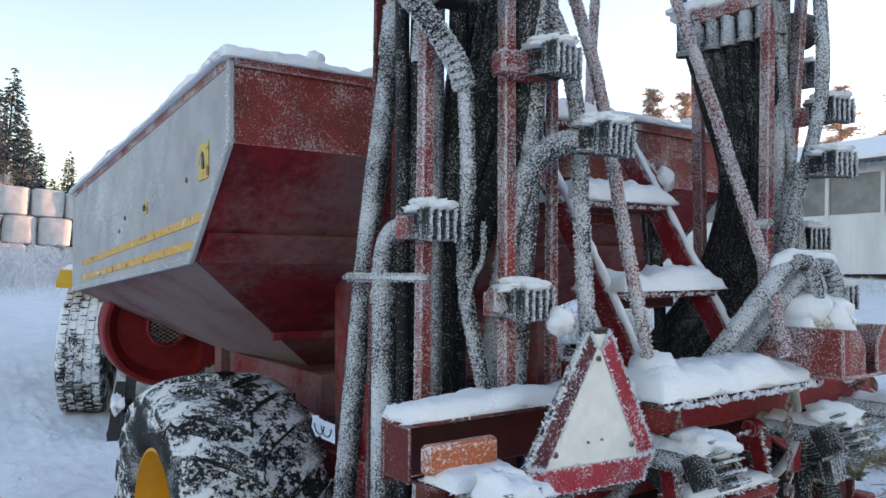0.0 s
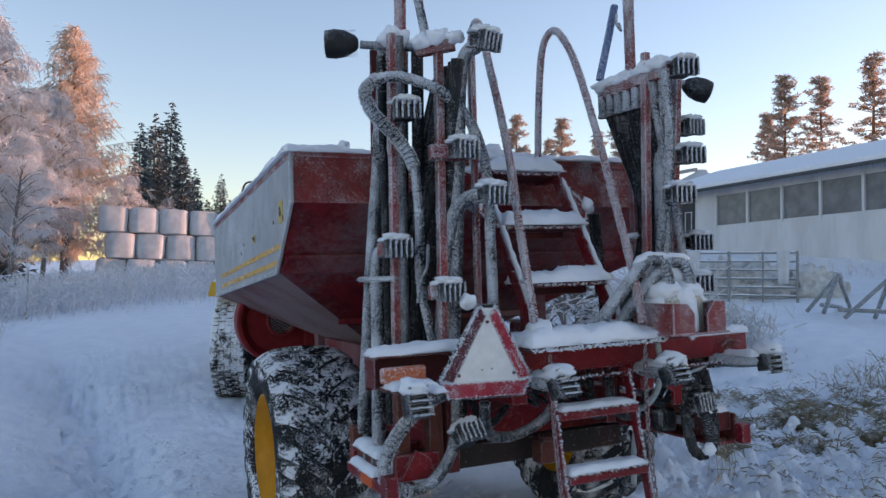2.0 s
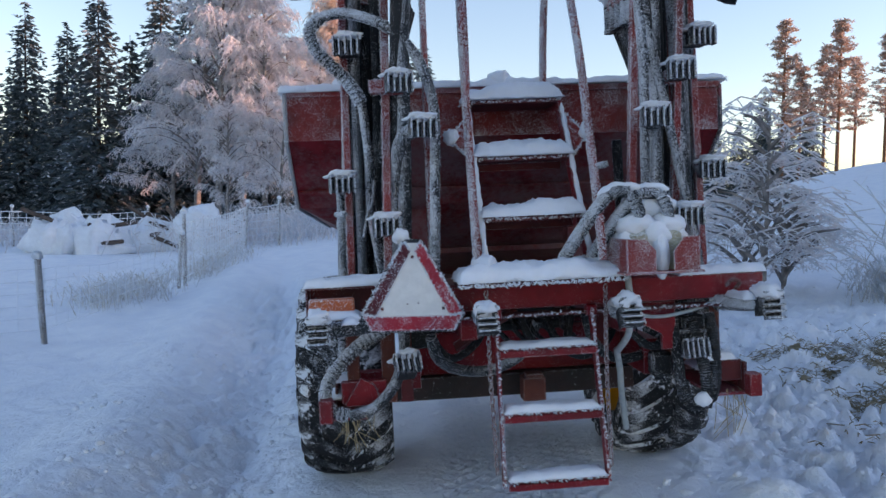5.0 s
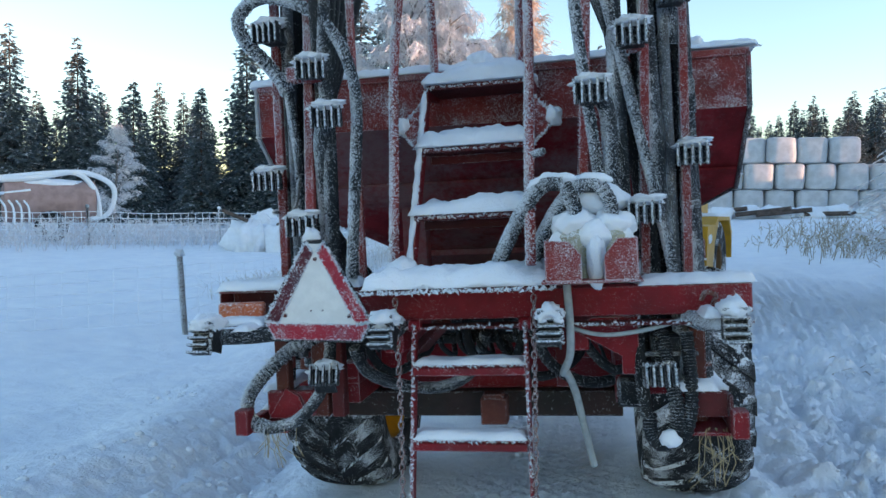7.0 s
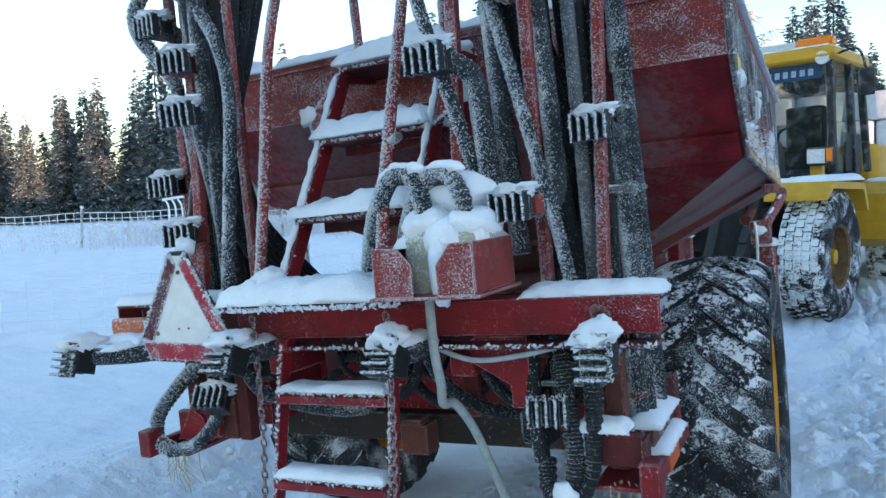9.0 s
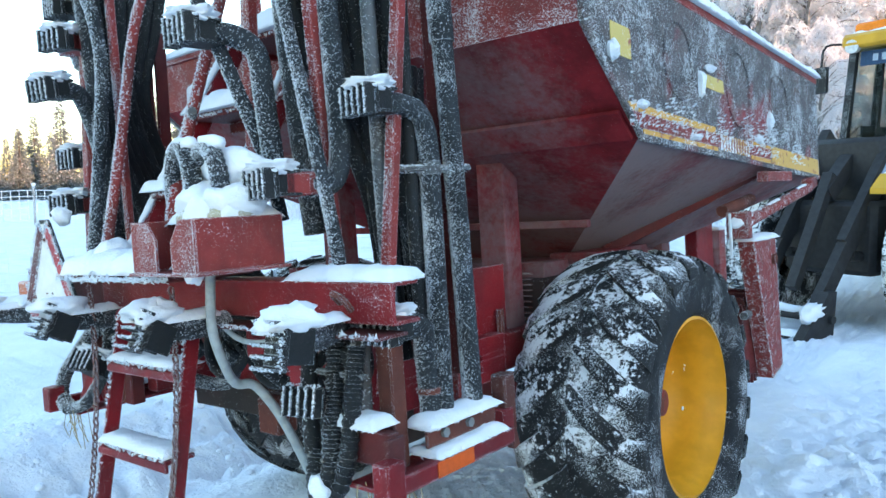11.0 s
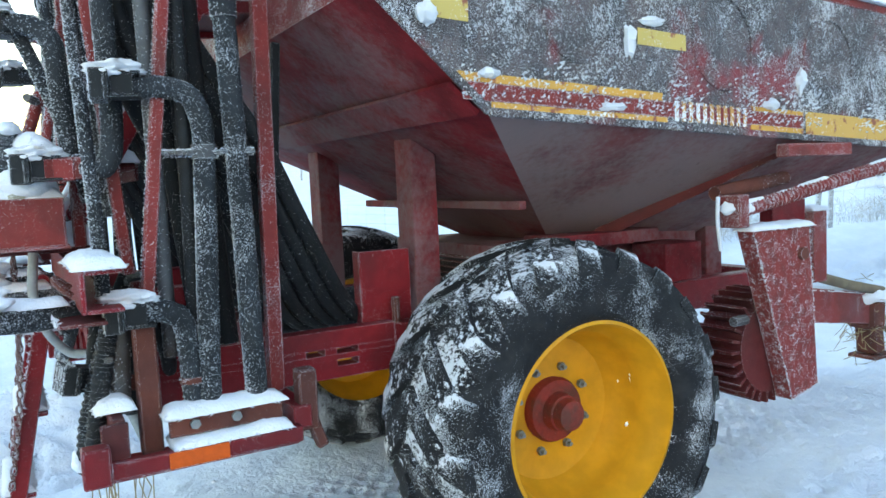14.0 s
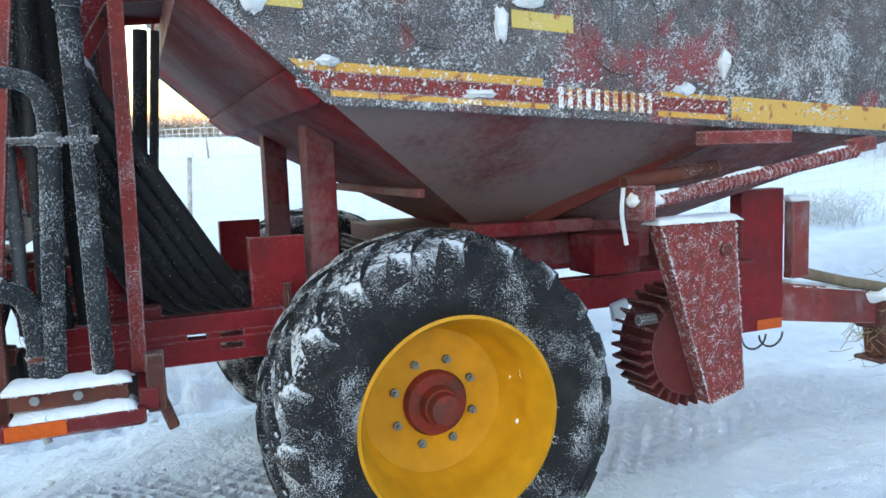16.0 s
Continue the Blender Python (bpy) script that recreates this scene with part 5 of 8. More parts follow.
        if s > 0:
            line(b, "hose_joint", [X(x0, y0, 2.235), X(x0 + 0.003, y0 + 0.003, 2.12)], 0.0225, HM, 130, 0.006)
            line(b, "clip", [X(x0 + 0.003, y0 + 0.003, 2.135), X(x0 + 0.003, y0 + 0.003, 2.12)], 0.026, SM, 30, 0.005)
    # feet on which the boom rests
    gf = Geo().box(X(0.84, 0.34, 0.625), (0.03, 0.50, 0.042), (0, 0, 0))
    gf.box(X(0.77, 0.35, 0.605), (0.16, 0.46, 0.012))
    gf.box(X(0.845, 0.105, 0.645), (0.05, 0.06, 0.09))
    foot = part("boom_rest", gf, RED, spreader, "red boom rest with snow on its plate")
    part("orange_mark", Geo().box(X(0.8565, 0.33, 0.625), (0.003, 0.14, 0.038)), ORANGE, foot, "", False)
    part("plate", Geo().box(X(0.815, 0.41, 0.695), (0.012, 0.28, 0.055)), RUST, foot, "rusty bolted plate")
    for y in (0.33, 0.43):
        part("bolt", Geo().tube([X(0.82, y, 0.695), X(0.832, y, 0.695)], 0.013, 6), BOLT, foot)
    part("snow_cap", Geo().snow(X(0.795, 0.41, 0.715), 0.09, 0.30, 0.035, 0, (0, 0, 0), 3), SNOW, foot)
    part("snow_cap", Geo().snow(X(0.80, 0.42, 0.645), 0.11, 0.30, 0.03, 0, (0, 0, 0), 6), SNOW, foot)
    part("upright", Geo().box(X(0.74, 0.24, 0.79), (0.05, 0.05, 0.34)), RUST, foot)
    part("rest_arm", Geo().box(X(0.66, 0.60, 0.66), (0.34, 0.05, 0.06)), RED, foot)
    part("hinge", Geo().box(X(0.80, 0.62, 0.70), (0.05, 0.05, 0.16)).box(X(0.80, 0.64, 0.62), (0.03, 0.03, 0.12), (18, 0, 0)), RUST, foot)
    return b


boom_l, boom_r = boom(-1), boom(1)


def left_boom():
    b = boom_l
    deflector(b, (-0.515, 0.085, 1.872), 0, 14, True)
    square(b, "arm", (-0.62, 0.15, 1.872), (-0.53, 0.135, 1.872), 0.05, RM, 120)
    deflector(b, (-0.437, 0.005, 1.695), 4, 10)
    line(b, "elbow_pipe", [(-0.44, 0.04, 1.692), (-0.465, 0.10, 1.70), (-0.51, 0.15, 1.66), (-0.53, 0.19, 1.56), (-0.54, 0.24, 1.35), (-0.55, 0.27, 1.10)], 0.028, HM, 900, 0.007)
    deflector(b, (-0.585, 0.105, 1.338), 0, 10, True)
    square(b, "arm", (-0.64, 0.15, 1.345), (-0.58, 0.13, 1.345), 0.05, RM, 80)
    deflector(b, (-0.42, 0.05, 2.29), 12, 22)
    line(b, "elbow_pipe", [(-0.43, 0.09, 2.28), (-0.46, 0.13, 2.26), (-0.48, 0.15, 2.15), (-0.49, 0.16, 1.95), (-0.50, 0.19, 1.55), (-0.52, 0.22, 1.1)], 0.027, HM, 900, 0.007)
    # thin hose with the corrugated loop
    loop = [(-0.406, 0.083, 1.15), (-0.387, 0.123, 1.5), (-0.375, 0.145, 1.75), (-0.40, 0.15, 1.90), (-0.458, 0.15, 2.02), (-0.565, 0.16, 2.115), (-0.70, 0.19, 2.165), (-0.79, 0.225, 2.165)]
    line(b, "loop_hose", loop, 0.02, HM, 1300, 0.009, 6, "hose looped over the boom, furred white")
    coil = [(-0.79, 0.225, 2.165), (-0.843, 0.235, 2.115), (-0.82, 0.23, 2.035), (-0.75, 0.22, 1.96), (-0.685, 0.215, 1.88), (-0.655, 0.22, 1.82)]
    line(b, "corrugated_hose", coil, 0.025, HM, 700, 0.010, 6, "corrugated end of the looped hose", 0.16)
    line(b, "hose", [(-0.655, 0.22, 1.83), (-0.637, 0.235, 1.60), (-0.637, 0.25, 1.38), (-0.60, 0.22, 1.12)], 0.017, HM, 700, 0.008)
    line(b, "tie", [(-0.67, 0.2, 1.30), (-0.655, 0.2, 1.38), (-0.63, 0.19, 1.44), (-0.62, 0.2, 1.52)], 0.006, SM, 120, 0.006)
    square(b, "bar", (-0.405, 0.215, 1.12), (-0.40, 0.20, 2.30), 0.024, RM, 600, "thin red bar")
    # pole and stay above the boom
    line(b, "pole", [(-0.635, 0.38, 2.25), (-0.615, 0.40, 2.85)], 0.024, RM, 500, 0.008)
    line(b, "stay", [(-0.55, 0.30, 2.35), (-0.60, 0.35, 2.75)], 0.018, HM, 300, 0.008)
    # end bell
    line(b, "bell_arm", [(-0.60, 0.33, 2.33), (-0.70, 0.36, 2.335), (-0.80, 0.40, 2.345)], 0.016, HM, 260, 0.008, 4)
    gb = Geo().lathe([(0.018, -0.10), (0.03, -0.09), (0.052, -0.05), (0.058, -0.01), (0.054, 0.03), (0.047, 0.03), (0.05, -0.01), (0.044, -0.045), (0.0, -0.07)], 24)
    gb.spikes([(-0.09, 0, 0), (0.02, 0, 0)], 0.052, 350, 0.006)
    m = Matrix.Translation((-0.905, 0.425, 2.345)) @ pose(0, 0, 0, 0, 0, 156)
    part("end_bell", gb.moved(m), [PLASTIC, FROST_M], b, "black bell-shaped end nozzle speckled with frost")
    part("snow_lump", Geo().lump((-0.67, 0.345, 2.365), 0.06, 0.045, 0.04, 0, 2, 0.5), SNOW, b)


def right_boom():
    b = boom_r
    deflector(b, (0.425, -0.035, 1.70), 0, -4, False)
    line(b, "elbow_pipe", [(0.43, 0.0, 1.70), (0.45, 0.06, 1.70), (0.475, 0.11, 1.66), (0.48, 0.12, 1.55), (0.485, 0.14, 1.30)], 0.027, HM, 600, 0.007)
    deflector(b, (0.555, 0.035, 1.878), 0, -6)
    square(b, "arm", (0.56, 0.075, 1.878), (0.57, 0.19, 1.878), 0.05, RM, 90)
    deflector(b, (0.578, 0.045, 1.327), 0, -8, True)
    square(b, "arm", (0.585, 0.09, 1.327), (0.60, 0.18, 1.327), 0.055, RM, 90)
    line(b, "elbow_pipe", [(0.60, 0.15, 1.325), (0.625, 0.20, 1.33), (0.635, 0.22, 1.42), (0.625, 0.22, 1.7), (0.60, 0.21, 2.3)], 0.027, HM, 700, 0.006)
    deflector(b, (0.475, -0.035, 2.235), 0, -12)
    line(b, "thin_hose", [(0.43, 0.14, 2.25), (0.465, 0.145, 2.1), (0.511, 0.149, 1.9), (0.594, 0.158, 1.5), (0.655, 0.164, 1.2), (0.68, 0.165, 0.98)], 0.017, HM, 1300, 0.008)
    line(b, "thin_hose", [(0.37, -0.04, 2.22), (0.391, -0.031, 1.9), (0.424, 0.071, 1.6), (0.446, 0.139, 1.4), (0.455, 0.17, 1.24)], 0.018, HM, 800, 0.009)
    square(b, "bar", (0.611, 0.145, 2.30), (0.581, 0.238, 1.05), 0.030, RM, 700, "red steel bar under frost")
    line(b, "hose", [(0.50, 0.16, 2.3), (0.51, 0.18, 1.7), (0.52, 0.22, 1.2)], 0.028, HM, 500, 0.006)
    square(b, "flat_bar", (0.50, 0.696, 1.68), (0.50, 0.664, 1.27), 0.020, [PLASTIC, FROST_M], 30, "dark bar behind the boom", 0.026)
    line(b, "hose", [(0.50, 0.655, 1.68), (0.50, 0.642, 1.50), (0.50, 0.63, 1.34), (0.49, 0.61, 1.0)], 0.021, DM, 80, 0.005)
    # pole, blue stay and chain hook above
    line(b, "pole", [(0.60, 0.46, 2.25), (0.64, 0.50, 2.85)], 0.026, RM, 500, 0.009)
    line(b, "blue_stay", [(0.40, 0.44, 2.30), (0.46, 0.45, 2.48), (0.53, 0.47, 2.68)], 0.018, [BLUE, FROST_M], 300, 0.008, 4, "blue stay tube partly frosted")
    line(b, "hook", [(0.50, 0.42, 2.62), (0.49, 0.41, 2.57), (0.515, 0.41, 2.54), (0.52, 0.43, 2.58)], 0.006, SM, 60, 0.006)
    # end bell on the right
    gb = Geo().lathe([(0.018, -0.10), (0.03, -0.09), (0.052, -0.05), (0.058, -0.01), (0.054, 0.03), (0.047, 0.03), (0.05, -0.01), (0.044, -0.045), (0.0, -0.07)], 24)
    gb.spikes([(-0.09, 0, 0), (0.02, 0, 0)], 0.052, 250, 0.005)
    m = Matrix.Translation((0.90, 0.30, 2.25)) @ pose(0, 0, 0, 0, 20, -20)
    part("end_bell", gb.moved(m), [PLASTIC, FROST_M], b, "black bell-shaped end nozzle speckled with frost")
    line(b, "bell_arm", [(0.72, 0.36, 2.30), (0.82, 0.33, 2.285)], 0.016, HM, 120)
    # lower elbow and head on the outside
    deflector(b, (0.785, 0.20, 0.972), 0, -5)
    line(b, "elbow_pipe", [(0.785, 0.235, 0.97), (0.785, 0.285, 0.972), (0.778, 0.325, 0.945), (0.768, 0.338, 0.88), (0.772, 0.345, 0.70)], 0.027, HM, 400, 0.006)
    line(b, "clip", [(0.77, 0.342, 0.80), (0.77, 0.342, 0.785)], 0.031, [RUST, FROST_M], 20)


BLUE = frosted("blue_paint", (0.03, 0.10, 0.30), (0.03, 0.08, 0.2), 0.35, 150, 0.5)
left_boom()
right_boom()


# ---- loose gear below the beam ----
def lower_parts():
    b = spreader
    # short arms that hold deflectors below the beam
    for x, y, z, rx, arm in ((-0.835, -0.16, 0.985, -18, (-0.62, 0.06, 0.975)), (-0.245, -0.13, 0.985, -28, (-0.245, 0.10, 0.98)), (0.275, -0.13, 0.985, -28, (0.28, 0.10, 0.985)), (0.80, -0.13, 0.99, -10, (0.70, 0.12, 0.985))):
        a = line(b, "lower_arm", [(x, y + 0.05, z), ((x + arm[0]) / 2, (y + arm[1]) / 2 + 0.02, z - 0.01), arm], 0.027, HM, 260, 0.007, 5, "black arm pipe below the beam")
        deflector(a, (x, y, z), rx, 0, False, False, True)
        part("snow_cap", Geo().lump((x, y + 0.025, z + 0.05), 0.044, 0.075, 0.03, 0, x * 5, 0.45, 12), SNOW, a)
        part("snow_cap", Geo().snow(((x + arm[0]) / 2, (y + arm[1]) / 2, z + 0.018), 0.055, abs(arm[1] - y) * 0.7, 0.03, 0, (0, 0, 0), x * 9), SNOW, a)
    d = deflector(spreader, (0.60, 0.10, 0.80), -12, 10, False, False)
    part("arm", Geo().box((0.0, 0.10, 0.0), (0.06, 0.14, 0.05)), RUST, d)
    # hanging hoses
    line(b, "hanging_hose", [(-0.43, 0.14, 0.90), (-0.40, 0.20, 0.80), (-0.30, 0.32, 0.725), (-0.16, 0.37, 0.71), (-0.04, 0.33, 0.78), (0.02, 0.28, 0.92)], 0.022, HM, 700, 0.006, 6, "grey hose hanging in a bow")
    line(b, "hanging_hose", [(0.20, 0.20, 0.95), (0.24, 0.24, 0.83), (0.34, 0.30, 0.745), (0.46, 0.33, 0.74), (0.57, 0.32, 0.82), (0.60, 0.28, 0.95)], 0.020, DM, 300, 0.006, 6, "black hose hanging in a bow")
    line(b, "pale_hose", [(0.325, 0.03, 1.11), (0.33, 0.02, 0.98), (0.325, 0.05, 0.88), (0.30, 0.10, 0.815), (0.31, 0.15, 0.80), (0.335, 0.20, 0.72), (0.355, 0.25, 0.60), (0.385, 0.30, 0.44)], 0.013, [PALE, FROST_M], 0, 0.006, 6, "pale translucent hose hanging to the snow")
    line(b, "cable", [(0.28, 0.07, 0.985), (0.42, 0.05, 0.945), (0.56, 0.06, 0.955), (0.70, 0.10, 0.985)], 0.007, [PALE, FROST_M], 0, 0.006, 6)
    line(b, "cable", [(0.40, 0.2, 0.95), (0.45, 0.3, 0.8), (0.52, 0.4, 0.74)], 0.006, DM, 0)
    # left tail loop of corrugated hose with its red bracket
    ring = [(-0.60, 0.22, 0.93), (-0.70, 0.20, 0.88), (-0.79, 0.18, 0.80), (-0.845, 0.15, 0.72), (-0.835, 0.13, 0.645), (-0.76, 0.12, 0.615), (-0.66, 0.13, 0.64), (-0.58, 0.15, 0.72), (-0.54, 0.17, 0.82), (-0.53, 0.18, 0.93)]
    line(b, "tail_hose", ring[:6], 0.026, HM, 800, 0.010, 6, "corrugated hose hanging in a loop", 0.16)
    line(b, "tail_hose", ring[5:], 0.022, HM, 300, 0.007, 6)
    g = Geo().box((-0.70, 0.20, 0.69), (0.18, 0.03, 0.09))
    g.prism([(-0.78, 0.64), (-0.63, 0.64), (-0.66, 0.72), (-0.71, 0.75)], 'y', 0.17, 0.185)
    tail = part("tail_bracket", g, RED, spreader, "red bracket carrying the looped hose")
    part("upright", Geo().box((-0.60, 0.26, 0.80), (0.06, 0.06, 0.34)), RUST, tail)
    part("upright", Geo().box((-0.53, 0.25, 0.80), (0.05, 0.05, 0.34)), DARK_RED, tail)
    deflector(spreader, (-0.53, 0.10, 0.80), -35, 12, False, True)
    # right tail
    g = Geo().box((0.745, 0.16, 0.695), (0.15, 0.03, 0.085))
    g.box((0.825, 0.15, 0.67), (0.012, 0.06, 0.12))
    part("tail_bracket", g, DARK_RED, spreader, "red bracket carrying the right boom hoses")
    line(b, "tail_hose", [(0.62, 0.18, 0.93), (0.64, 0.14, 0.80), (0.655, 0.11, 0.70), (0.65, 0.10, 0.62), (0.61, 0.10, 0.575), (0.575, 0.12, 0.60), (0.57, 0.14, 0.68)], 0.026, [HOSE_BARE, FROST_M], 90, 0.006, 6, "corrugated black hose end", 0.18)
    line(b, "tail_hose", [(0.54, 0.16, 0.95), (0.55, 0.14, 0.80), (0.56, 0.13, 0.66)], 0.022, DM, 60)
    line(b, "tube", [(0.60, 0.20, 1.0), (0.64, 0.16, 0.78)], 0.018, DM, 80)
    line(b, "tube", [(0.685, 0.20, 1.0), (0.695, 0.18, 0.72)], 0.024, SM, 200)
    part("clamp", Geo().box((0.65, 0.16, 0.86), (0.17, 0.02, 0.014)), SM[0], spreader)
    gs = Geo().snow((0.72, 0.16, 0.745), 0.14, 0.09, 0.035, 0, (0, 0, 0), 2)
    gs.lump((0.63, 0.085, 0.60), 0.035, 0.02, 0.03, 0, 4)
    part("snow_cap", gs, SNOW, spreader)
    for pts in ([(-0.06, 0.30, 0.99), (-0.03, 0.24, 0.87), (0.04, 0.22, 0.80), (0.12, 0.24, 0.82), (0.17, 0.30, 0.97)], [(0.34, 0.26, 0.99), (0.38, 0.22, 0.88), (0.47, 0.20, 0.80), (0.56, 0.22, 0.86), (0.58, 0.28, 0.98)], [(0.06, 0.34, 0.98), (0.10, 0.30, 0.83), (0.20, 0.30, 0.76), (0.32, 0.34, 0.80), (0.40, 0.40, 0.92)], [(-0.44, 0.30, 0.97), (-0.40, 0.27, 0.84), (-0.33, 0.30, 0.78), (-0.22, 0.36, 0.84), (-0.18, 0.40, 0.95)]):
        line(b, "hanging_hose", pts, 0.017, DM, 70, 0.005, 6, "black hose hanging under the beam")
    part("terminal_box", Geo().box((0.635, 0.20, 0.865), (0.10, 0.07, 0.12), (0, 0, 4), 0, 0.012), PLASTIC, spreader, "black plastic box on the right tail")
    part("terminal_box", Geo().box((0.52, 0.24, 0.72), (0.09, 0.08, 0.10), (0, 0, -6), 0, 0.012), PLASTIC, spreader, "black plastic box under the hoses")
    line(b, "tail_hose", [(0.70, 0.17, 0.93), (0.705, 0.14, 0.80), (0.70, 0.12, 0.68), (0.675, 0.11, 0.60), (0.64, 0.12, 0.58)], 0.024, DM, 60, 0.005, 6, "corrugated black hose end", 0.16)
    # brackets, struts and fittings seen between beam and chassis
    part("bracket_plate", Geo().prism([(0.40, 0.99), (0.545, 0.99), (0.545, 0.80), (0.49, 0.80), (0.49, 0.86), (0.33, 0.95)], 'y', 0.13, 0.15), RED, spreader, "red bracket plate below the beam")
    part("strut", Geo().bar((0.29, 0.30, 1.0), (0.29, 0.34, 0.72), 0.05, 0.05), DARK_RED, spreader)
    part("strut", Geo().bar((-0.10, 0.16, 0.99), (-0.30, 0.45, 0.80), 0.04, 0.04), DARK_RED, spreader)
    part("valve_block", Geo().box((-0.03, 0.34, 0.955), (0.26, 0.09, 0.07), (0, 0, 0), 0, 0.015).tube([(-0.18, 0.32, 0.90), (0.12, 0.32, 0.90)], 0.02, 10), PLASTIC, spreader)
    for k in range(5):
        x = -0.16 + 0.07 * k
        line(b, "thin_line", [(x, 0.32, 0.95), (x + 0.02, 0.27, 0.88), (x + 0.06, 0.30, 0.84), (x + 0.03, 0.45, 0.87)], 0.010, DM, 30, 0.005, 4)
    part("box_frame", Geo().box((-0.48, 0.34, 0.90), (0.10, 0.10, 0.14)), PLASTIC, spreader, "dark box under the beam")
    part("hitch_plate", Geo().box((0.02, 0.44, 0.605), (0.10, 0.08, 0.10)).box((0.02, 0.42, 0.665), (0.075, 0.06, 0.02)), RUST, spreader, "rusty tow hitch")
    part("ledge", Geo().box((0.0, 0.555, 0.875), (0.95, 0.04, 0.012)), DARK_RED, spreader)
    part("snow_cap", Geo().snow((-0.1, 0.54, 0.882), 0.5, 0.04, 0.014, 0, (0, 0, 0), 8), SNOW, spreader)
    # chains on both sides of the folding ladder
    for x0, x1 in ((-0.228, -0.222), (0.222, 0.205)):
        a, c = Vector((x0, -0.02, 1.085)), Vector((x1, -0.08, 0.42))
        n = 30
        link = None
        for k in range(n):
            p = a.lerp(c, (k + 0.5) / n) + Vector((0, 0.02 * math.sin(math.pi * k / n), 0))
            m = Matrix.Translation(p) @ pose(0, 0, 0, 8, 0, 90 * (k % 2) + 20)
            if link is None:
                ell = [(0.0075 * math.cos(q), 0, 0.015 * math.sin(q)) for q in np.linspace(0, 2 * math.pi, 13)]
                gl = Geo().tube(ell, 0.0032, 5, 0, 0, False)
                gl.spikes(ell, 0.003, 12, 0.005)
                link = part("chain_link", gl, [RUST, FROST_M], low_ladder, "", True)
                link.matrix_basis = m
            else:
                copy_part(link, low_ladder, m)
    # straw caught under the tails
    rng = random.Random(12)
    for cx, cy, cz, n in ((-0.72, 0.13, 0.62, 14), (0.80, 0.12, 0.62, 10), (0.78, 0.2, 0.60, 6)):
        g = Geo()
        for _ in range(n):
            x, y = cx + rng.uniform(-0.06, 0.06), cy + rng.uniform(-0.03, 0.03)
            l = rng.uniform(0.06, 0.20)
            g.tube([(x, y, cz), (x + rng.uniform(-0.03, 0.03), y + rng.uniform(-0.02, 0.02), cz - l * 0.6), (x + rng.uniform(-0.06, 0.06), y, cz - l)], 0.0016, 3)
        tagged(part("straw", g, STRAW, spreader, "wisps of straw caught on the frame"), kind="stuff")


PALE = plain("pale_hose", (0.40, 0.44, 0.44), 0.4)
low_ladder = next(o for o in spreader.children if o.name.startswith("folding_ladder"))
lower_parts()


# ---- woods ----
def needle_material(name, base, light, frost, through_light=0.45):
    m = Nodes(name, 0.8)
    colour = m.mix(m.island(), base, light)
    mask = m.ramp(m.math('ADD', m.noise(3.0, 3.0), m.math('MULTIPLY', m.up(), 0.10)), 0.70 - 0.4 * frost, 0.86 - 0.4 * frost)
    colour = m.mix(mask, colour, (0.62, 0.66, 0.70))
    m.colour(colour)
    # thin needles and rime let light through
    thin = m.t.nodes.new("ShaderNodeBsdfTranslucent")
    both = m.t.nodes.new("ShaderNodeMixShader")
    both.inputs[0].default_value = through_light
    m.t.links.new(colour, thin.inputs["Color"])
    m.t.links.new(m.p.outputs[0], both.inputs[1])
    m.t.links.new(thin.outputs[0], both.inputs[2])
    m.t.links.new(both.outputs[0], m.t.nodes["Material Output"].inputs["Surface"])
    return m.mat


SPRUCE = needle_material("spruce_needles", (0.060, 0.084, 0.090), (0.15, 0.19, 0.205), 0.26, 0.15)
# rimed pine needles, with the low sun's warmth put into their colour
PINE_SUN_TONED = needle_material("pine_needles", (0.34, 0.26, 0.20), (0.55, 0.43, 0.35), 0.45, 0.55)
RIME = needle_material("rimed_twigs", (0.62, 0.59, 0.59), (0.86, 0.84, 0.85), 0.55)
LARCH = needle_material("larch_twigs", (0.58, 0.44, 0.35), (0.78, 0.65, 0.55), 0.40)
BARK = plain("bark", (0.13, 0.10, 0.085), 0.9, 0, 8, 0.5, 0.6)
PINE_BARK = plain("pine_bark", (0.26, 0.14, 0.08), 0.9, 0, 8, 0.5, 0.6)
BIRCH_BARK = plain("rimed_bark", (0.30, 0.28, 0.27), 0.9, 0, 6, 0.6, 0.6)


class Leaves:
    """Many small blades in one mesh."""

    def __init__(self):
        self.v, self.f = [], []

    def blade(self, a, b, w, rng):
        a, b = Vector(a), Vector(b)
        d = b - a
        s = d.cross(Vector((rng.uniform(-1, 1), rng.uniform(-1, 1), rng.uniform(-1, 1))))
        s = s.normalized() * w if s.length > 1e-6 else Vector((w, 0, 0))
        n = len(self.v)
        mid = a + d * 0.45
        self.v += [tuple(a), tuple(mid + s), tuple(b), tuple(mid - s)]
        self.f.append((n, n + 1, n + 2, n + 3))

    def twig(self, pts, w, rng):
        for a, b in zip(pts, pts[1:]):
            self.strip(a, b, w, rng)

    def strip(self, a, b, w, rng):
        d = b - a
        s = d.cross(Vector((rng.uniform(-1, 1), rng.uniform(-1, 1), rng.uniform(-1, 1)))).normalized() * w
        n = len(self.v)
        self.v += [tuple(a - s), tuple(a + s), tuple(b + s * 0.7), tuple(b - s * 0.7)]
        self.f.append((n, n + 1, n + 2, n + 3))

    def geo(self):
        g = Geo()
        g.v, g.f, g.s = self.v, self.f, [0] * len(self.f)
        return g


def tree_thing(name, label, trunk, crown, bark, leaf):
    ob = thing(name, Matrix(), label, "tree", "trees round the yard")
    part("trunk", trunk, bark, ob)
    part("crown", crown.geo(), leaf, ob, "", False)
    return ob


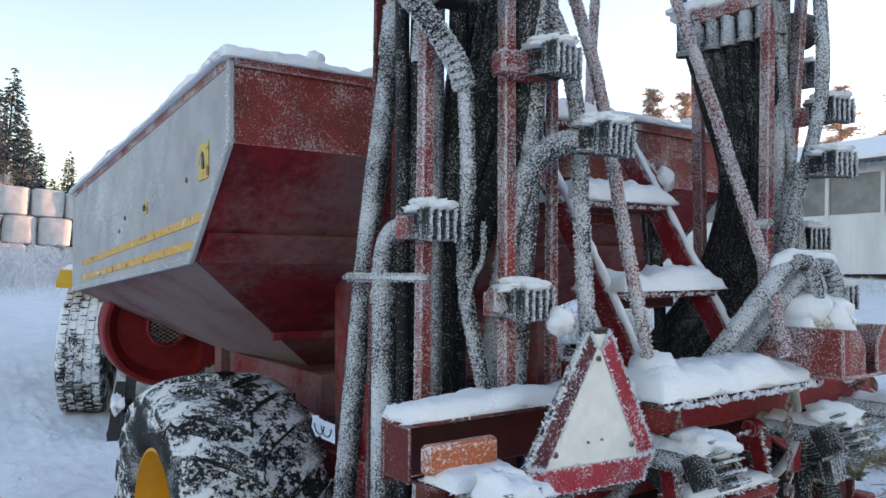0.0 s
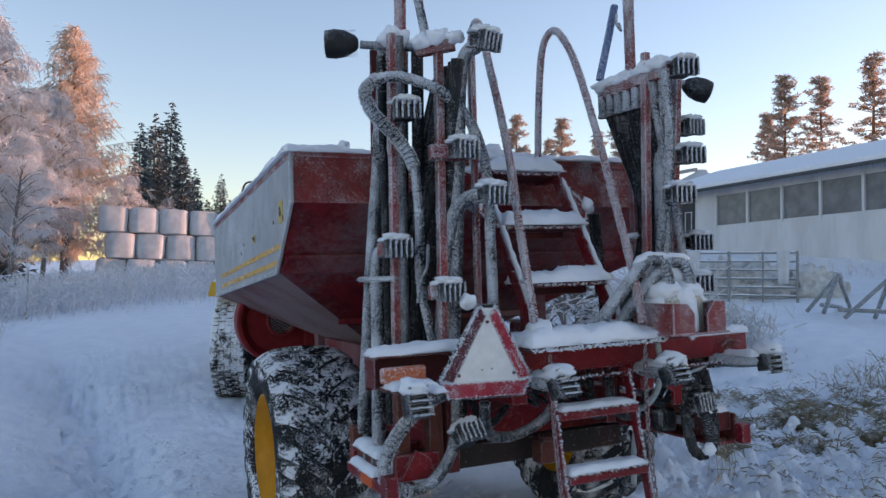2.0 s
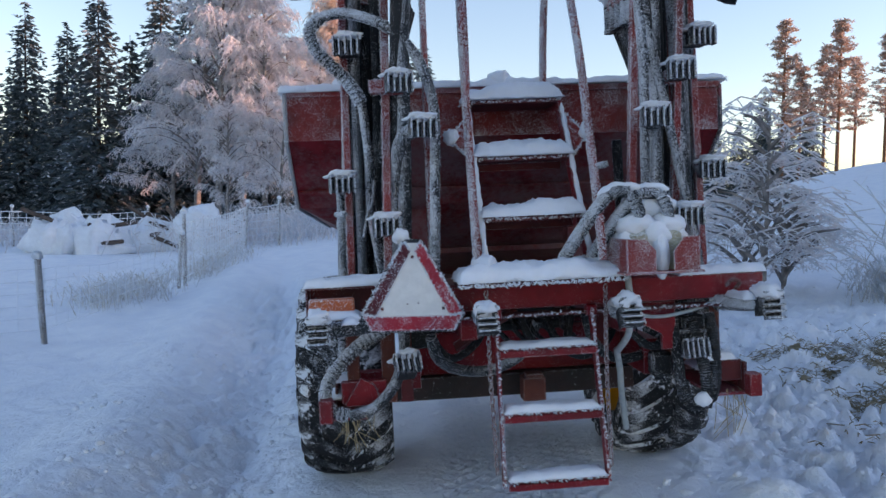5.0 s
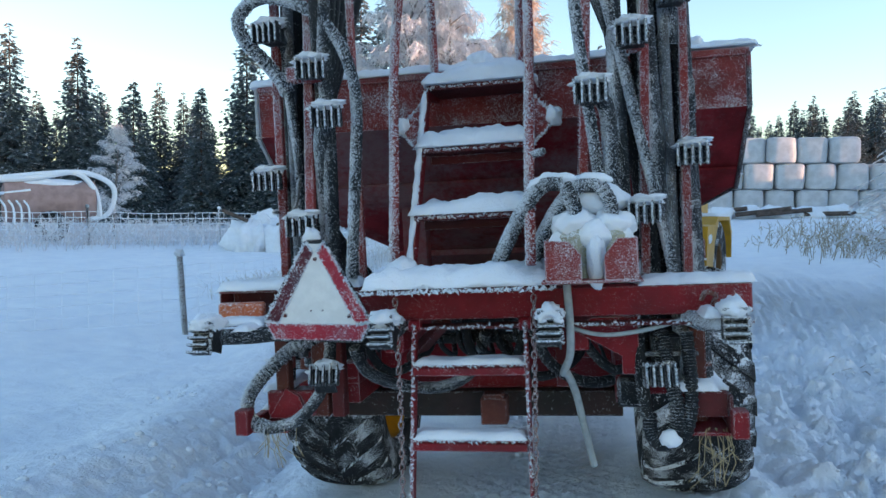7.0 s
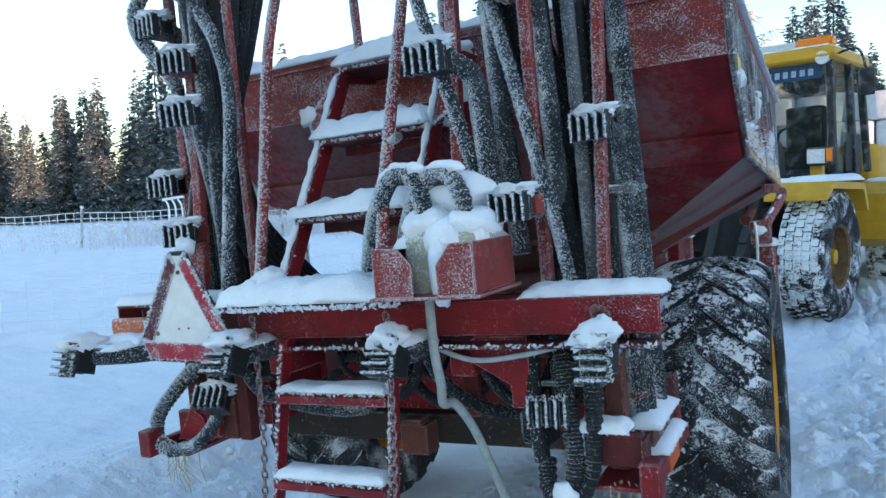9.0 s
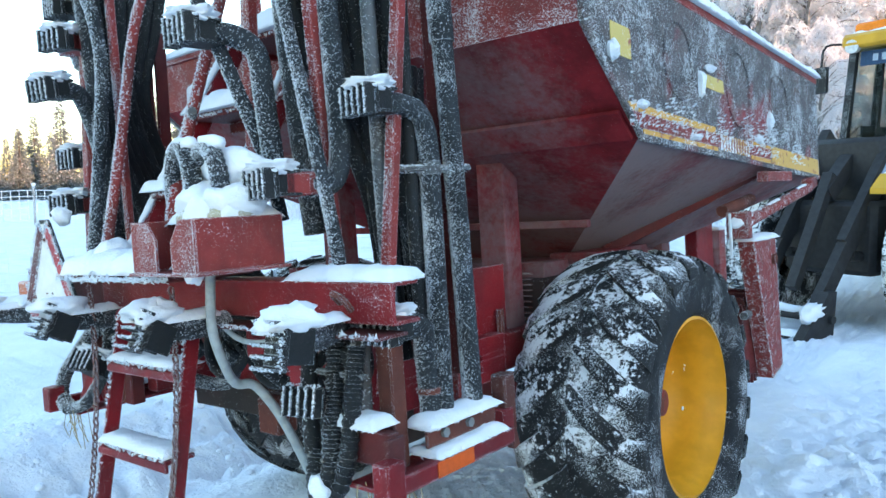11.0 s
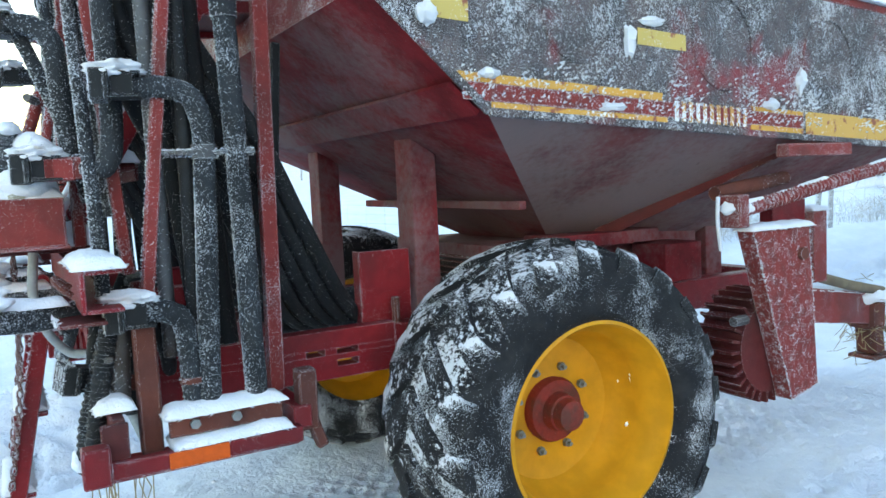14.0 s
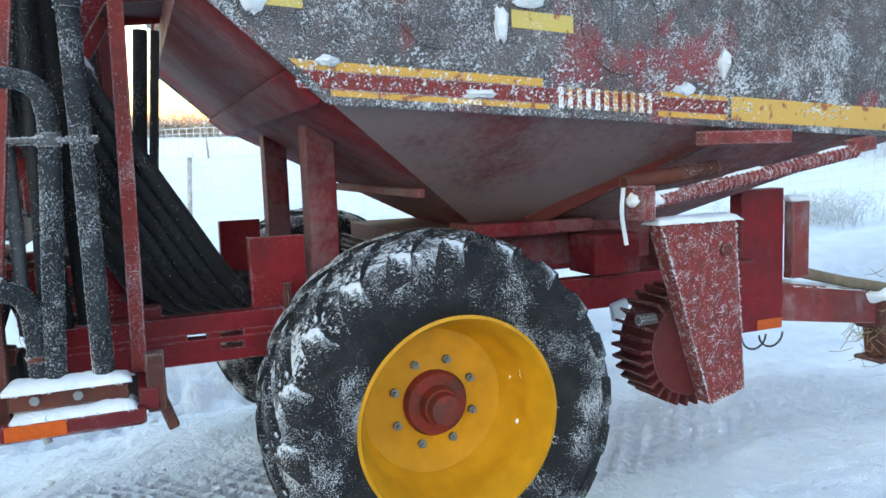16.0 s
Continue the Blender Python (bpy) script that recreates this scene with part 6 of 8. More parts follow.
def spruce(h, seed, label="tall dark spruce dusted with frost"):
    rng = random.Random(seed)
    trunk = Geo().tube([(0, 0, -0.5), (0, 0, h * 0.5), (0, 0, h)], [h * 0.012, h * 0.008, 0.01], 7)
    crown = Leaves()
    for i in range(int(64 * h)):
        z = h * (1 - (rng.random() * 0.96) ** 0.62 if rng.random() < 0.75 else rng.uniform(0.04, 0.9))
        z = min(h * 0.99, max(h * 0.04, z))
        k = 1 - z / h
        l = (h * 0.205 * k ** 0.82 + 0.12) * rng.uniform(0.5, 1.12)
        a = rng.uniform(0, 6.283)
        out = Vector((math.cos(a), math.sin(a), 0))
        side = Vector((-math.sin(a), math.cos(a), 0))
        steps = max(2, int(l / 0.42))
        for j in range(1, steps + 1):
            u = j / steps
            p = Vector((0, 0, z)) + out * l * u + Vector((0, 0, l * (0.16 * u - 0.34 * u * u)))
            fan = 0.14 + 0.24 * l * (1.15 - u)
            for s in (-1, 1):
                q = p + side * s * fan * rng.uniform(0.5, 1.1) + out * fan * rng.uniform(0.2, 0.9) + Vector((0, 0, -fan * rng.uniform(0.0, 0.7)))
                crown.blade(p - out * 0.1, q + (q - p) * 0.25, 0.055 + 0.07 * fan, rng)
            crown.blade(p - out * 0.15, p + out * rng.uniform(0.15, 0.35) + Vector((0, 0, rng.uniform(-0.25, 0.08))), 0.06, rng)
    return tree_thing("spruce", label, trunk, crown, BARK, SPRUCE)


def pine(h, seed):
    rng = random.Random(seed)
    bend = rng.uniform(-0.3, 0.3)
    trunk = Geo().tube([(0, 0, -0.5), (bend * 0.3, 0, h * 0.5), (bend, 0, h * 0.97)], [h * 0.013, h * 0.010, 0.02], 8)
    crown = Leaves()
    for i in range(64):
        z = h * (0.36 + 0.63 * (i / 64) ** 0.9)
        k = (1 - z / h)
        a = rng.uniform(0, 6.283)
        l = h * (0.035 + 0.15 * min(1, 1.7 * k)) * rng.uniform(0.55, 1.05) * (0.7 if z < h * 0.48 else 1)
        p0 = Vector((bend * z / h, 0, z))
        tip = p0 + Vector((math.cos(a) * l, math.sin(a) * l, l * rng.uniform(-0.05, 0.35)))
        trunk.tube([p0, p0.lerp(tip, 0.5) + Vector((0, 0, -0.06)), tip], [0.05, 0.03, 0.012], 4)
        for c in range(7):
            q = p0.lerp(tip, 0.34 + 0.115 * c) + Vector((rng.uniform(-0.35, 0.35), rng.uniform(-0.35, 0.35), rng.uniform(-0.05, 0.25)))
            for _ in range(18):
                d = Vector((rng.gauss(0, 1), rng.gauss(0, 1), rng.gauss(0.25, 0.5))).normalized() * rng.uniform(0.2, 0.48)
                crown.blade(q + d * 0.1, q + d, 0.045, rng)
    return tree_thing("pine", "tall pine with bare reddish trunk and open crown", trunk, crown, PINE_BARK, PINE_SUN_TONED)


def rimed(h, seed, name="birch", leaf=None, droop=0.5, label="bare birch with drooping twigs white with rime", limbs=44, twigs=20, fine=9):
    rng = random.Random(seed)
    trunk = Geo()
    crown = Leaves()
    lean = Vector((rng.uniform(-0.06, 0.06), rng.uniform(-0.06, 0.06), 1)).normalized()
    trunk.tube([Vector((0, 0, -0.4)), lean * h * 0.5, lean * h], [h * 0.014, h * 0.009, 0.012], 7)
    for i in range(limbs):
        z = h * (0.14 + 0.84 * i / limbs)
        a = rng.uniform(0, 6.283)
        l = h * 0.30 * (1 - z / h) ** 0.6 * rng.uniform(0.6, 1.1) + 0.25
        p0 = lean * z
        p1 = p0 + Vector((math.cos(a) * l * 0.55, math.sin(a) * l * 0.55, l * 0.45))
        p2 = p0 + Vector((math.cos(a) * l, math.sin(a) * l, l * (0.62 - 0.4 * droop)))
        limb = curve([p0, p1, p2], 4)
        trunk.tube(limb, [0.035 - 0.003 * k for k in range(len(limb))], 4)
        for k in range(twigs):
            u = rng.uniform(0.25, 1.0)
            q = limb[min(len(limb) - 1, int(u * (len(limb) - 1)))] + Vector((rng.uniform(-0.1, 0.1), rng.uniform(-0.1, 0.1), rng.uniform(-0.1, 0.1)))
            b = a + rng.uniform(-1.3, 1.3)
            t = rng.uniform(0.35, 0.8)
            e = [q, q + Vector((math.cos(b) * t * 0.5, math.sin(b) * t * 0.5, 0.12 * t)), q + Vector((math.cos(b) * t * 0.85, math.sin(b) * t * 0.85, -droop * t * 0.6))]
            crown.twig(e, 0.014, rng)
            for _ in range(fine):
                o = e[1].lerp(e[2], rng.random())
                d = Vector((rng.uniform(-0.4, 0.4), rng.uniform(-0.4, 0.4), rng.uniform(-0.9, 0.35) * droop - 0.05)) * rng.uniform(0.3, 0.7)
                crown.twig([o, o + d * 0.6, o + d + Vector((0, 0, -0.1 * droop))], 0.010, rng)
    return tree_thing(name, label, trunk, crown, BIRCH_BARK, leaf or RIME)


def larch(h, seed):
    rng = random.Random(seed)
    trunk = Geo().tube([(0, 0, -0.4), (0.03, 0, h * 0.5), (0.1, 0, h)], [h * 0.016, h * 0.010, 0.012], 8)
    crown = Leaves()
    for i in range(290):
        z = h * (0.10 + 0.89 * i / 290)
        a = rng.uniform(0, 6.283)
        l = h * 0.33 * (1 - z / h) ** 0.80 * rng.uniform(0.6, 1.15) + 0.15
        out = Vector((math.cos(a), math.sin(a), 0))
        limb = [Vector((0.05 * z / h, 0, z)), Vector((0, 0, z)) + out * l * 0.5 + Vector((0, 0, -0.04 * l)), Vector((0, 0, z)) + out * l + Vector((0, 0, 0.12 * l))]
        trunk.tube(limb, [0.022, 0.014, 0.006], 4)
        path = curve(limb, 4)
        for _ in range(int(16 + l * 26)):
            o = path[rng.randrange(1, len(path))] + Vector((rng.uniform(-0.06, 0.06), rng.uniform(-0.06, 0.06), 0))
            d = out * rng.uniform(-0.1, 0.5) + Vector((rng.uniform(-0.5, 0.5), rng.uniform(-0.5, 0.5), rng.uniform(-0.7, 0.25)))
            crown.twig([o, o + d * 0.40, o + d * 0.7 + Vector((0, 0, -0.08))], 0.017, rng)
    return tree_thing("larch", "slender larch with fine brown twigs lightly frosted", trunk, crown, BIRCH_BARK, LARCH)


def polar(bearing, dist, ox=-1.2, oy=-2.6):
    b = radians(bearing - (1.8 if bearing > 20 else 0.0))
    return ox + dist * math.sin(b), oy + dist * math.cos(b)


def stand(ob, x, y, turn=0.0, size=1.0, sink=0.05):
    m = pose(x, y, ground_at(x, y) - sink, 0, 0, turn) @ Matrix.Scale(size, 4)
    ob.matrix_basis = m
    return ob


def plant(master, used, x, y, turn, size):
    if master in used:
        ob = copy_thing(master, Matrix())
        return stand(ob, x, y, turn, size)
    used.add(master)
    return stand(master, x, y, turn, size)


def woods():
    rng = random.Random(21)
    spruces = [spruce(13.0, 1), spruce(14.5, 2), spruce(11.5, 3), spruce(13.5, 4)]
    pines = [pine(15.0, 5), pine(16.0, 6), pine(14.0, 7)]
    birches = [rimed(9.0, 8), rimed(8.0, 9), rimed(7.0, 10)]
    used = set()
    # belt on the left, beyond the field
    for k in range(22, 96):
        b = -90 + k * 0.73 + rng.uniform(-0.4, 0.4)
        d = rng.uniform(56, 62) + 5 * (k % 3)
        x, y = polar(b, d)
        far_left = 0.72 if b > -50 else 0.28 + 0.44 * (b + 74) / 24
        plant(rng.choice(spruces), used, x, y, rng.uniform(0, 360), far_left * rng.uniform(0.80, 1.12))
    for b, d, k in ((-33.5, 52, 0.9), (-37, 55, 1.0), (-41, 54, 0.95), (-46, 56, 1.02), (-29, 50, 0.86), (-52, 60, 0.9)):
        x, y = polar(b, d, 0.4, -2.3)
        plant(rng.choice(spruces), used, x, y, rng.uniform(0, 360), k * 0.9)
    # close spruces on the left of the birches and behind the bales
    for b, d, k in ((-13.5, 44, 0.95), (-15.5, 46, 1.0), (-17.5, 45, 0.92), (-19.5, 43, 0.98), (-21.5, 48, 0.9), (-24, 50, 0.9), (-12, 50, 0.9), (-10, 47, 1.08), (-8, 46, 0.95), (1.2, 48, 0.62), (2.2, 50, 0.74), (3.3, 54, 0.80), (4.2, 52, 0.70), (22, 66, 0.6), (23.5, 70, 0.62), (25, 70, 0.6), (26.5, 72, 0.62), (28, 70, 0.6), (29.5, 72, 0.62), (31, 72, 0.6), (32.5, 74, 0.6)):
        x, y = polar(b, d)
        plant(rng.choice(spruces), used, x, y, rng.uniform(0, 360), k)
    for k in range(34):
        b = 3.0 + 0.56 * k + rng.uniform(-0.3, 0.3)
        x, y = polar(b, rng.uniform(60, 68))
        plant(rng.choice(spruces), used, x, y, rng.uniform(0, 360), rng.uniform(0.42, 0.62))
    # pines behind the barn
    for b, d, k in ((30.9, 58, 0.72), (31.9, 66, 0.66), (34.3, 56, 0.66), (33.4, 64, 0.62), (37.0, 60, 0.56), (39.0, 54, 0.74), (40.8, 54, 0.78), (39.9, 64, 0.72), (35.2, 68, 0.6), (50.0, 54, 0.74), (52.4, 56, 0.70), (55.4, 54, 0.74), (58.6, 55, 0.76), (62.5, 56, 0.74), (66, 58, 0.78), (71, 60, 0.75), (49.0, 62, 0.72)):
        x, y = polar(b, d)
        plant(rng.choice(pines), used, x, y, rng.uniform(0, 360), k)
    # rimed birches and the larch
    for b, d, k in ((-13.0, 36, 1.3), (-11.4, 34, 1.4), (-9.6, 36, 1.46), (-8.0, 34, 1.25), (-6.4, 36, 1.2), (-4.8, 38, 0.95), (-14.6, 38, 1.1), (0.2, 38, 0.6), (-10.6, 31, 0.72), (-7.0, 31, 0.66), (3.4, 48, 0.5), (-32.2, 30.5, 0.48)):
        x, y = polar(b, d)
        plant(rng.choice(birches), used, x, y, rng.uniform(0, 360), k)
    stand(larch(12.6, 3), -3.63, 38.3)
    # leafless shrubs between the machine and the gates
    label = "bare bushy shrub, every twig white with rime"
    for h, seed, b, d in ((2.7, 41, 32.2, 11.6), (2.1, 42, 30.6, 12.4), (1.5, 43, 33.4, 12.0)):
        x, y = polar(b, d)
        stand(rimed(h, seed, "shrub", RIME, 0.15, label, 24, 6, 5), x, y)


woods()


# ---- low frosted brush and dry grass ----
def brush(name, label, spots, height, count, w, mat, spread=0.6, seed=0):
    rng = random.Random(seed)
    leaves = Leaves()
    for x, y in spots:
        for _ in range(count):
            a, b = x + rng.gauss(0, spread), y + rng.gauss(0, spread)
            z = surface_at(a, b) - 0.03
            h = height * rng.uniform(0.45, 1.15)
            p = Vector((a, b, z))
            q = p + Vector((rng.gauss(0, 0.16) * h, rng.gauss(0, 0.16) * h, h * 0.6))
            e = q + Vector((rng.gauss(0, 0.25) * h, rng.gauss(0, 0.25) * h, h * 0.35))
            leaves.twig([p, q, e], w, rng)
            for _ in range(5):
                o = p.lerp(q, rng.uniform(0.4, 1.0)) if rng.random() < 0.5 else q.lerp(e, rng.random())
                d = Vector((rng.uniform(-1, 1), rng.uniform(-1, 1), rng.uniform(0, 0.9))) * 0.22 * h
                leaves.twig([o, o + d], w * 0.8, rng)
    return tagged(part(name, leaves.geo(), mat, None, "", False), label, "bush", "", "stuff")


BUSH = needle_material("rimed_bush", (0.50, 0.47, 0.42), (0.82, 0.84, 0.86), 0.6)
DRY = needle_material("dry_grass", (0.24, 0.19, 0.12), (0.42, 0.36, 0.26), 0.5)
brush("frosted_bush", "frosted bush of dry grass and bare twigs standing in the snow", [(6.5, 6.9), (6.9, 6.6), (7.2, 6.4)], 0.85, 120, 0.011, BUSH, 0.28, 1)
brush("frosted_bush", "frosted bush of dry grass and bare twigs standing in the snow", [(6.75, 6.7)], 1.5, 45, 0.012, BUSH, 0.22, 12)
brush("frosted_bush", "frosted bush of dry grass and bare twigs standing in the snow", [(6.2, 7.1)], 0.55, 80, 0.010, BUSH, 0.25, 13)
brush("frosted_scrub", "frosted scrub along the far fence", [polar(b, d, 0.4, -2.3) for b, d in ((-26, 27), (-29, 27), (-31, 26.5), (-34, 27), (-37, 26), (-40, 26), (-44, 26), (-48, 25), (-24, 28))], 0.8, 130, 0.012, RIME, 1.1, 3)
brush("frosted_scrub", "frosted scrub below the birches", [polar(b, d) for b, d in ((-12, 22), (-9, 22), (-6, 22), (-3.5, 22), (-1.5, 24), (1, 23), (2.5, 26), (4.5, 26), (6.5, 26))], 1.0, 170, 0.012, RIME, 1.0, 4)
brush("frosted_scrub", "frosted scrub beside the barn", [polar(b, d) for b, d in ((50, 27), (54, 26), (59, 25), (62, 24))], 0.35, 90, 0.008, RIME, 0.9, 5)
brush("dry_grass", "dry grass standing out of the snow", [polar(b, d) for b, d in ((57, 9.0), (60, 8.5), (62, 7.6), (54, 10.5))], 0.40, 70, 0.005, DRY, 0.35, 6)
brush("frosted_scrub", "frosted grass under the wire fence", [(-4.15, 11.6), (-4.2, 12.6), (-4.25, 14.0), (-4.3, 15.5), (-4.5, 8.6), (-4.7, 8.2), (-4.3, 9.2)], 0.40, 120, 0.006, BUSH, 0.28, 18)
brush("dry_grass", "tall dry grass and scrub at the far edge of the field", [polar(b, d, 2.9, 0.6) for b in range(-98, -76, 1) for d in (58, 63)], 1.5, 60, 0.03, DRY, 1.2, 23)


def far_wood():
    """Low wood along the skyline beyond the field; its sunlit tan is in the colour."""
    rng = random.Random(52)
    leaves = Leaves()
    for _ in range(420):
        x, y = polar(rng.uniform(-116, -70), rng.uniform(300, 380), 2.9, 0.6)
        h = rng.uniform(3.0, 5.2)
        z = ground_at(x, y) - 0.3
        for _ in range(26):
            u = rng.random() ** 1.4
            r = h * 0.30 * (1 - u) + 0.2
            p = Vector((x + rng.gauss(0, r), y + rng.gauss(0, r), z + h * u))
            leaves.blade(p, p + Vector((rng.gauss(0, 0.5), rng.gauss(0, 0.5), rng.uniform(0.3, 1.1))), 0.30, rng)
    tagged(part("far_wood", leaves.geo(), PINE_SUN_TONED, None, "", False), "low sunlit wood along the skyline", "wood", "", "stuff")


far_wood()
brush("dry_grass", "dry frosted tufts on the bank", [polar(b, d) for b, d in ((24, 17), (20, 19), (27, 18), (22, 22))], 0.5, 90, 0.008, DRY, 0.7, 8)


def straw_patches():
    """Loose hay trodden into the snow beside the machine."""
    rng = random.Random(31)
    blades = Leaves()
    for cx, cy, n, s in ((2.9, 1.9, 900, 0.30), (3.7, 2.7, 2600, 0.46), (4.6, 3.5, 2800, 0.6), (4.2, 1.6, 1900, 0.46), (5.4, 2.6, 2400, 0.6), (3.3, 3.4, 1600, 0.45), (6.4, 3.6, 2000, 0.7), (2.3, 1.1, 160, 0.35), (2.7, 0.6, 260, 0.3), (3.4, 0.9, 350, 0.4)):
        for _ in range(int(1.7 * n)):
            x, y = cx + rng.gauss(0, s), cy + rng.gauss(0, s * 0.7)
            if noise.noise(Vector((x * 2.6, y * 2.6, 4))) < 0.06:
                continue
            z = surface_at(x, y) + 0.004 + abs(rng.gauss(0, 0.02))
            a, l = rng.uniform(0, 6.283), rng.uniform(0.04, 0.13)
            rise = rng.uniform(0.4, 1.2) if rng.random() < 0.12 else rng.uniform(-0.2, 0.3)
            p = Vector((x, y, z))
            d = Vector((math.cos(a), math.sin(a), rise)) * l
            blades.twig([p, p + d * 0.5 + Vector((0, 0, 0.012)), p + d + Vector((rng.uniform(-0.03, 0.03), rng.uniform(-0.03, 0.03), -0.01))], 0.004, rng)
    gm = Geo()
    for k in range(70):
        x, y = rng.uniform(2.5, 5.8), rng.uniform(0.9, 4.0)
        if noise.noise(Vector((x * 3.2, y * 3.2, 4))) > 0.16:
            gm.lump((x, y, surface_at(x, y) + 0.01), rng.uniform(0.05, 0.13), rng.uniform(0.04, 0.10), rng.uniform(0.02, 0.05), 0, x * 5, 1.3, 9)
    tagged(part("hay_clod", gm, HAY, None, "", False), "matted clods of old hay and soil in the snow", "hay", "", "stuff")
    tagged(part("loose_hay", blades.geo(), HAY, None, "", False), "loose hay trodden into the snow", "hay", "", "stuff")


HAY = needle_material("old_hay", (0.13, 0.11, 0.065), (0.42, 0.35, 0.24), 0.35)
straw_patches()


# ---- barn and silo ----
def barn():
    base = ground_at(22.4, 20) - 0.6
    eave, back = 6.12, 9.0
    x0, ya, yb = 22.4, 26.2, -14.0
    ob = thing("barn", pose(0, 0, 0), "long pale barn with a strip of windows under a snowy roof", "barn")
    # the long wall with openings cut for windows and door
    wins = [(22.4 - 1.75 * k, 22.4 - 1.75 * k - 1.62) for k in range(14)]
    zt, zb = eave - 0.32, eave - 1.62
    g = Geo()
    g.box((x0 + 0.1, (ya + yb) / 2, (base + zb) / 2), (0.2, ya - yb, zb - base), (0, 0, 0), 0, 0.0)
    g.box((x0 + 0.1, (ya + yb) / 2, (zt + eave) / 2), (0.2, ya - yb, eave - zt), (0, 0, 0), 0, 0.0)
    edges = [ya] + [v for w in wins for v in w] + [yb]
    for a, b in zip(edges[::2], edges[1::2]):
        if a - b > 0.02:
            g.box((x0 + 0.1, (a + b) / 2, (zt + zb) / 2), (0.2, a - b, zt - zb), (0, 0, 0), 0, 0.0)
    y = ya
    part("wall", g, BARN_WALL, ob, "pale corrugated metal wall", False)
    part("gable_wall", Geo().prism([(x0 + 0.2, base), (x0 + back, base), (x0 + back, eave), (x0 + back / 2, eave + 1.5), (x0 + 0.2, eave)], 'y', ya - 0.2, ya), BARN_WALL, ob, "", False)
    part("back_wall", Geo().box((x0 + back, (ya + yb) / 2, (base + eave) / 2), (0.2, ya - yb, eave - base)), BARN_WALL, ob, "", False)
    gr = Geo().sheet((x0 - 0.7, yb, eave - 0.12), (x0 - 0.7, ya + 0.7, eave - 0.12), (x0 + back / 2, ya + 0.7, eave + 1.55), (x0 + back / 2, yb, eave + 1.55), -0.10)
    gr.sheet((x0 + back / 2, yb, eave + 1.55), (x0 + back / 2, ya + 0.7, eave + 1.55), (x0 + back + 0.7, ya + 0.7, eave - 0.12), (x0 + back + 0.7, yb, eave - 0.12), -0.10)
    roof = part("roof", gr, ROOF, ob, "dark corrugated roof edge", False)
    gs = Geo().sheet((x0 - 0.66, yb, eave - 0.01), (x0 - 0.66, ya + 0.66, eave - 0.01), (x0 + back / 2, ya + 0.66, eave + 1.66), (x0 + back / 2, yb, eave + 1.66), -0.16)
    gs.sheet((x0 + back / 2, yb, eave + 1.66), (x0 + back / 2, ya + 0.66, eave + 1.66), (x0 + back + 0.66, ya + 0.66, eave), (x0 + back + 0.66, yb, eave), -0.16)
    part("snow_cover", gs, SNOW, roof, "smooth snow on the roof", False)
    gc = Geo()
    for k in range(95):
        yy = ya + 0.6 - 0.2 * k
        gc.tube([(x0 - 0.74, yy, eave - 0.13), (x0 - 0.5, yy, eave - 0.05)], 0.045, 6)
    tagged(part("roof_corrugation", gc, ROOF, roof), kind="stuff")
    for a, b in wins:
        gw = Geo().box((x0 + 0.08, (a + b) / 2, (zt + zb) / 2), (0.012, a - b, zt - zb), (0, 0, 0), 0, 0.0)
        w = part("window", gw, BARN_GLASS, ob, "dull grey pane", False)
        gf = Geo().box((x0 + 0.0, a + 0.03, (zt + zb) / 2 - 0.03), (0.06, 0.07, zt - zb + 0.18))
        gf.box((x0 + 0.02, (a + b) / 2, zb - 0.02), (0.06, a - b, 0.05))
        part("window_frame", gf, WHITE_TRIM, w, "", False)
    ins = Geo().box((x0 + 2.2, (ya + yb) / 2, (zt + zb) / 2), (0.1, ya - yb - 1, 3.0), (0, 0, 0), 0, 0.0)
    part("inner_partition", ins, BARN_WALL, ob, "", False)
    gd = Geo().box((x0 - 0.03, 24.4, base + 1.75), (0.06, 1.35, 2.6))
    door = part("door", gd, BARN_DOOR, ob, "dark double door with pale trim", False)
    for y in (24.72, 24.08):
        for dy in (-0.2, 0.2):
            part("door_trim", Geo().box((x0 - 0.07, y + dy, base + 1.95), (0.02, 0.035, 1.4)), WHITE_TRIM, door, "", False)
        part("door_trim", Geo().box((x0 - 0.07, y, base + 2.63), (0.02, 0.4, 0.035)), WHITE_TRIM, door, "", False)
    s = thing("silo", pose(32.6, 34.2, -0.9), "round grey metal feed silo with a curved filler pipe", "silo")
    z1 = 10.4
    gs = Geo().tube([(0, 0, 2), (0, 0, z1 - 1.0)], 1.9, 28)
    part("drum", gs, SILO, s)
    part("cone", Geo().tube([(0, 0, z1 - 1.0), (0, 0, z1 - 0.15), (0, 0, z1)], [2.0, 0.4, 0.35], 28), SILO_TOP, s)
    part("filler_pipe", Geo().tube([(-2.05, 0, 4), (-2.05, 0, z1 - 0.7), (-1.9, 0, z1 - 0.35), (-0.4, 0, z1 + 0.02)], 0.12, 8, 0, 5), SILO, s)


def corrugated(name, base):
    m = Nodes(name, 0.6)
    n = m.noise(1.2, 4.0, 0.6, (1, 1, 0.25))
    colour = m.mix(m.ramp(n, 0.35, 0.7), base, tuple(0.82 * v for v in base))
    m.colour(colour)
    w = m.t.nodes.new("ShaderNodeTexWave")
    w.bands_direction = 'Y'
    w.inputs["Scale"].default_value = 1.6
    m.t.links.new(m.co, w.inputs["Vector"])
    m.bump(w.outputs["Fac"], 0.5, 0.02)
    return m.mat


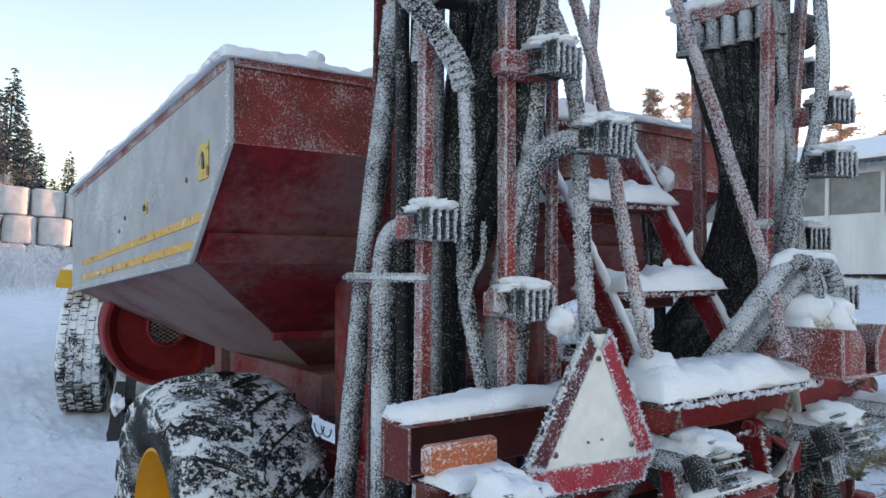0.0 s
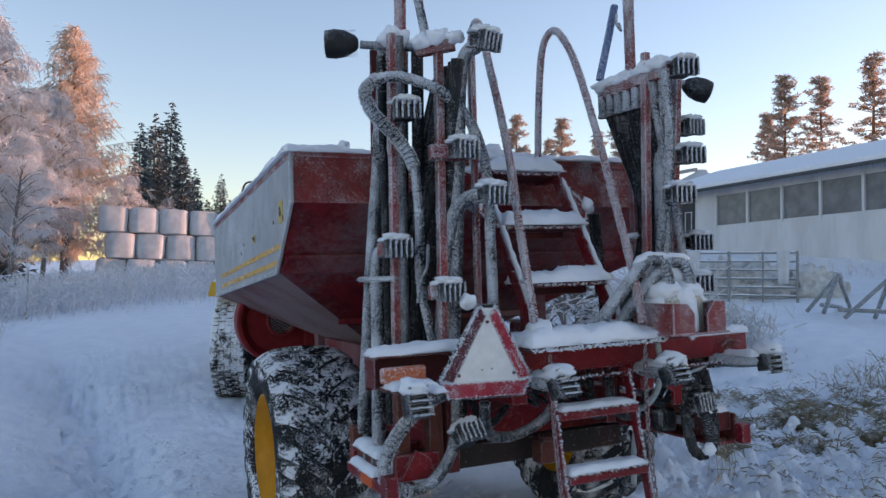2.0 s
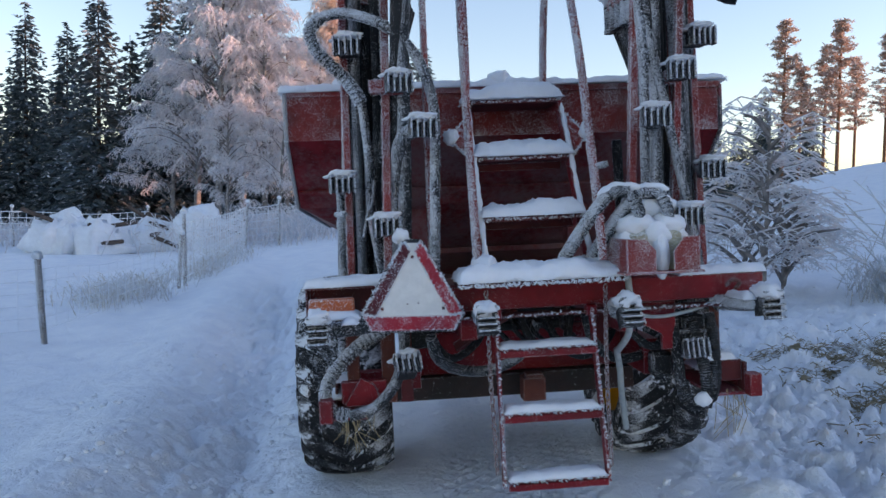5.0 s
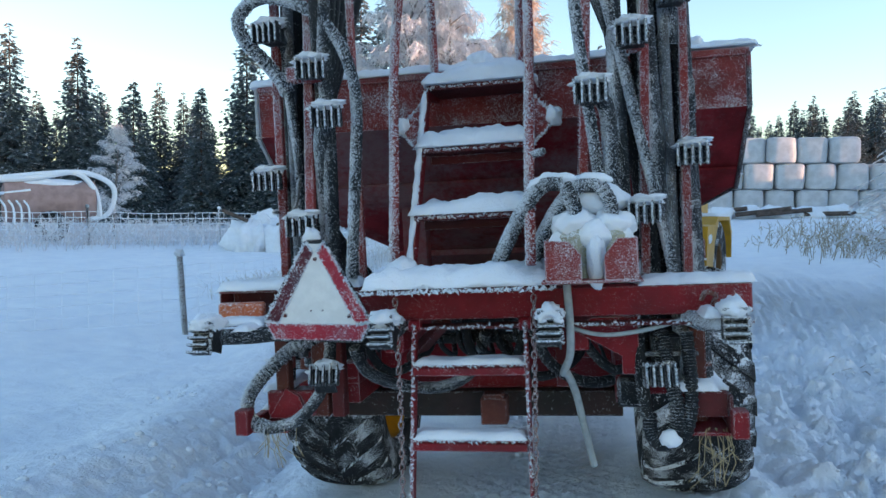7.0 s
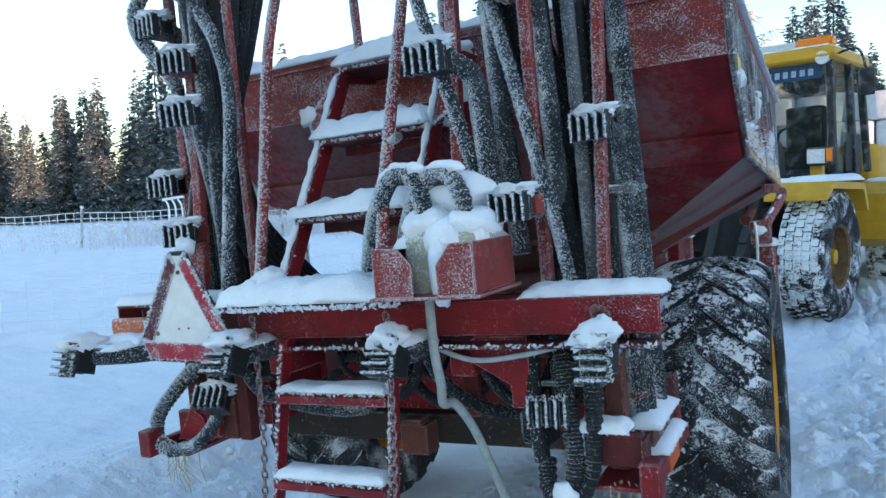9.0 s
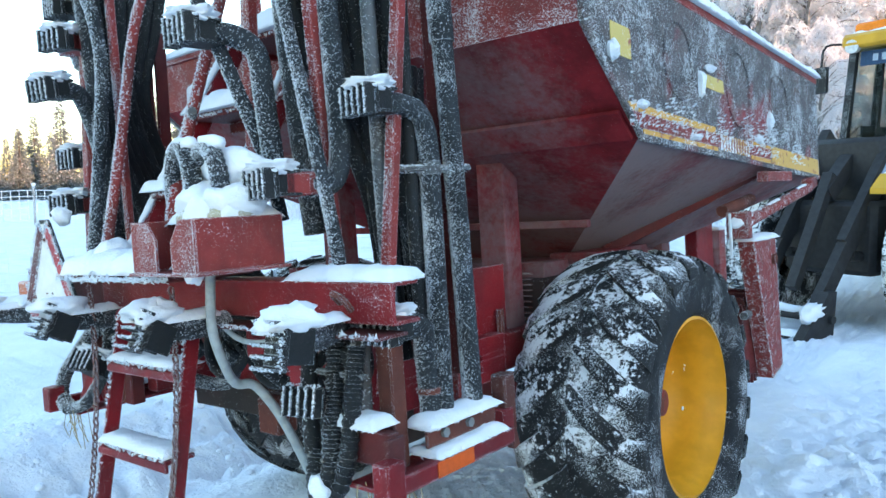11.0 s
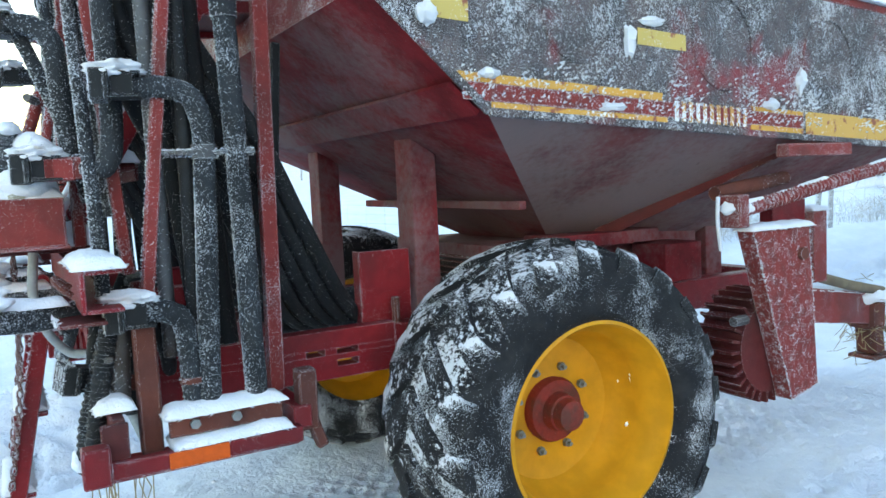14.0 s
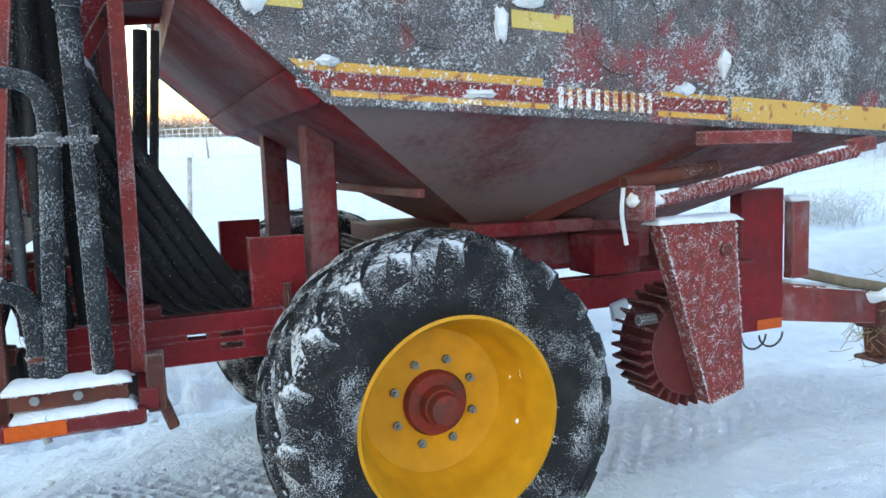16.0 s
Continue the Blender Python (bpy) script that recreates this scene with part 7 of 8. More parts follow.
BARN_WALL = corrugated("barn_metal", (0.60, 0.62, 0.63))
ROOF = plain("dark_roof", (0.10, 0.11, 0.12), 0.7)
WHITE_TRIM = plain("pale_trim", (0.62, 0.64, 0.66), 0.6)
BARN_DOOR = plain("dark_door", (0.05, 0.055, 0.06), 0.6)
BARN_GLASS = plain("dull_glass", (0.20, 0.215, 0.225), 0.18, 0, 2.0, 0.3)
SILO = plain("silo_metal", (0.38, 0.40, 0.41), 0.5, 0.4)
SILO_TOP = plain("silo_top", (0.62, 0.65, 0.68), 0.7)
barn()


# ---- wrapped bales ----
def bales():
    first = None
    rng = random.Random(6)
    n = 12
    for tier in range(3):
        for k in range(n - tier // 2):
            x = -1.6 + 1.25 * k + 0.35 * (tier % 2) + rng.uniform(-0.03, 0.03)
            y = 33.2 - 0.04 * k + rng.uniform(-0.08, 0.08)
            z = ground_at(5, 33) - 0.3 + 1.13 * tier
            m = pose(x, y, z, 0, 0, 90 * rng.randrange(4) + rng.uniform(-5, 5))
            if first is None:
                g = Geo()
                prof = [(0.0, 0.0), (0.52, 0.0), (0.60, 0.05), (0.635, 0.25), (0.63, 0.9), (0.60, 1.06), (0.50, 1.12), (0.0, 1.13)]
                rings = 30
                for r, h in prof:
                    for q in range(rings):
                        a = 2 * math.pi * q / rings
                        kx = 1 + 0.025 * math.sin(3 * a + 4 * h) + 0.015 * noise.noise(Vector((math.cos(a) * 3, math.sin(a) * 3, h * 3)))
                        sq = (abs(math.cos(a)) ** 5 + abs(math.sin(a)) ** 5) ** -0.2
                        g.v.append((r * kx * sq * 0.97 * math.cos(a), r * kx * sq * 0.97 * math.sin(a), h))
                for i in range(len(prof) - 1):
                    for q in range(rings):
                        g.f.append((i * rings + q, i * rings + (q + 1) % rings, (i + 1) * rings + (q + 1) % rings, (i + 1) * rings + q))
                g.s = [0] * len(g.f)
                first = tagged(part("hay_bale", g, WRAP), "round bale wrapped in white plastic, stacked", "hay bale", "stacked bales")
                first.matrix_basis = m
            else:
                copy_thing(first, m)
    g = Geo()
    for k in range(9):
        x, y = 5.0 + 1.05 * k + rng.uniform(-0.3, 0.3), 26.0 + rng.uniform(-0.8, 0.8)
        a = rng.uniform(-0.5, 0.5)
        z = ground_at(x, y) + 0.12
        g.tube([(x - 0.9 * math.cos(a), y - 0.9 * math.sin(a), z), (x + 0.9 * math.cos(a), y + 0.9 * math.sin(a), z + rng.uniform(-0.05, 0.35))], 0.08, 7)
    tagged(part("plank_heap", g, BARK), "heap of old planks under snow", "planks", "", "stuff")
    gs = Geo()
    for k in range(10):
        x, y = 4.8 + 1.0 * k, 26.0 + rng.uniform(-0.5, 0.5)
        gs.lump((x, y, ground_at(x, y) + 0.12), 0.7, 0.6, 0.28, 0, k, 0.4, 9)
    tagged(part("snow_heap", gs, SNOW), "snow lying on the plank heap", "snow", "", "stuff")


WRAP = plain("white_wrap", (0.55, 0.57, 0.59), 0.7, 0, 3.0, 0.22, 0.7)
bales()


# ---- fences and gates ----
def mesh_fence(pts, label, height=1.1, post_gap=2.6, rows=7, cell=0.16, lean=0.0, wire=0.013, slack=0.05):
    ob = thing("wire_fence", Matrix(), label, "fence", "fences")
    post = None
    for a, b in zip(pts, pts[1:]):
        a, b = Vector((*a, 0)), Vector((*b, 0))
        n = max(1, round((b - a).length / post_gap))
        g = Geo()
        steps = max(2, int((b - a).length / cell))
        for i in range(n + 1):
            p = a.lerp(b, i / n)
            z = ground_at(p.x, p.y)
            m = pose(p.x, p.y, z - 0.05, 3 * math.sin(7 * p.x) + lean, 3 * math.cos(5 * p.y), 0)
            if post is None:
                gp = Geo().tube([(0, 0, 0), (0, 0, height + 0.12)], 0.035, 8)
                gp.spikes([(0, 0, 0.2), (0, 0, height + 0.12)], 0.035, 260, 0.022)
                gp.lump((0, 0, height + 0.13), 0.06, 0.06, 0.05, 1, 2, 0.3, 7)
                post = part("post", gp, [FENCE_POST, FROST_M], ob)
                post.matrix_basis = m
            else:
                copy_part(post, ob, m)
        def at(u, h):
            p = a.lerp(b, u)
            sag = slack * math.sin(n * math.pi * u) ** 2 * (1 + 0.25 * math.sin(9 * u))
            return Vector((p.x, p.y, ground_at(p.x, p.y) + 0.06 + h * (height - 0.06) - sag * h))
        for r in range(rows):
            g.tube([at(i / steps, (r + 0.5) / rows) for i in range(steps + 1)], wire, 3, 0, 0, False)
        for i in range(steps + 1):
            g.tube([at(i / steps, 0.5 / rows), at(i / steps, 1 - 0.5 / rows)], wire * 0.85, 3, 0, 0, False)
        tagged(part("wire_mesh", g, FROST_M, ob, "wire mesh thick with rime", False), kind="stuff")


FENCE_POST = frosted("rimed_post", (0.30, 0.28, 0.26), (0.22, 0.20, 0.19), 0.75, 120, 0.9, 0.0, 0.6)
mesh_fence([(-4.06, 10.4), (-4.35, 17.6), (-3.5, 17.9)], "frosted wire fence along the trodden lane", 1.2, 7.3, 6, 0.28, 2.0, 0.012)
mesh_fence([(-9.2, 1.35), (-4.36, 5.72), (-4.09, 10.1)], "thin sagging wire fence beside the field", 0.86, 7.0, 6, 0.26, 0.0, 0.004, 0.14)
mesh_fence([(-8.5, 23.0), (-15, 18.5), (-21, 11.5), (-24, 3.0), (-24, -8)], "far wire fence white with rime round the field", 1.15, 3.2, 6, 0.22)


def gates():
    first = None
    for k, (x, y) in enumerate(((11.7, 12.12), (12.72, 10.98))):
        m = pose(x, y, ground_at(x, y) - 0.02, 0, 0, -48.5)
        if first is None:
            ob = thing("field_gate", m, "galvanised tube gate hung with snow", "gate", "gates by the barn")
            for z in (0.16, 0.36, 0.57, 0.78, 0.99, 1.20):
                part("rail", Geo().tube([(-0.75, 0, z), (0.75, 0, z)], 0.022, 8), GALV, ob)
                part("snow_cap", Geo().snow((0, 0, z + 0.016), 1.46, 0.036, 0.022, 0, (0, 0, 0), z * 9, 0.02), SNOW, ob)
            for px in (-0.76, 0.0, 0.76):
                part("upright", Geo().tube([(px, 0, 0), (px, 0, 1.24)], 0.03 if px else 0.022, 8), GALV, ob)
            first = ob
        else:
            copy_thing(first, m)
    # sheets of old wrap hung over the gates, and the heap behind them
    for x, y, w, h in ((11.62, 12.18, 0.42, 0.45), (13.0, 10.62, 0.30, 0.80)):
        z = ground_at(x, y)
        g = Geo()
        top = [Vector((-w / 2 + w * q / 8, 0.05 * math.sin(q * 1.7), 0)) for q in range(9)]
        for s in (-1, 1):
            n = len(g.v)
            for r in range(5):
                for p in top:
                    g.v.append((p.x * (1 - 0.05 * r), s * (0.035 + 0.02 * r) + 0.3 * p.y, 1.25 - h * r / 4 * (1 if s < 0 else 0.6)))
            g.f += [(n + r * 9 + q, n + r * 9 + q + 1, n + (r + 1) * 9 + q + 1, n + (r + 1) * 9 + q) for r in range(4) for q in range(8)]
        g.f += [(q, q + 1, 45 + q + 1, 45 + q) for q in range(8)]
        g.s = [0] * len(g.f)
        sheet = tagged(part("plastic_sheet", g, WRAP), "torn white wrap hung over the gate", "plastic sheet", "sheets on the gates")
        sheet.matrix_basis = pose(x, y, z - 0.02, 0, 0, -48.5)
    rng = random.Random(17)
    for k in range(9):
        u = k / 8
        x, y = 11.9 + 2.6 * u + rng.uniform(-0.2, 0.2), 13.2 - 2.6 * u + rng.uniform(-0.2, 0.3)
        g = Geo().lump((0, 0, 0.35), rng.uniform(0.5, 0.8), rng.uniform(0.4, 0.6), rng.uniform(0.35, 0.62), 0, k * 3.1, 0.55, 14)
        tagged(part("plastic_heap", g, WRAP_OLD), "crumpled heap of torn white bale wrap under snow", "plastic heap", "heaped wrap behind the gates").matrix_basis = pose(x, y, ground_at(x, y) - 0.1)
    # old iron frames in the snow beyond the bush
    for b, d, t in ((52.0, 16.5, 20), (55, 15.5, -30)):
        x, y = polar(b, d)
        ob = thing("iron_frame", pose(x, y, ground_at(x, y), 0, 0, t), "old iron implement frame half buried in snow", "implement", "old implements")
        for a, c in (((-0.8, 0, 0.1), (0, 0, 0.85)), ((0.8, 0, 0.1), (0, 0, 0.85)), ((0, 0.6, 0.1), (0, 0, 0.85)), ((-0.9, 0, 0.25), (1.1, 0.3, 0.2))):
            g = Geo().tube([a, c], 0.04, 7)
            g.spikes([a, c], 0.04, 120, 0.03)
            part("bar", g, [GALV, FROST_M], ob)
    x, y = polar(57.6, 11.2)
    ob = thing("rusty_drum", pose(x, y, ground_at(x, y) + 0.12, 0, 0, 30), "rusty steel roller lying in the snow", "roller")
    part("drum", Geo().tube([(-0.25, 0, 0.03), (0.25, 0, 0.03)], 0.16, 18), RUST, ob)
    part("snow_cap", Geo().lump((0, 0, 0.19), 0.2, 0.1, 0.05, 0, 2, 0.3, 8), SNOW, ob)


GALV = plain("galvanised", (0.26, 0.28, 0.29), 0.5, 0.3)
WRAP_OLD = plain("torn_wrap", (0.66, 0.66, 0.64), 0.5, 0, 5.0, 0.35, 0.9)
gates()


# ---- old tanker by the far fence ----
def tanker():
    x, y = polar(-38.6, 29.0, 0.33, -2.39)
    ob = thing("slurry_tanker", pose(x, y, ground_at(x, y), 0, 0, 40), "old faded pink-grey tanker with frosted hoses", "tanker")
    part("tank", Geo().tube([(-1.45, 0, 1.35), (-1.35, 0, 1.35), (1.35, 0, 1.35), (1.45, 0, 1.35)], [0.45, 0.72, 0.72, 0.45], 24), TANK, ob)
    part("snow_cap", Geo().lump((0, 0, 1.9), 1.3, 0.5, 0.22, 0, 2, 0.15, 12), SNOW, ob)
    for k, pts in enumerate((((-2.4, -0.3, 1.95), (-0.6, -0.4, 2.1), (0.9, -0.5, 2.35), (1.9, -0.5, 1.9), (1.8, -0.4, 1.0), (1.2, -0.5, 0.75)), ((-2.2, -0.1, 2.0), (-0.3, -0.4, 2.25), (0.8, -0.5, 2.3), (1.35, -0.5, 1.7), (1.5, -0.5, 0.8)))):
        part("hose", Geo().tube(pts, 0.09, 8, 0, 6), FROST_M, ob, "thick hose white with rime")
    part("trough", Geo().box((-2.2, -0.5, 1.75), (1.3, 0.3, 0.35), (0, 0, 0), 0, 0.06), SILO, ob)
    for k in range(11):
        xx = -3.0 + 0.22 * k
        part("rib", Geo().tube([(xx, -0.7, 1.35), (xx + 0.14, -1.0, 1.1), (xx + 0.14, -1.0, 0.6), (xx, -0.75, 0.2)], 0.035, 6, 0, 4), FROST_M, ob)
    part("rail", Geo().tube([(-3.1, -0.7, 1.35), (-0.6, -0.6, 1.7)], 0.05, 7), FROST_M, ob)
    part("wheel", Geo().lathe([(0.2, -0.15), (0.5, -0.17), (0.52, 0), (0.5, 0.17), (0.2, 0.15)], 24).moved(pose(0, -0.75, 0.5, 0, 0, 90)), TYRE, ob)


TANK = plain("faded_pink_paint", (0.40, 0.28, 0.26), 0.7, 0, 3, 0.3)
tanker()


def rubble():
    rng = random.Random(8)
    g = Geo()
    for k in range(24):
        b, d = rng.uniform(-22, -11), rng.uniform(22, 26)
        x, y = polar(b, d)
        g.lump((x, y, ground_at(x, y) + 0.15), rng.uniform(0.4, 1.0), rng.uniform(0.4, 0.8), rng.uniform(0.35, 0.85), 0, k, 0.6, 10)
    tagged(part("snow_heap", g, SNOW), "heap of rubble buried in snow", "snow heap", "", "stuff")
    g = Geo()
    for k in range(22):
        b, d = rng.uniform(-22, -11), rng.uniform(21.2, 23.5)
        x, y = polar(b, d)
        a = rng.uniform(0, 3.1)
        z = ground_at(x, y) + rng.uniform(0.2, 0.8)
        g.tube([(x, y, z), (x + 1.4 * math.cos(a), y + 0.6 * math.sin(a), z + rng.uniform(-0.4, 0.5))], 0.06, 7)
    tagged(part("log_heap", g, BARK), "dark logs sticking out of the snow heap", "logs", "", "stuff")


rubble()


# ---- wheel loader ----
def loader():
    fx, fy = -0.30, -0.954
    # the loader looks along +y of its own frame
    turn = math.degrees(math.atan2(-fx, fy))
    m = Matrix.Translation((0.42, 6.86, ground_at(0.42, 6.86) - 0.02)) @ pose(0, 0, 0, 0, 0, turn) @ Matrix.Scale(0.95, 4)
    ob = thing("wheel_loader", m, "yellow wheel loader with cab and orange beacons parked in snow", "wheel loader")
    g = Geo().box((0, -0.2, 0.85), (0.9, 1.3, 0.7), (0, 0, 0), 0, 0.05)
    g.box((0, -0.1, 1.45), (0.72, 0.5, 0.7), (0, 0, 0), 0, 0.05)
    part("front_frame", g, ARM_DARK, ob)
    g = Geo().box((0, -2.1, 1.0), (1.05, 2.4, 0.7), (0, 0, 0), 0, 0.06)
    g.box((0, -3.5, 1.45), (1.3, 1.5, 0.95), (0, 0, 0), 0, 0.10)
    part("rear_body", g, LOADER_YELLOW, ob)
    for s in (-1, 1):
        gf = Geo().prism([(-0.75, 1.12), (-0.75, 1.18), (-0.6, 1.42), (0.45, 1.45), (0.62, 1.32), (0.62, 1.27), (0.42, 1.38), (-0.57, 1.35), (-0.70, 1.12)], 'x', 0.48 * s, 1.08 * s)
        part("fender", gf, LOADER_YELLOW, ob, "", False)
        part("snow_cap", Geo().snow((0.78 * s, -0.1, 1.45), 0.58, 1.05, 0.06, 0, (0, 0, 0), s, 0.05), SNOW, ob)
        part("headlight_box", Geo().box((0.72 * s, -0.35, 1.72), (0.24, 0.18, 0.20), (0, 0, 0), 0, 0.02), PLASTIC, ob)
        part("headlight", Geo().box((0.70 * s, -0.25, 1.72), (0.18, 0.02, 0.15), (0, 0, 0), 0, 0.01), LENS, ob, "clear headlight lens")
        part("indicator", Geo().box((0.83 * s, -0.26, 1.73), (0.06, 0.03, 0.14), (0, 0, 0), 0, 0.01), AMBER, ob, "orange indicator lens")
        part("lamp_stalk", Geo().box((0.66 * s, -0.42, 1.52), (0.12, 0.10, 0.4)), LOADER_YELLOW, ob)
    # cab
    cab = part("cab_base", Geo().box((0, -1.55, 1.35), (1.25, 1.3, 0.5), (0, 0, 0), 0, 0.05), PLASTIC, ob)
    z0, z1 = 1.55, 2.84
    for x, y, tx, ty in ((-0.66, -0.95, -0.60, -1.05), (0.66, -0.95, 0.60, -1.05), (-0.68, -1.65, -0.62, -1.65), (0.68, -1.65, 0.62, -1.65), (-0.66, -2.3, -0.60, -2.2), (0.66, -2.3, 0.60, -2.2)):
        part("cab_post", Geo().bar((x, y, z0), (tx, ty, z1), 0.08, 0.07), PLASTIC, cab)
    panes = (((-0.63, -0.96, z0), (0.63, -0.96, z0), (0.57, -1.06, z1), (-0.57, -1.06, z1)),
             ((0.675, -0.98, 1.3), (0.675, -1.62, 1.3), (0.62, -1.62, z1), (0.61, -1.06, z1)), ((0.68, -1.68, z0), (0.665, -2.27, z0), (0.60, -2.18, z1), (0.62, -1.68, z1)),
             ((-0.675, -1.62, 1.3), (-0.675, -0.98, 1.3), (-0.61, -1.06, z1), (-0.62, -1.62, z1)), ((0.6, -2.3, z0), (-0.6, -2.3, z0), (-0.56, -2.2, z1), (0.56, -2.2, z1)))
    for q in panes:
        p = part("cab_pane", Geo().sheet(*q, 0.008), CAB_GLASS, cab, "tinted cab glass", False)
        p.visible_shadow = False
    part("seat", Geo().box((0, -1.85, 1.75), (0.5, 0.5, 0.2), (0, 0, 0), 0, 0.05).box((0, -2.08, 2.1), (0.48, 0.14, 0.65), (0, 0, 0), 0, 0.05), PLASTIC, cab)
    wheel = [(0.17 * math.cos(a) - 0.05, -1.42 + 0.1 * math.sin(a), 1.98 + 0.14 * math.sin(a)) for a in np.linspace(0, 2 * math.pi, 21)]
    part("steering_wheel", Geo().tube(wheel, 0.016, 6).tube([(-0.05, -1.42, 1.98), (-0.05, -1.25, 1.6)], 0.03, 7), PLASTIC, cab)
    part("console", Geo().box((0, -1.15, 1.65), (0.9, 0.25, 0.35), (0, 0, 0), 0, 0.04), PLASTIC, cab)
    roof = part("cab_roof", Geo().box((0, -1.62, 2.91), (1.36, 1.45, 0.16), (0, 0, 0), 0, 0.05), LOADER_YELLOW, ob)
    part("snow_cap", Geo().snow((0, -1.65, 2.98), 1.3, 1.35, 0.05, 0, (0, 0, 0), 3, 0.06), SNOW, roof)
    part("sign_band", Geo().box((0, -1.035, 2.72), (1.05, 0.012, 0.16), (5, 0, 0)), SIGN_BLUE, ob, "blue sunstrip across the windscreen")
    for k in range(9):
        part("sign_bar", Geo().box((-0.40 + 0.095 * k, -1.025, 2.72), (0.055, 0.008, 0.075), (5, 0, 0)), SIGN_TEXT, ob, "", False)
    for s in (-1, 1):
        part("beacon", Geo().box((0.42 * s, -1.15, 3.06), (0.40, 0.20, 0.12), (0, 0, 0), 0, 0.03), AMBER, roof, "orange beacon lens")
        part("work_lamp", Geo().tube([(0.56 * s, -0.98, 2.86), (0.56 * s, -0.90, 2.85)], 0.075, 14), LENS, roof)
        part("mirror", Geo().box((0.98 * s, -1.05, 2.54), (0.16, 0.05, 0.30), (0, 0, 0), 0, 0.03), PLASTIC, roof)
        part("mirror_arm", Geo().tube([(0.62 * s, -1.1, 2.89), (0.9 * s, -1.0, 2.91), (0.98 * s, -1.04, 2.67)], 0.015, 6, 0, 4), PLASTIC, roof)
    part("beacon_bar", Geo().box((0, -1.15, 3.05), (0.46, 0.20, 0.10), (0, 0, 0), 0, 0.03), WHITE_TRIM, roof, "white middle of the beacon bar")
    # rear fenders and side steps
    for s in (-1, 1):
        gf = Geo().prism([(-3.95, 0.75), (-3.9, 1.18), (-3.6, 1.42), (-2.45, 1.42), (-2.2, 1.30), (-1.55, 1.28), (-1.5, 0.75), (-2.05, 0.62), (-2.2, 1.05), (-2.5, 1.36), (-3.55, 1.36), (-3.82, 1.12), (-3.88, 0.75)], 'x', 0.56 * s, 1.08 * s)
        part("rear_fender", gf, LOADER_YELLOW, ob, "yellow rear fender with step", False)
        part("snow_cap", Geo().snow((0.82 * s, -3.0, 1.42), 0.5, 1.1, 0.05, 0, (0, 0, 0), s + 5, 0.05), SNOW, ob)
        part("snow_patch", Geo().lump((1.085 * s, -1.72, 1.1), 0.02, 0.13, 0.06, 0, 3 + s, 0.5, 8), SNOW, ob)
        part("door_lower", Geo().box((0.665 * s, -1.66, 1.78), (0.035, 0.60, 0.46), (0, 0, 0), 0, 0.03), PLASTIC, ob, "dark lower half of the cab door")
    # lift arms and coupler
    for s in (-1, 1):
        ga = Geo().bar((0.34 * s, -0.15, 1.85), (0.32 * s, 0.70, 0.80), 0.09, 0.20)
        ga.bar((0.32 * s, 0.66, 0.84), (0.30 * s, 1.12, 0.24), 0.09, 0.15)
        arm = part("lift_arm", ga, ARM_DARK, ob, "dark lift arm")
        part("arm_mark", Geo().bar((0.39 * s, 0.0, 1.68), (0.38 * s, 0.32, 1.29), 0.006, 0.08), SIGN_TEXT, arm, "", False)
        part("lift_cylinder", Geo().tube([(0.32 * s, -0.2, 0.65), (0.31 * s, 0.60, 0.70)], 0.05, 10), ARM_DARK, ob)
    g = Geo().bar((0, -0.1, 1.75), (0, 0.50, 1.25), 0.12, 0.16)
    g.bar((0, 0.42, 1.45), (0, 1.0, 0.40), 0.10, 0.10)
    part("tilt_lever", g, ARM_DARK, ob)
    g = Geo().box((0, 1.30, -0.02), (0.90, 0.14, 0.10), (0, 0, 0), 0, 0.03)
    for x in (-0.38, 0.38):
        g.prism([(1.52, -0.06), (1.50, 0.05), (1.12, 0.42), (1.00, 0.42), (1.05, -0.06)], 'x', x - 0.045, x + 0.045)
    g.tube([(-0.46, 1.10, 0.18), (0.46, 1.10, 0.18)], 0.04, 10)
    cp = part("coupler", g, ARM_DARK, ob, "black quick coupler with snow on it")
    part("snow_cap", Geo().snow((0, 1.30, 0.03), 0.64, 0.13, 0.05, 0, (0, 0, 0), 2, 0.03), SNOW, cp)
    for x in (-0.38, 0.38):
        part("snow_cap", Geo().lump((x, 1.28, 0.25), 0.055, 0.22, 0.09, 0, 3 + x, 0.5, 9), SNOW, cp)
    part("snow_cap", Geo().lump((0.05, 1.08, 0.23), 0.28, 0.06, 0.04, 0, 6, 0.4, 9), SNOW, cp)
    # wheels
    tyre = None
    for x, y in ((0.82, 0, ), (-0.82, 0), (0.82, -3.0), (-0.82, -3.0)):
        wm = pose(x, y, 0.67, 0, 0, 0 if x > 0 else 180)
        if tyre is None:
            g = Geo()
            prof = [(0.33, -0.19), (0.36, -0.21), (0.52, -0.235), (0.63, -0.21), (0.66, -0.16), (0.665, 0), (0.66, 0.16), (0.63, 0.21), (0.52, 0.235), (0.36, 0.21), (0.33, 0.19)]
            g.lathe([(p.x, p.y) for p in curve([(a, b, 0) for a, b in prof], 3)], 64)
            gt = Geo()
            for k in range(44):
                a = 2 * math.pi * k / 44
                for j in range(5):
                    xx = -0.16 + 0.08 * j
                    aa = a + (0.07 if j % 2 else 0)
                    gt.box((xx, 0.668 * math.cos(aa), 0.668 * math.sin(aa)), (0.065, 0.026, 0.066), (math.degrees(aa), 0, 0), 0, 0.004)
            tyre = part("tyre", g, TYRE_SNOWY, ob, "block-treaded loader tyre packed with snow")
            tyre.matrix_basis = wm
            tread = tagged(part("tread", gt, TYRE_SNOWY, tyre), kind="stuff")
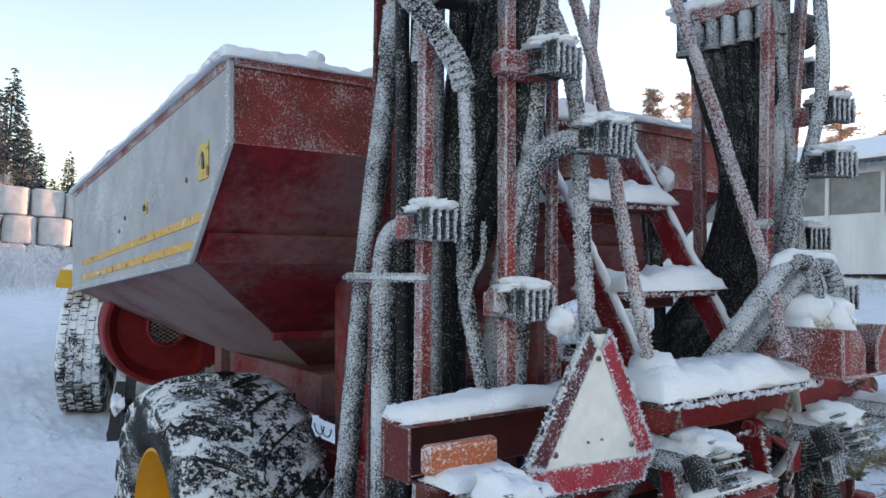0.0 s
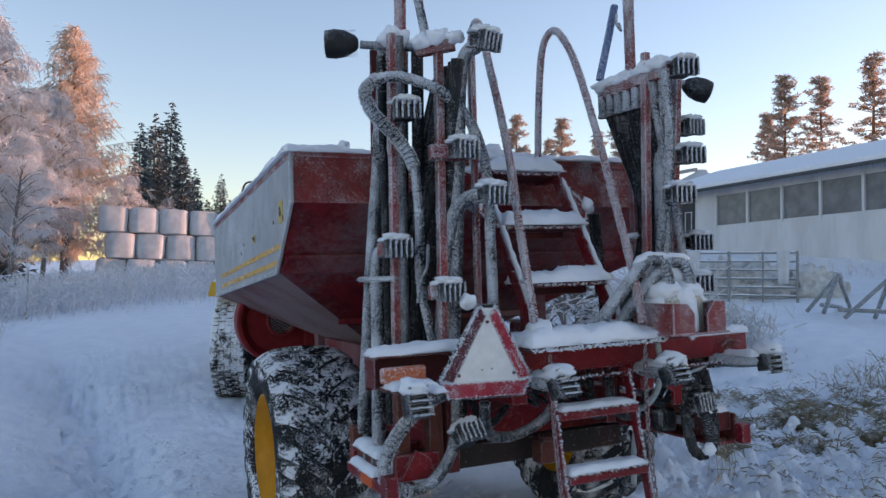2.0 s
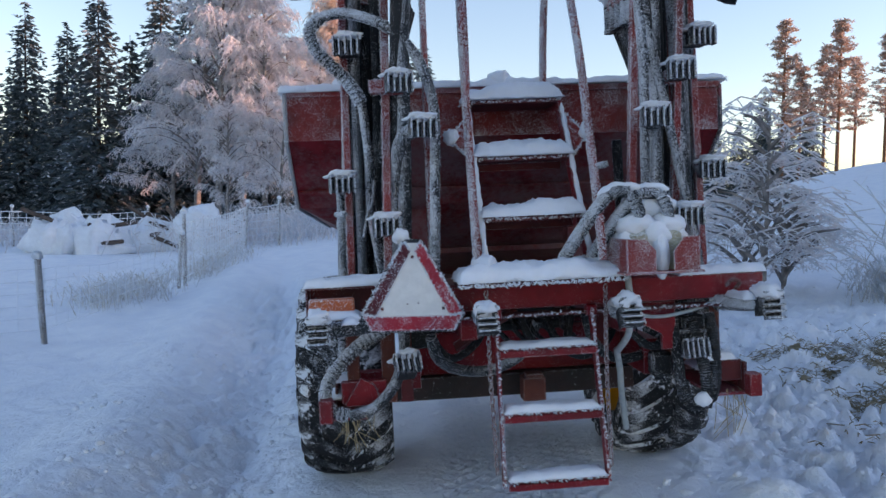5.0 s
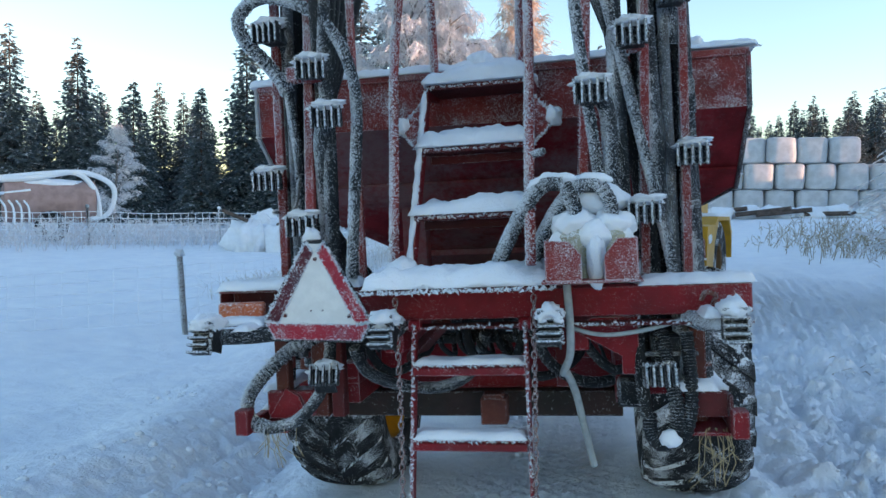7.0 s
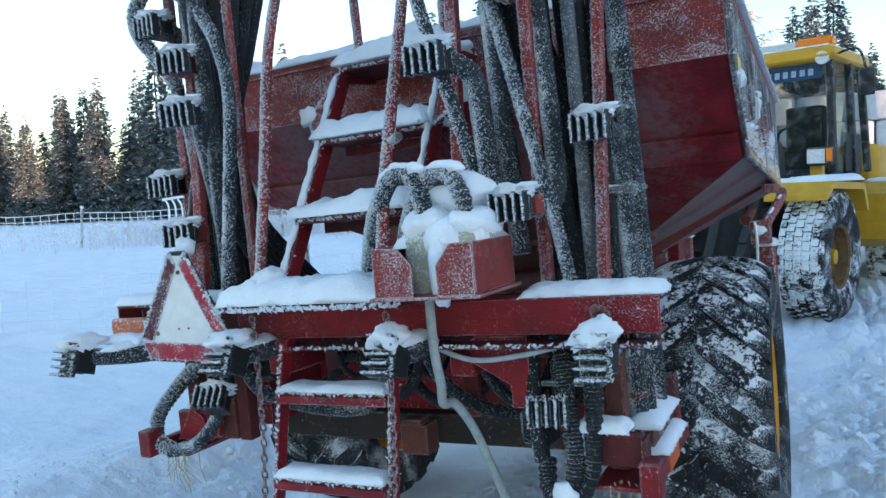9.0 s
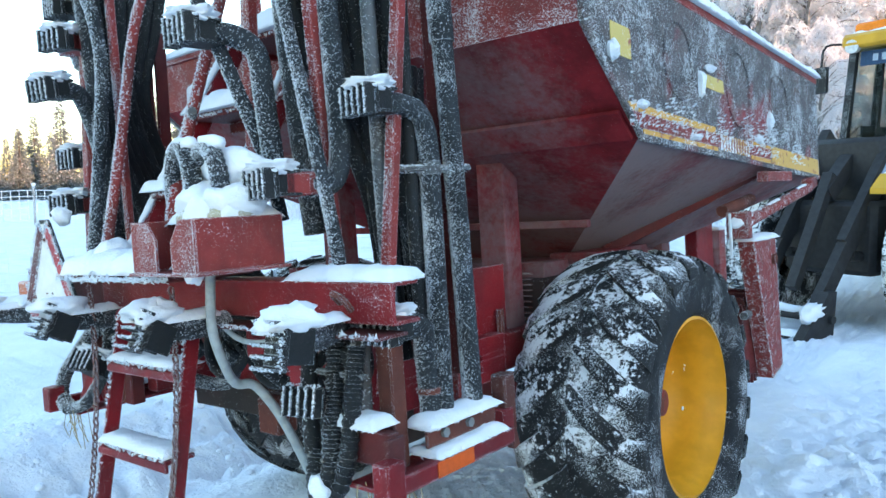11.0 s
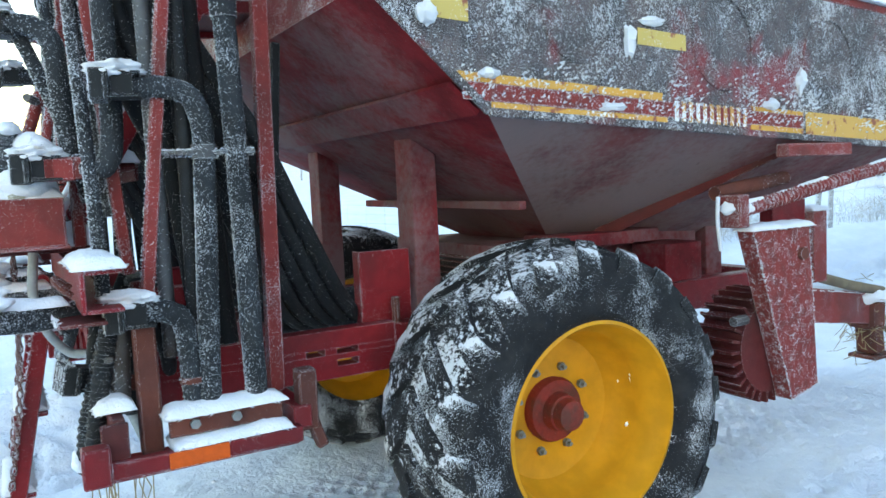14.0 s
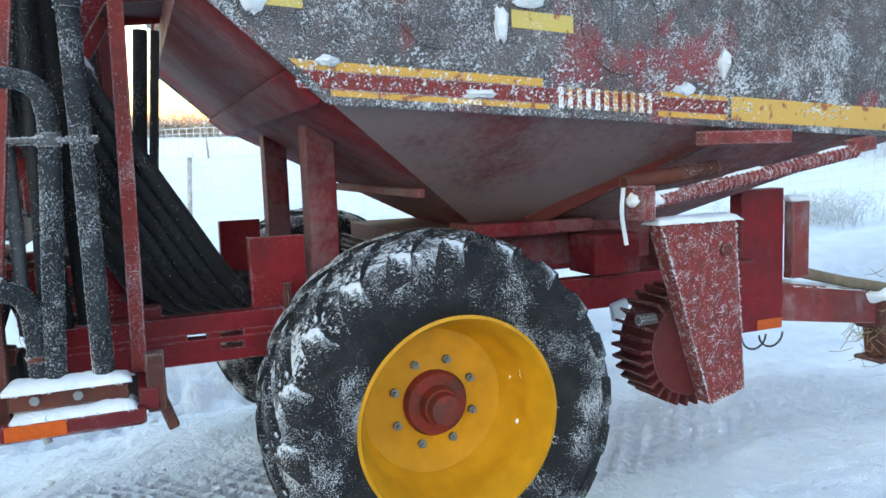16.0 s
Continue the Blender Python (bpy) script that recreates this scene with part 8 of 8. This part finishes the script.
            rim = part("rim", Geo().lathe([(0.34, 0.20), (0.31, 0.18), (0.30, 0.06), (0.22, 0.03), (0.12, 0.05), (0.10, 0.11), (0.0, 0.11)], 40), LOADER_RIM, tyre, "rusty yellow-brown rim")
            hub = part("hub", Geo().tube([(0.08, 0, 0), (0.15, 0, 0)], 0.075, 16), LOADER_YELLOW, tyre)
        else:
            t2 = copy_part(tyre, ob, wm)
            tagged(copy_part(tread, t2, pose(0, 0, 0)), kind="stuff")
            copy_part(rim, t2, pose(0, 0, 0))
            copy_part(hub, t2, pose(0, 0, 0))


LOADER_YELLOW = plain("loader_yellow", (0.62, 0.34, 0.03), 0.4, 0, 5, 0.2)
LOADER_RIM = plain("loader_rim", (0.20, 0.12, 0.06), 0.7, 0, 12, 0.4)
ARM_DARK = plain("dark_arm", (0.035, 0.035, 0.037), 0.55, 0, 20, 0.3)
LENS = plain("lens", (0.7, 0.72, 0.72), 0.1)
AMBER = plain("amber_lens", (0.85, 0.22, 0.01), 0.25, 0, 30, 0.15)
SIGN_BLUE = plain("blue_strip", (0.02, 0.06, 0.14), 0.4)
SIGN_TEXT = plain("pale_print", (0.35, 0.45, 0.60), 0.5)


def glass(name):
    m = Nodes(name, 0.03)
    m.colour((0.55, 0.62, 0.62))
    m.p.inputs["Transmission Weight"].default_value = 1.0
    m.p.inputs["IOR"].default_value = 1.1
    return m.mat


CAB_GLASS = glass("cab_glass")
loader()


def tow_chain():
    path = resample(curve([(0.26, 4.16, 0.36), (0.20, 4.5, 0.22), (0.10, 4.9, 0.17), (0.03, 5.50, 0.20)], 8), 0.05)
    ob = thing("tow_chain", Matrix(), "slack steel chain between loader and drawbar", "chain")
    link = None
    for k, p in enumerate(path[:-1]):
        d = (path[k + 1] - p).normalized()
        m = Matrix.Translation(p) @ d.to_track_quat('Z', 'X').to_matrix().to_4x4() @ pose(0, 0, 0, 0, 0, 90 * (k % 2))
        if link is None:
            ell = [(0.014 * math.cos(q), 0, 0.032 * math.sin(q)) for q in np.linspace(0, 2 * math.pi, 15)]
            link = part("chain_link", Geo().tube(ell, 0.007, 6, 0, 0, False), RUST, ob)
            link.matrix_basis = m
        else:
            copy_part(link, ob, m)


tow_chain()
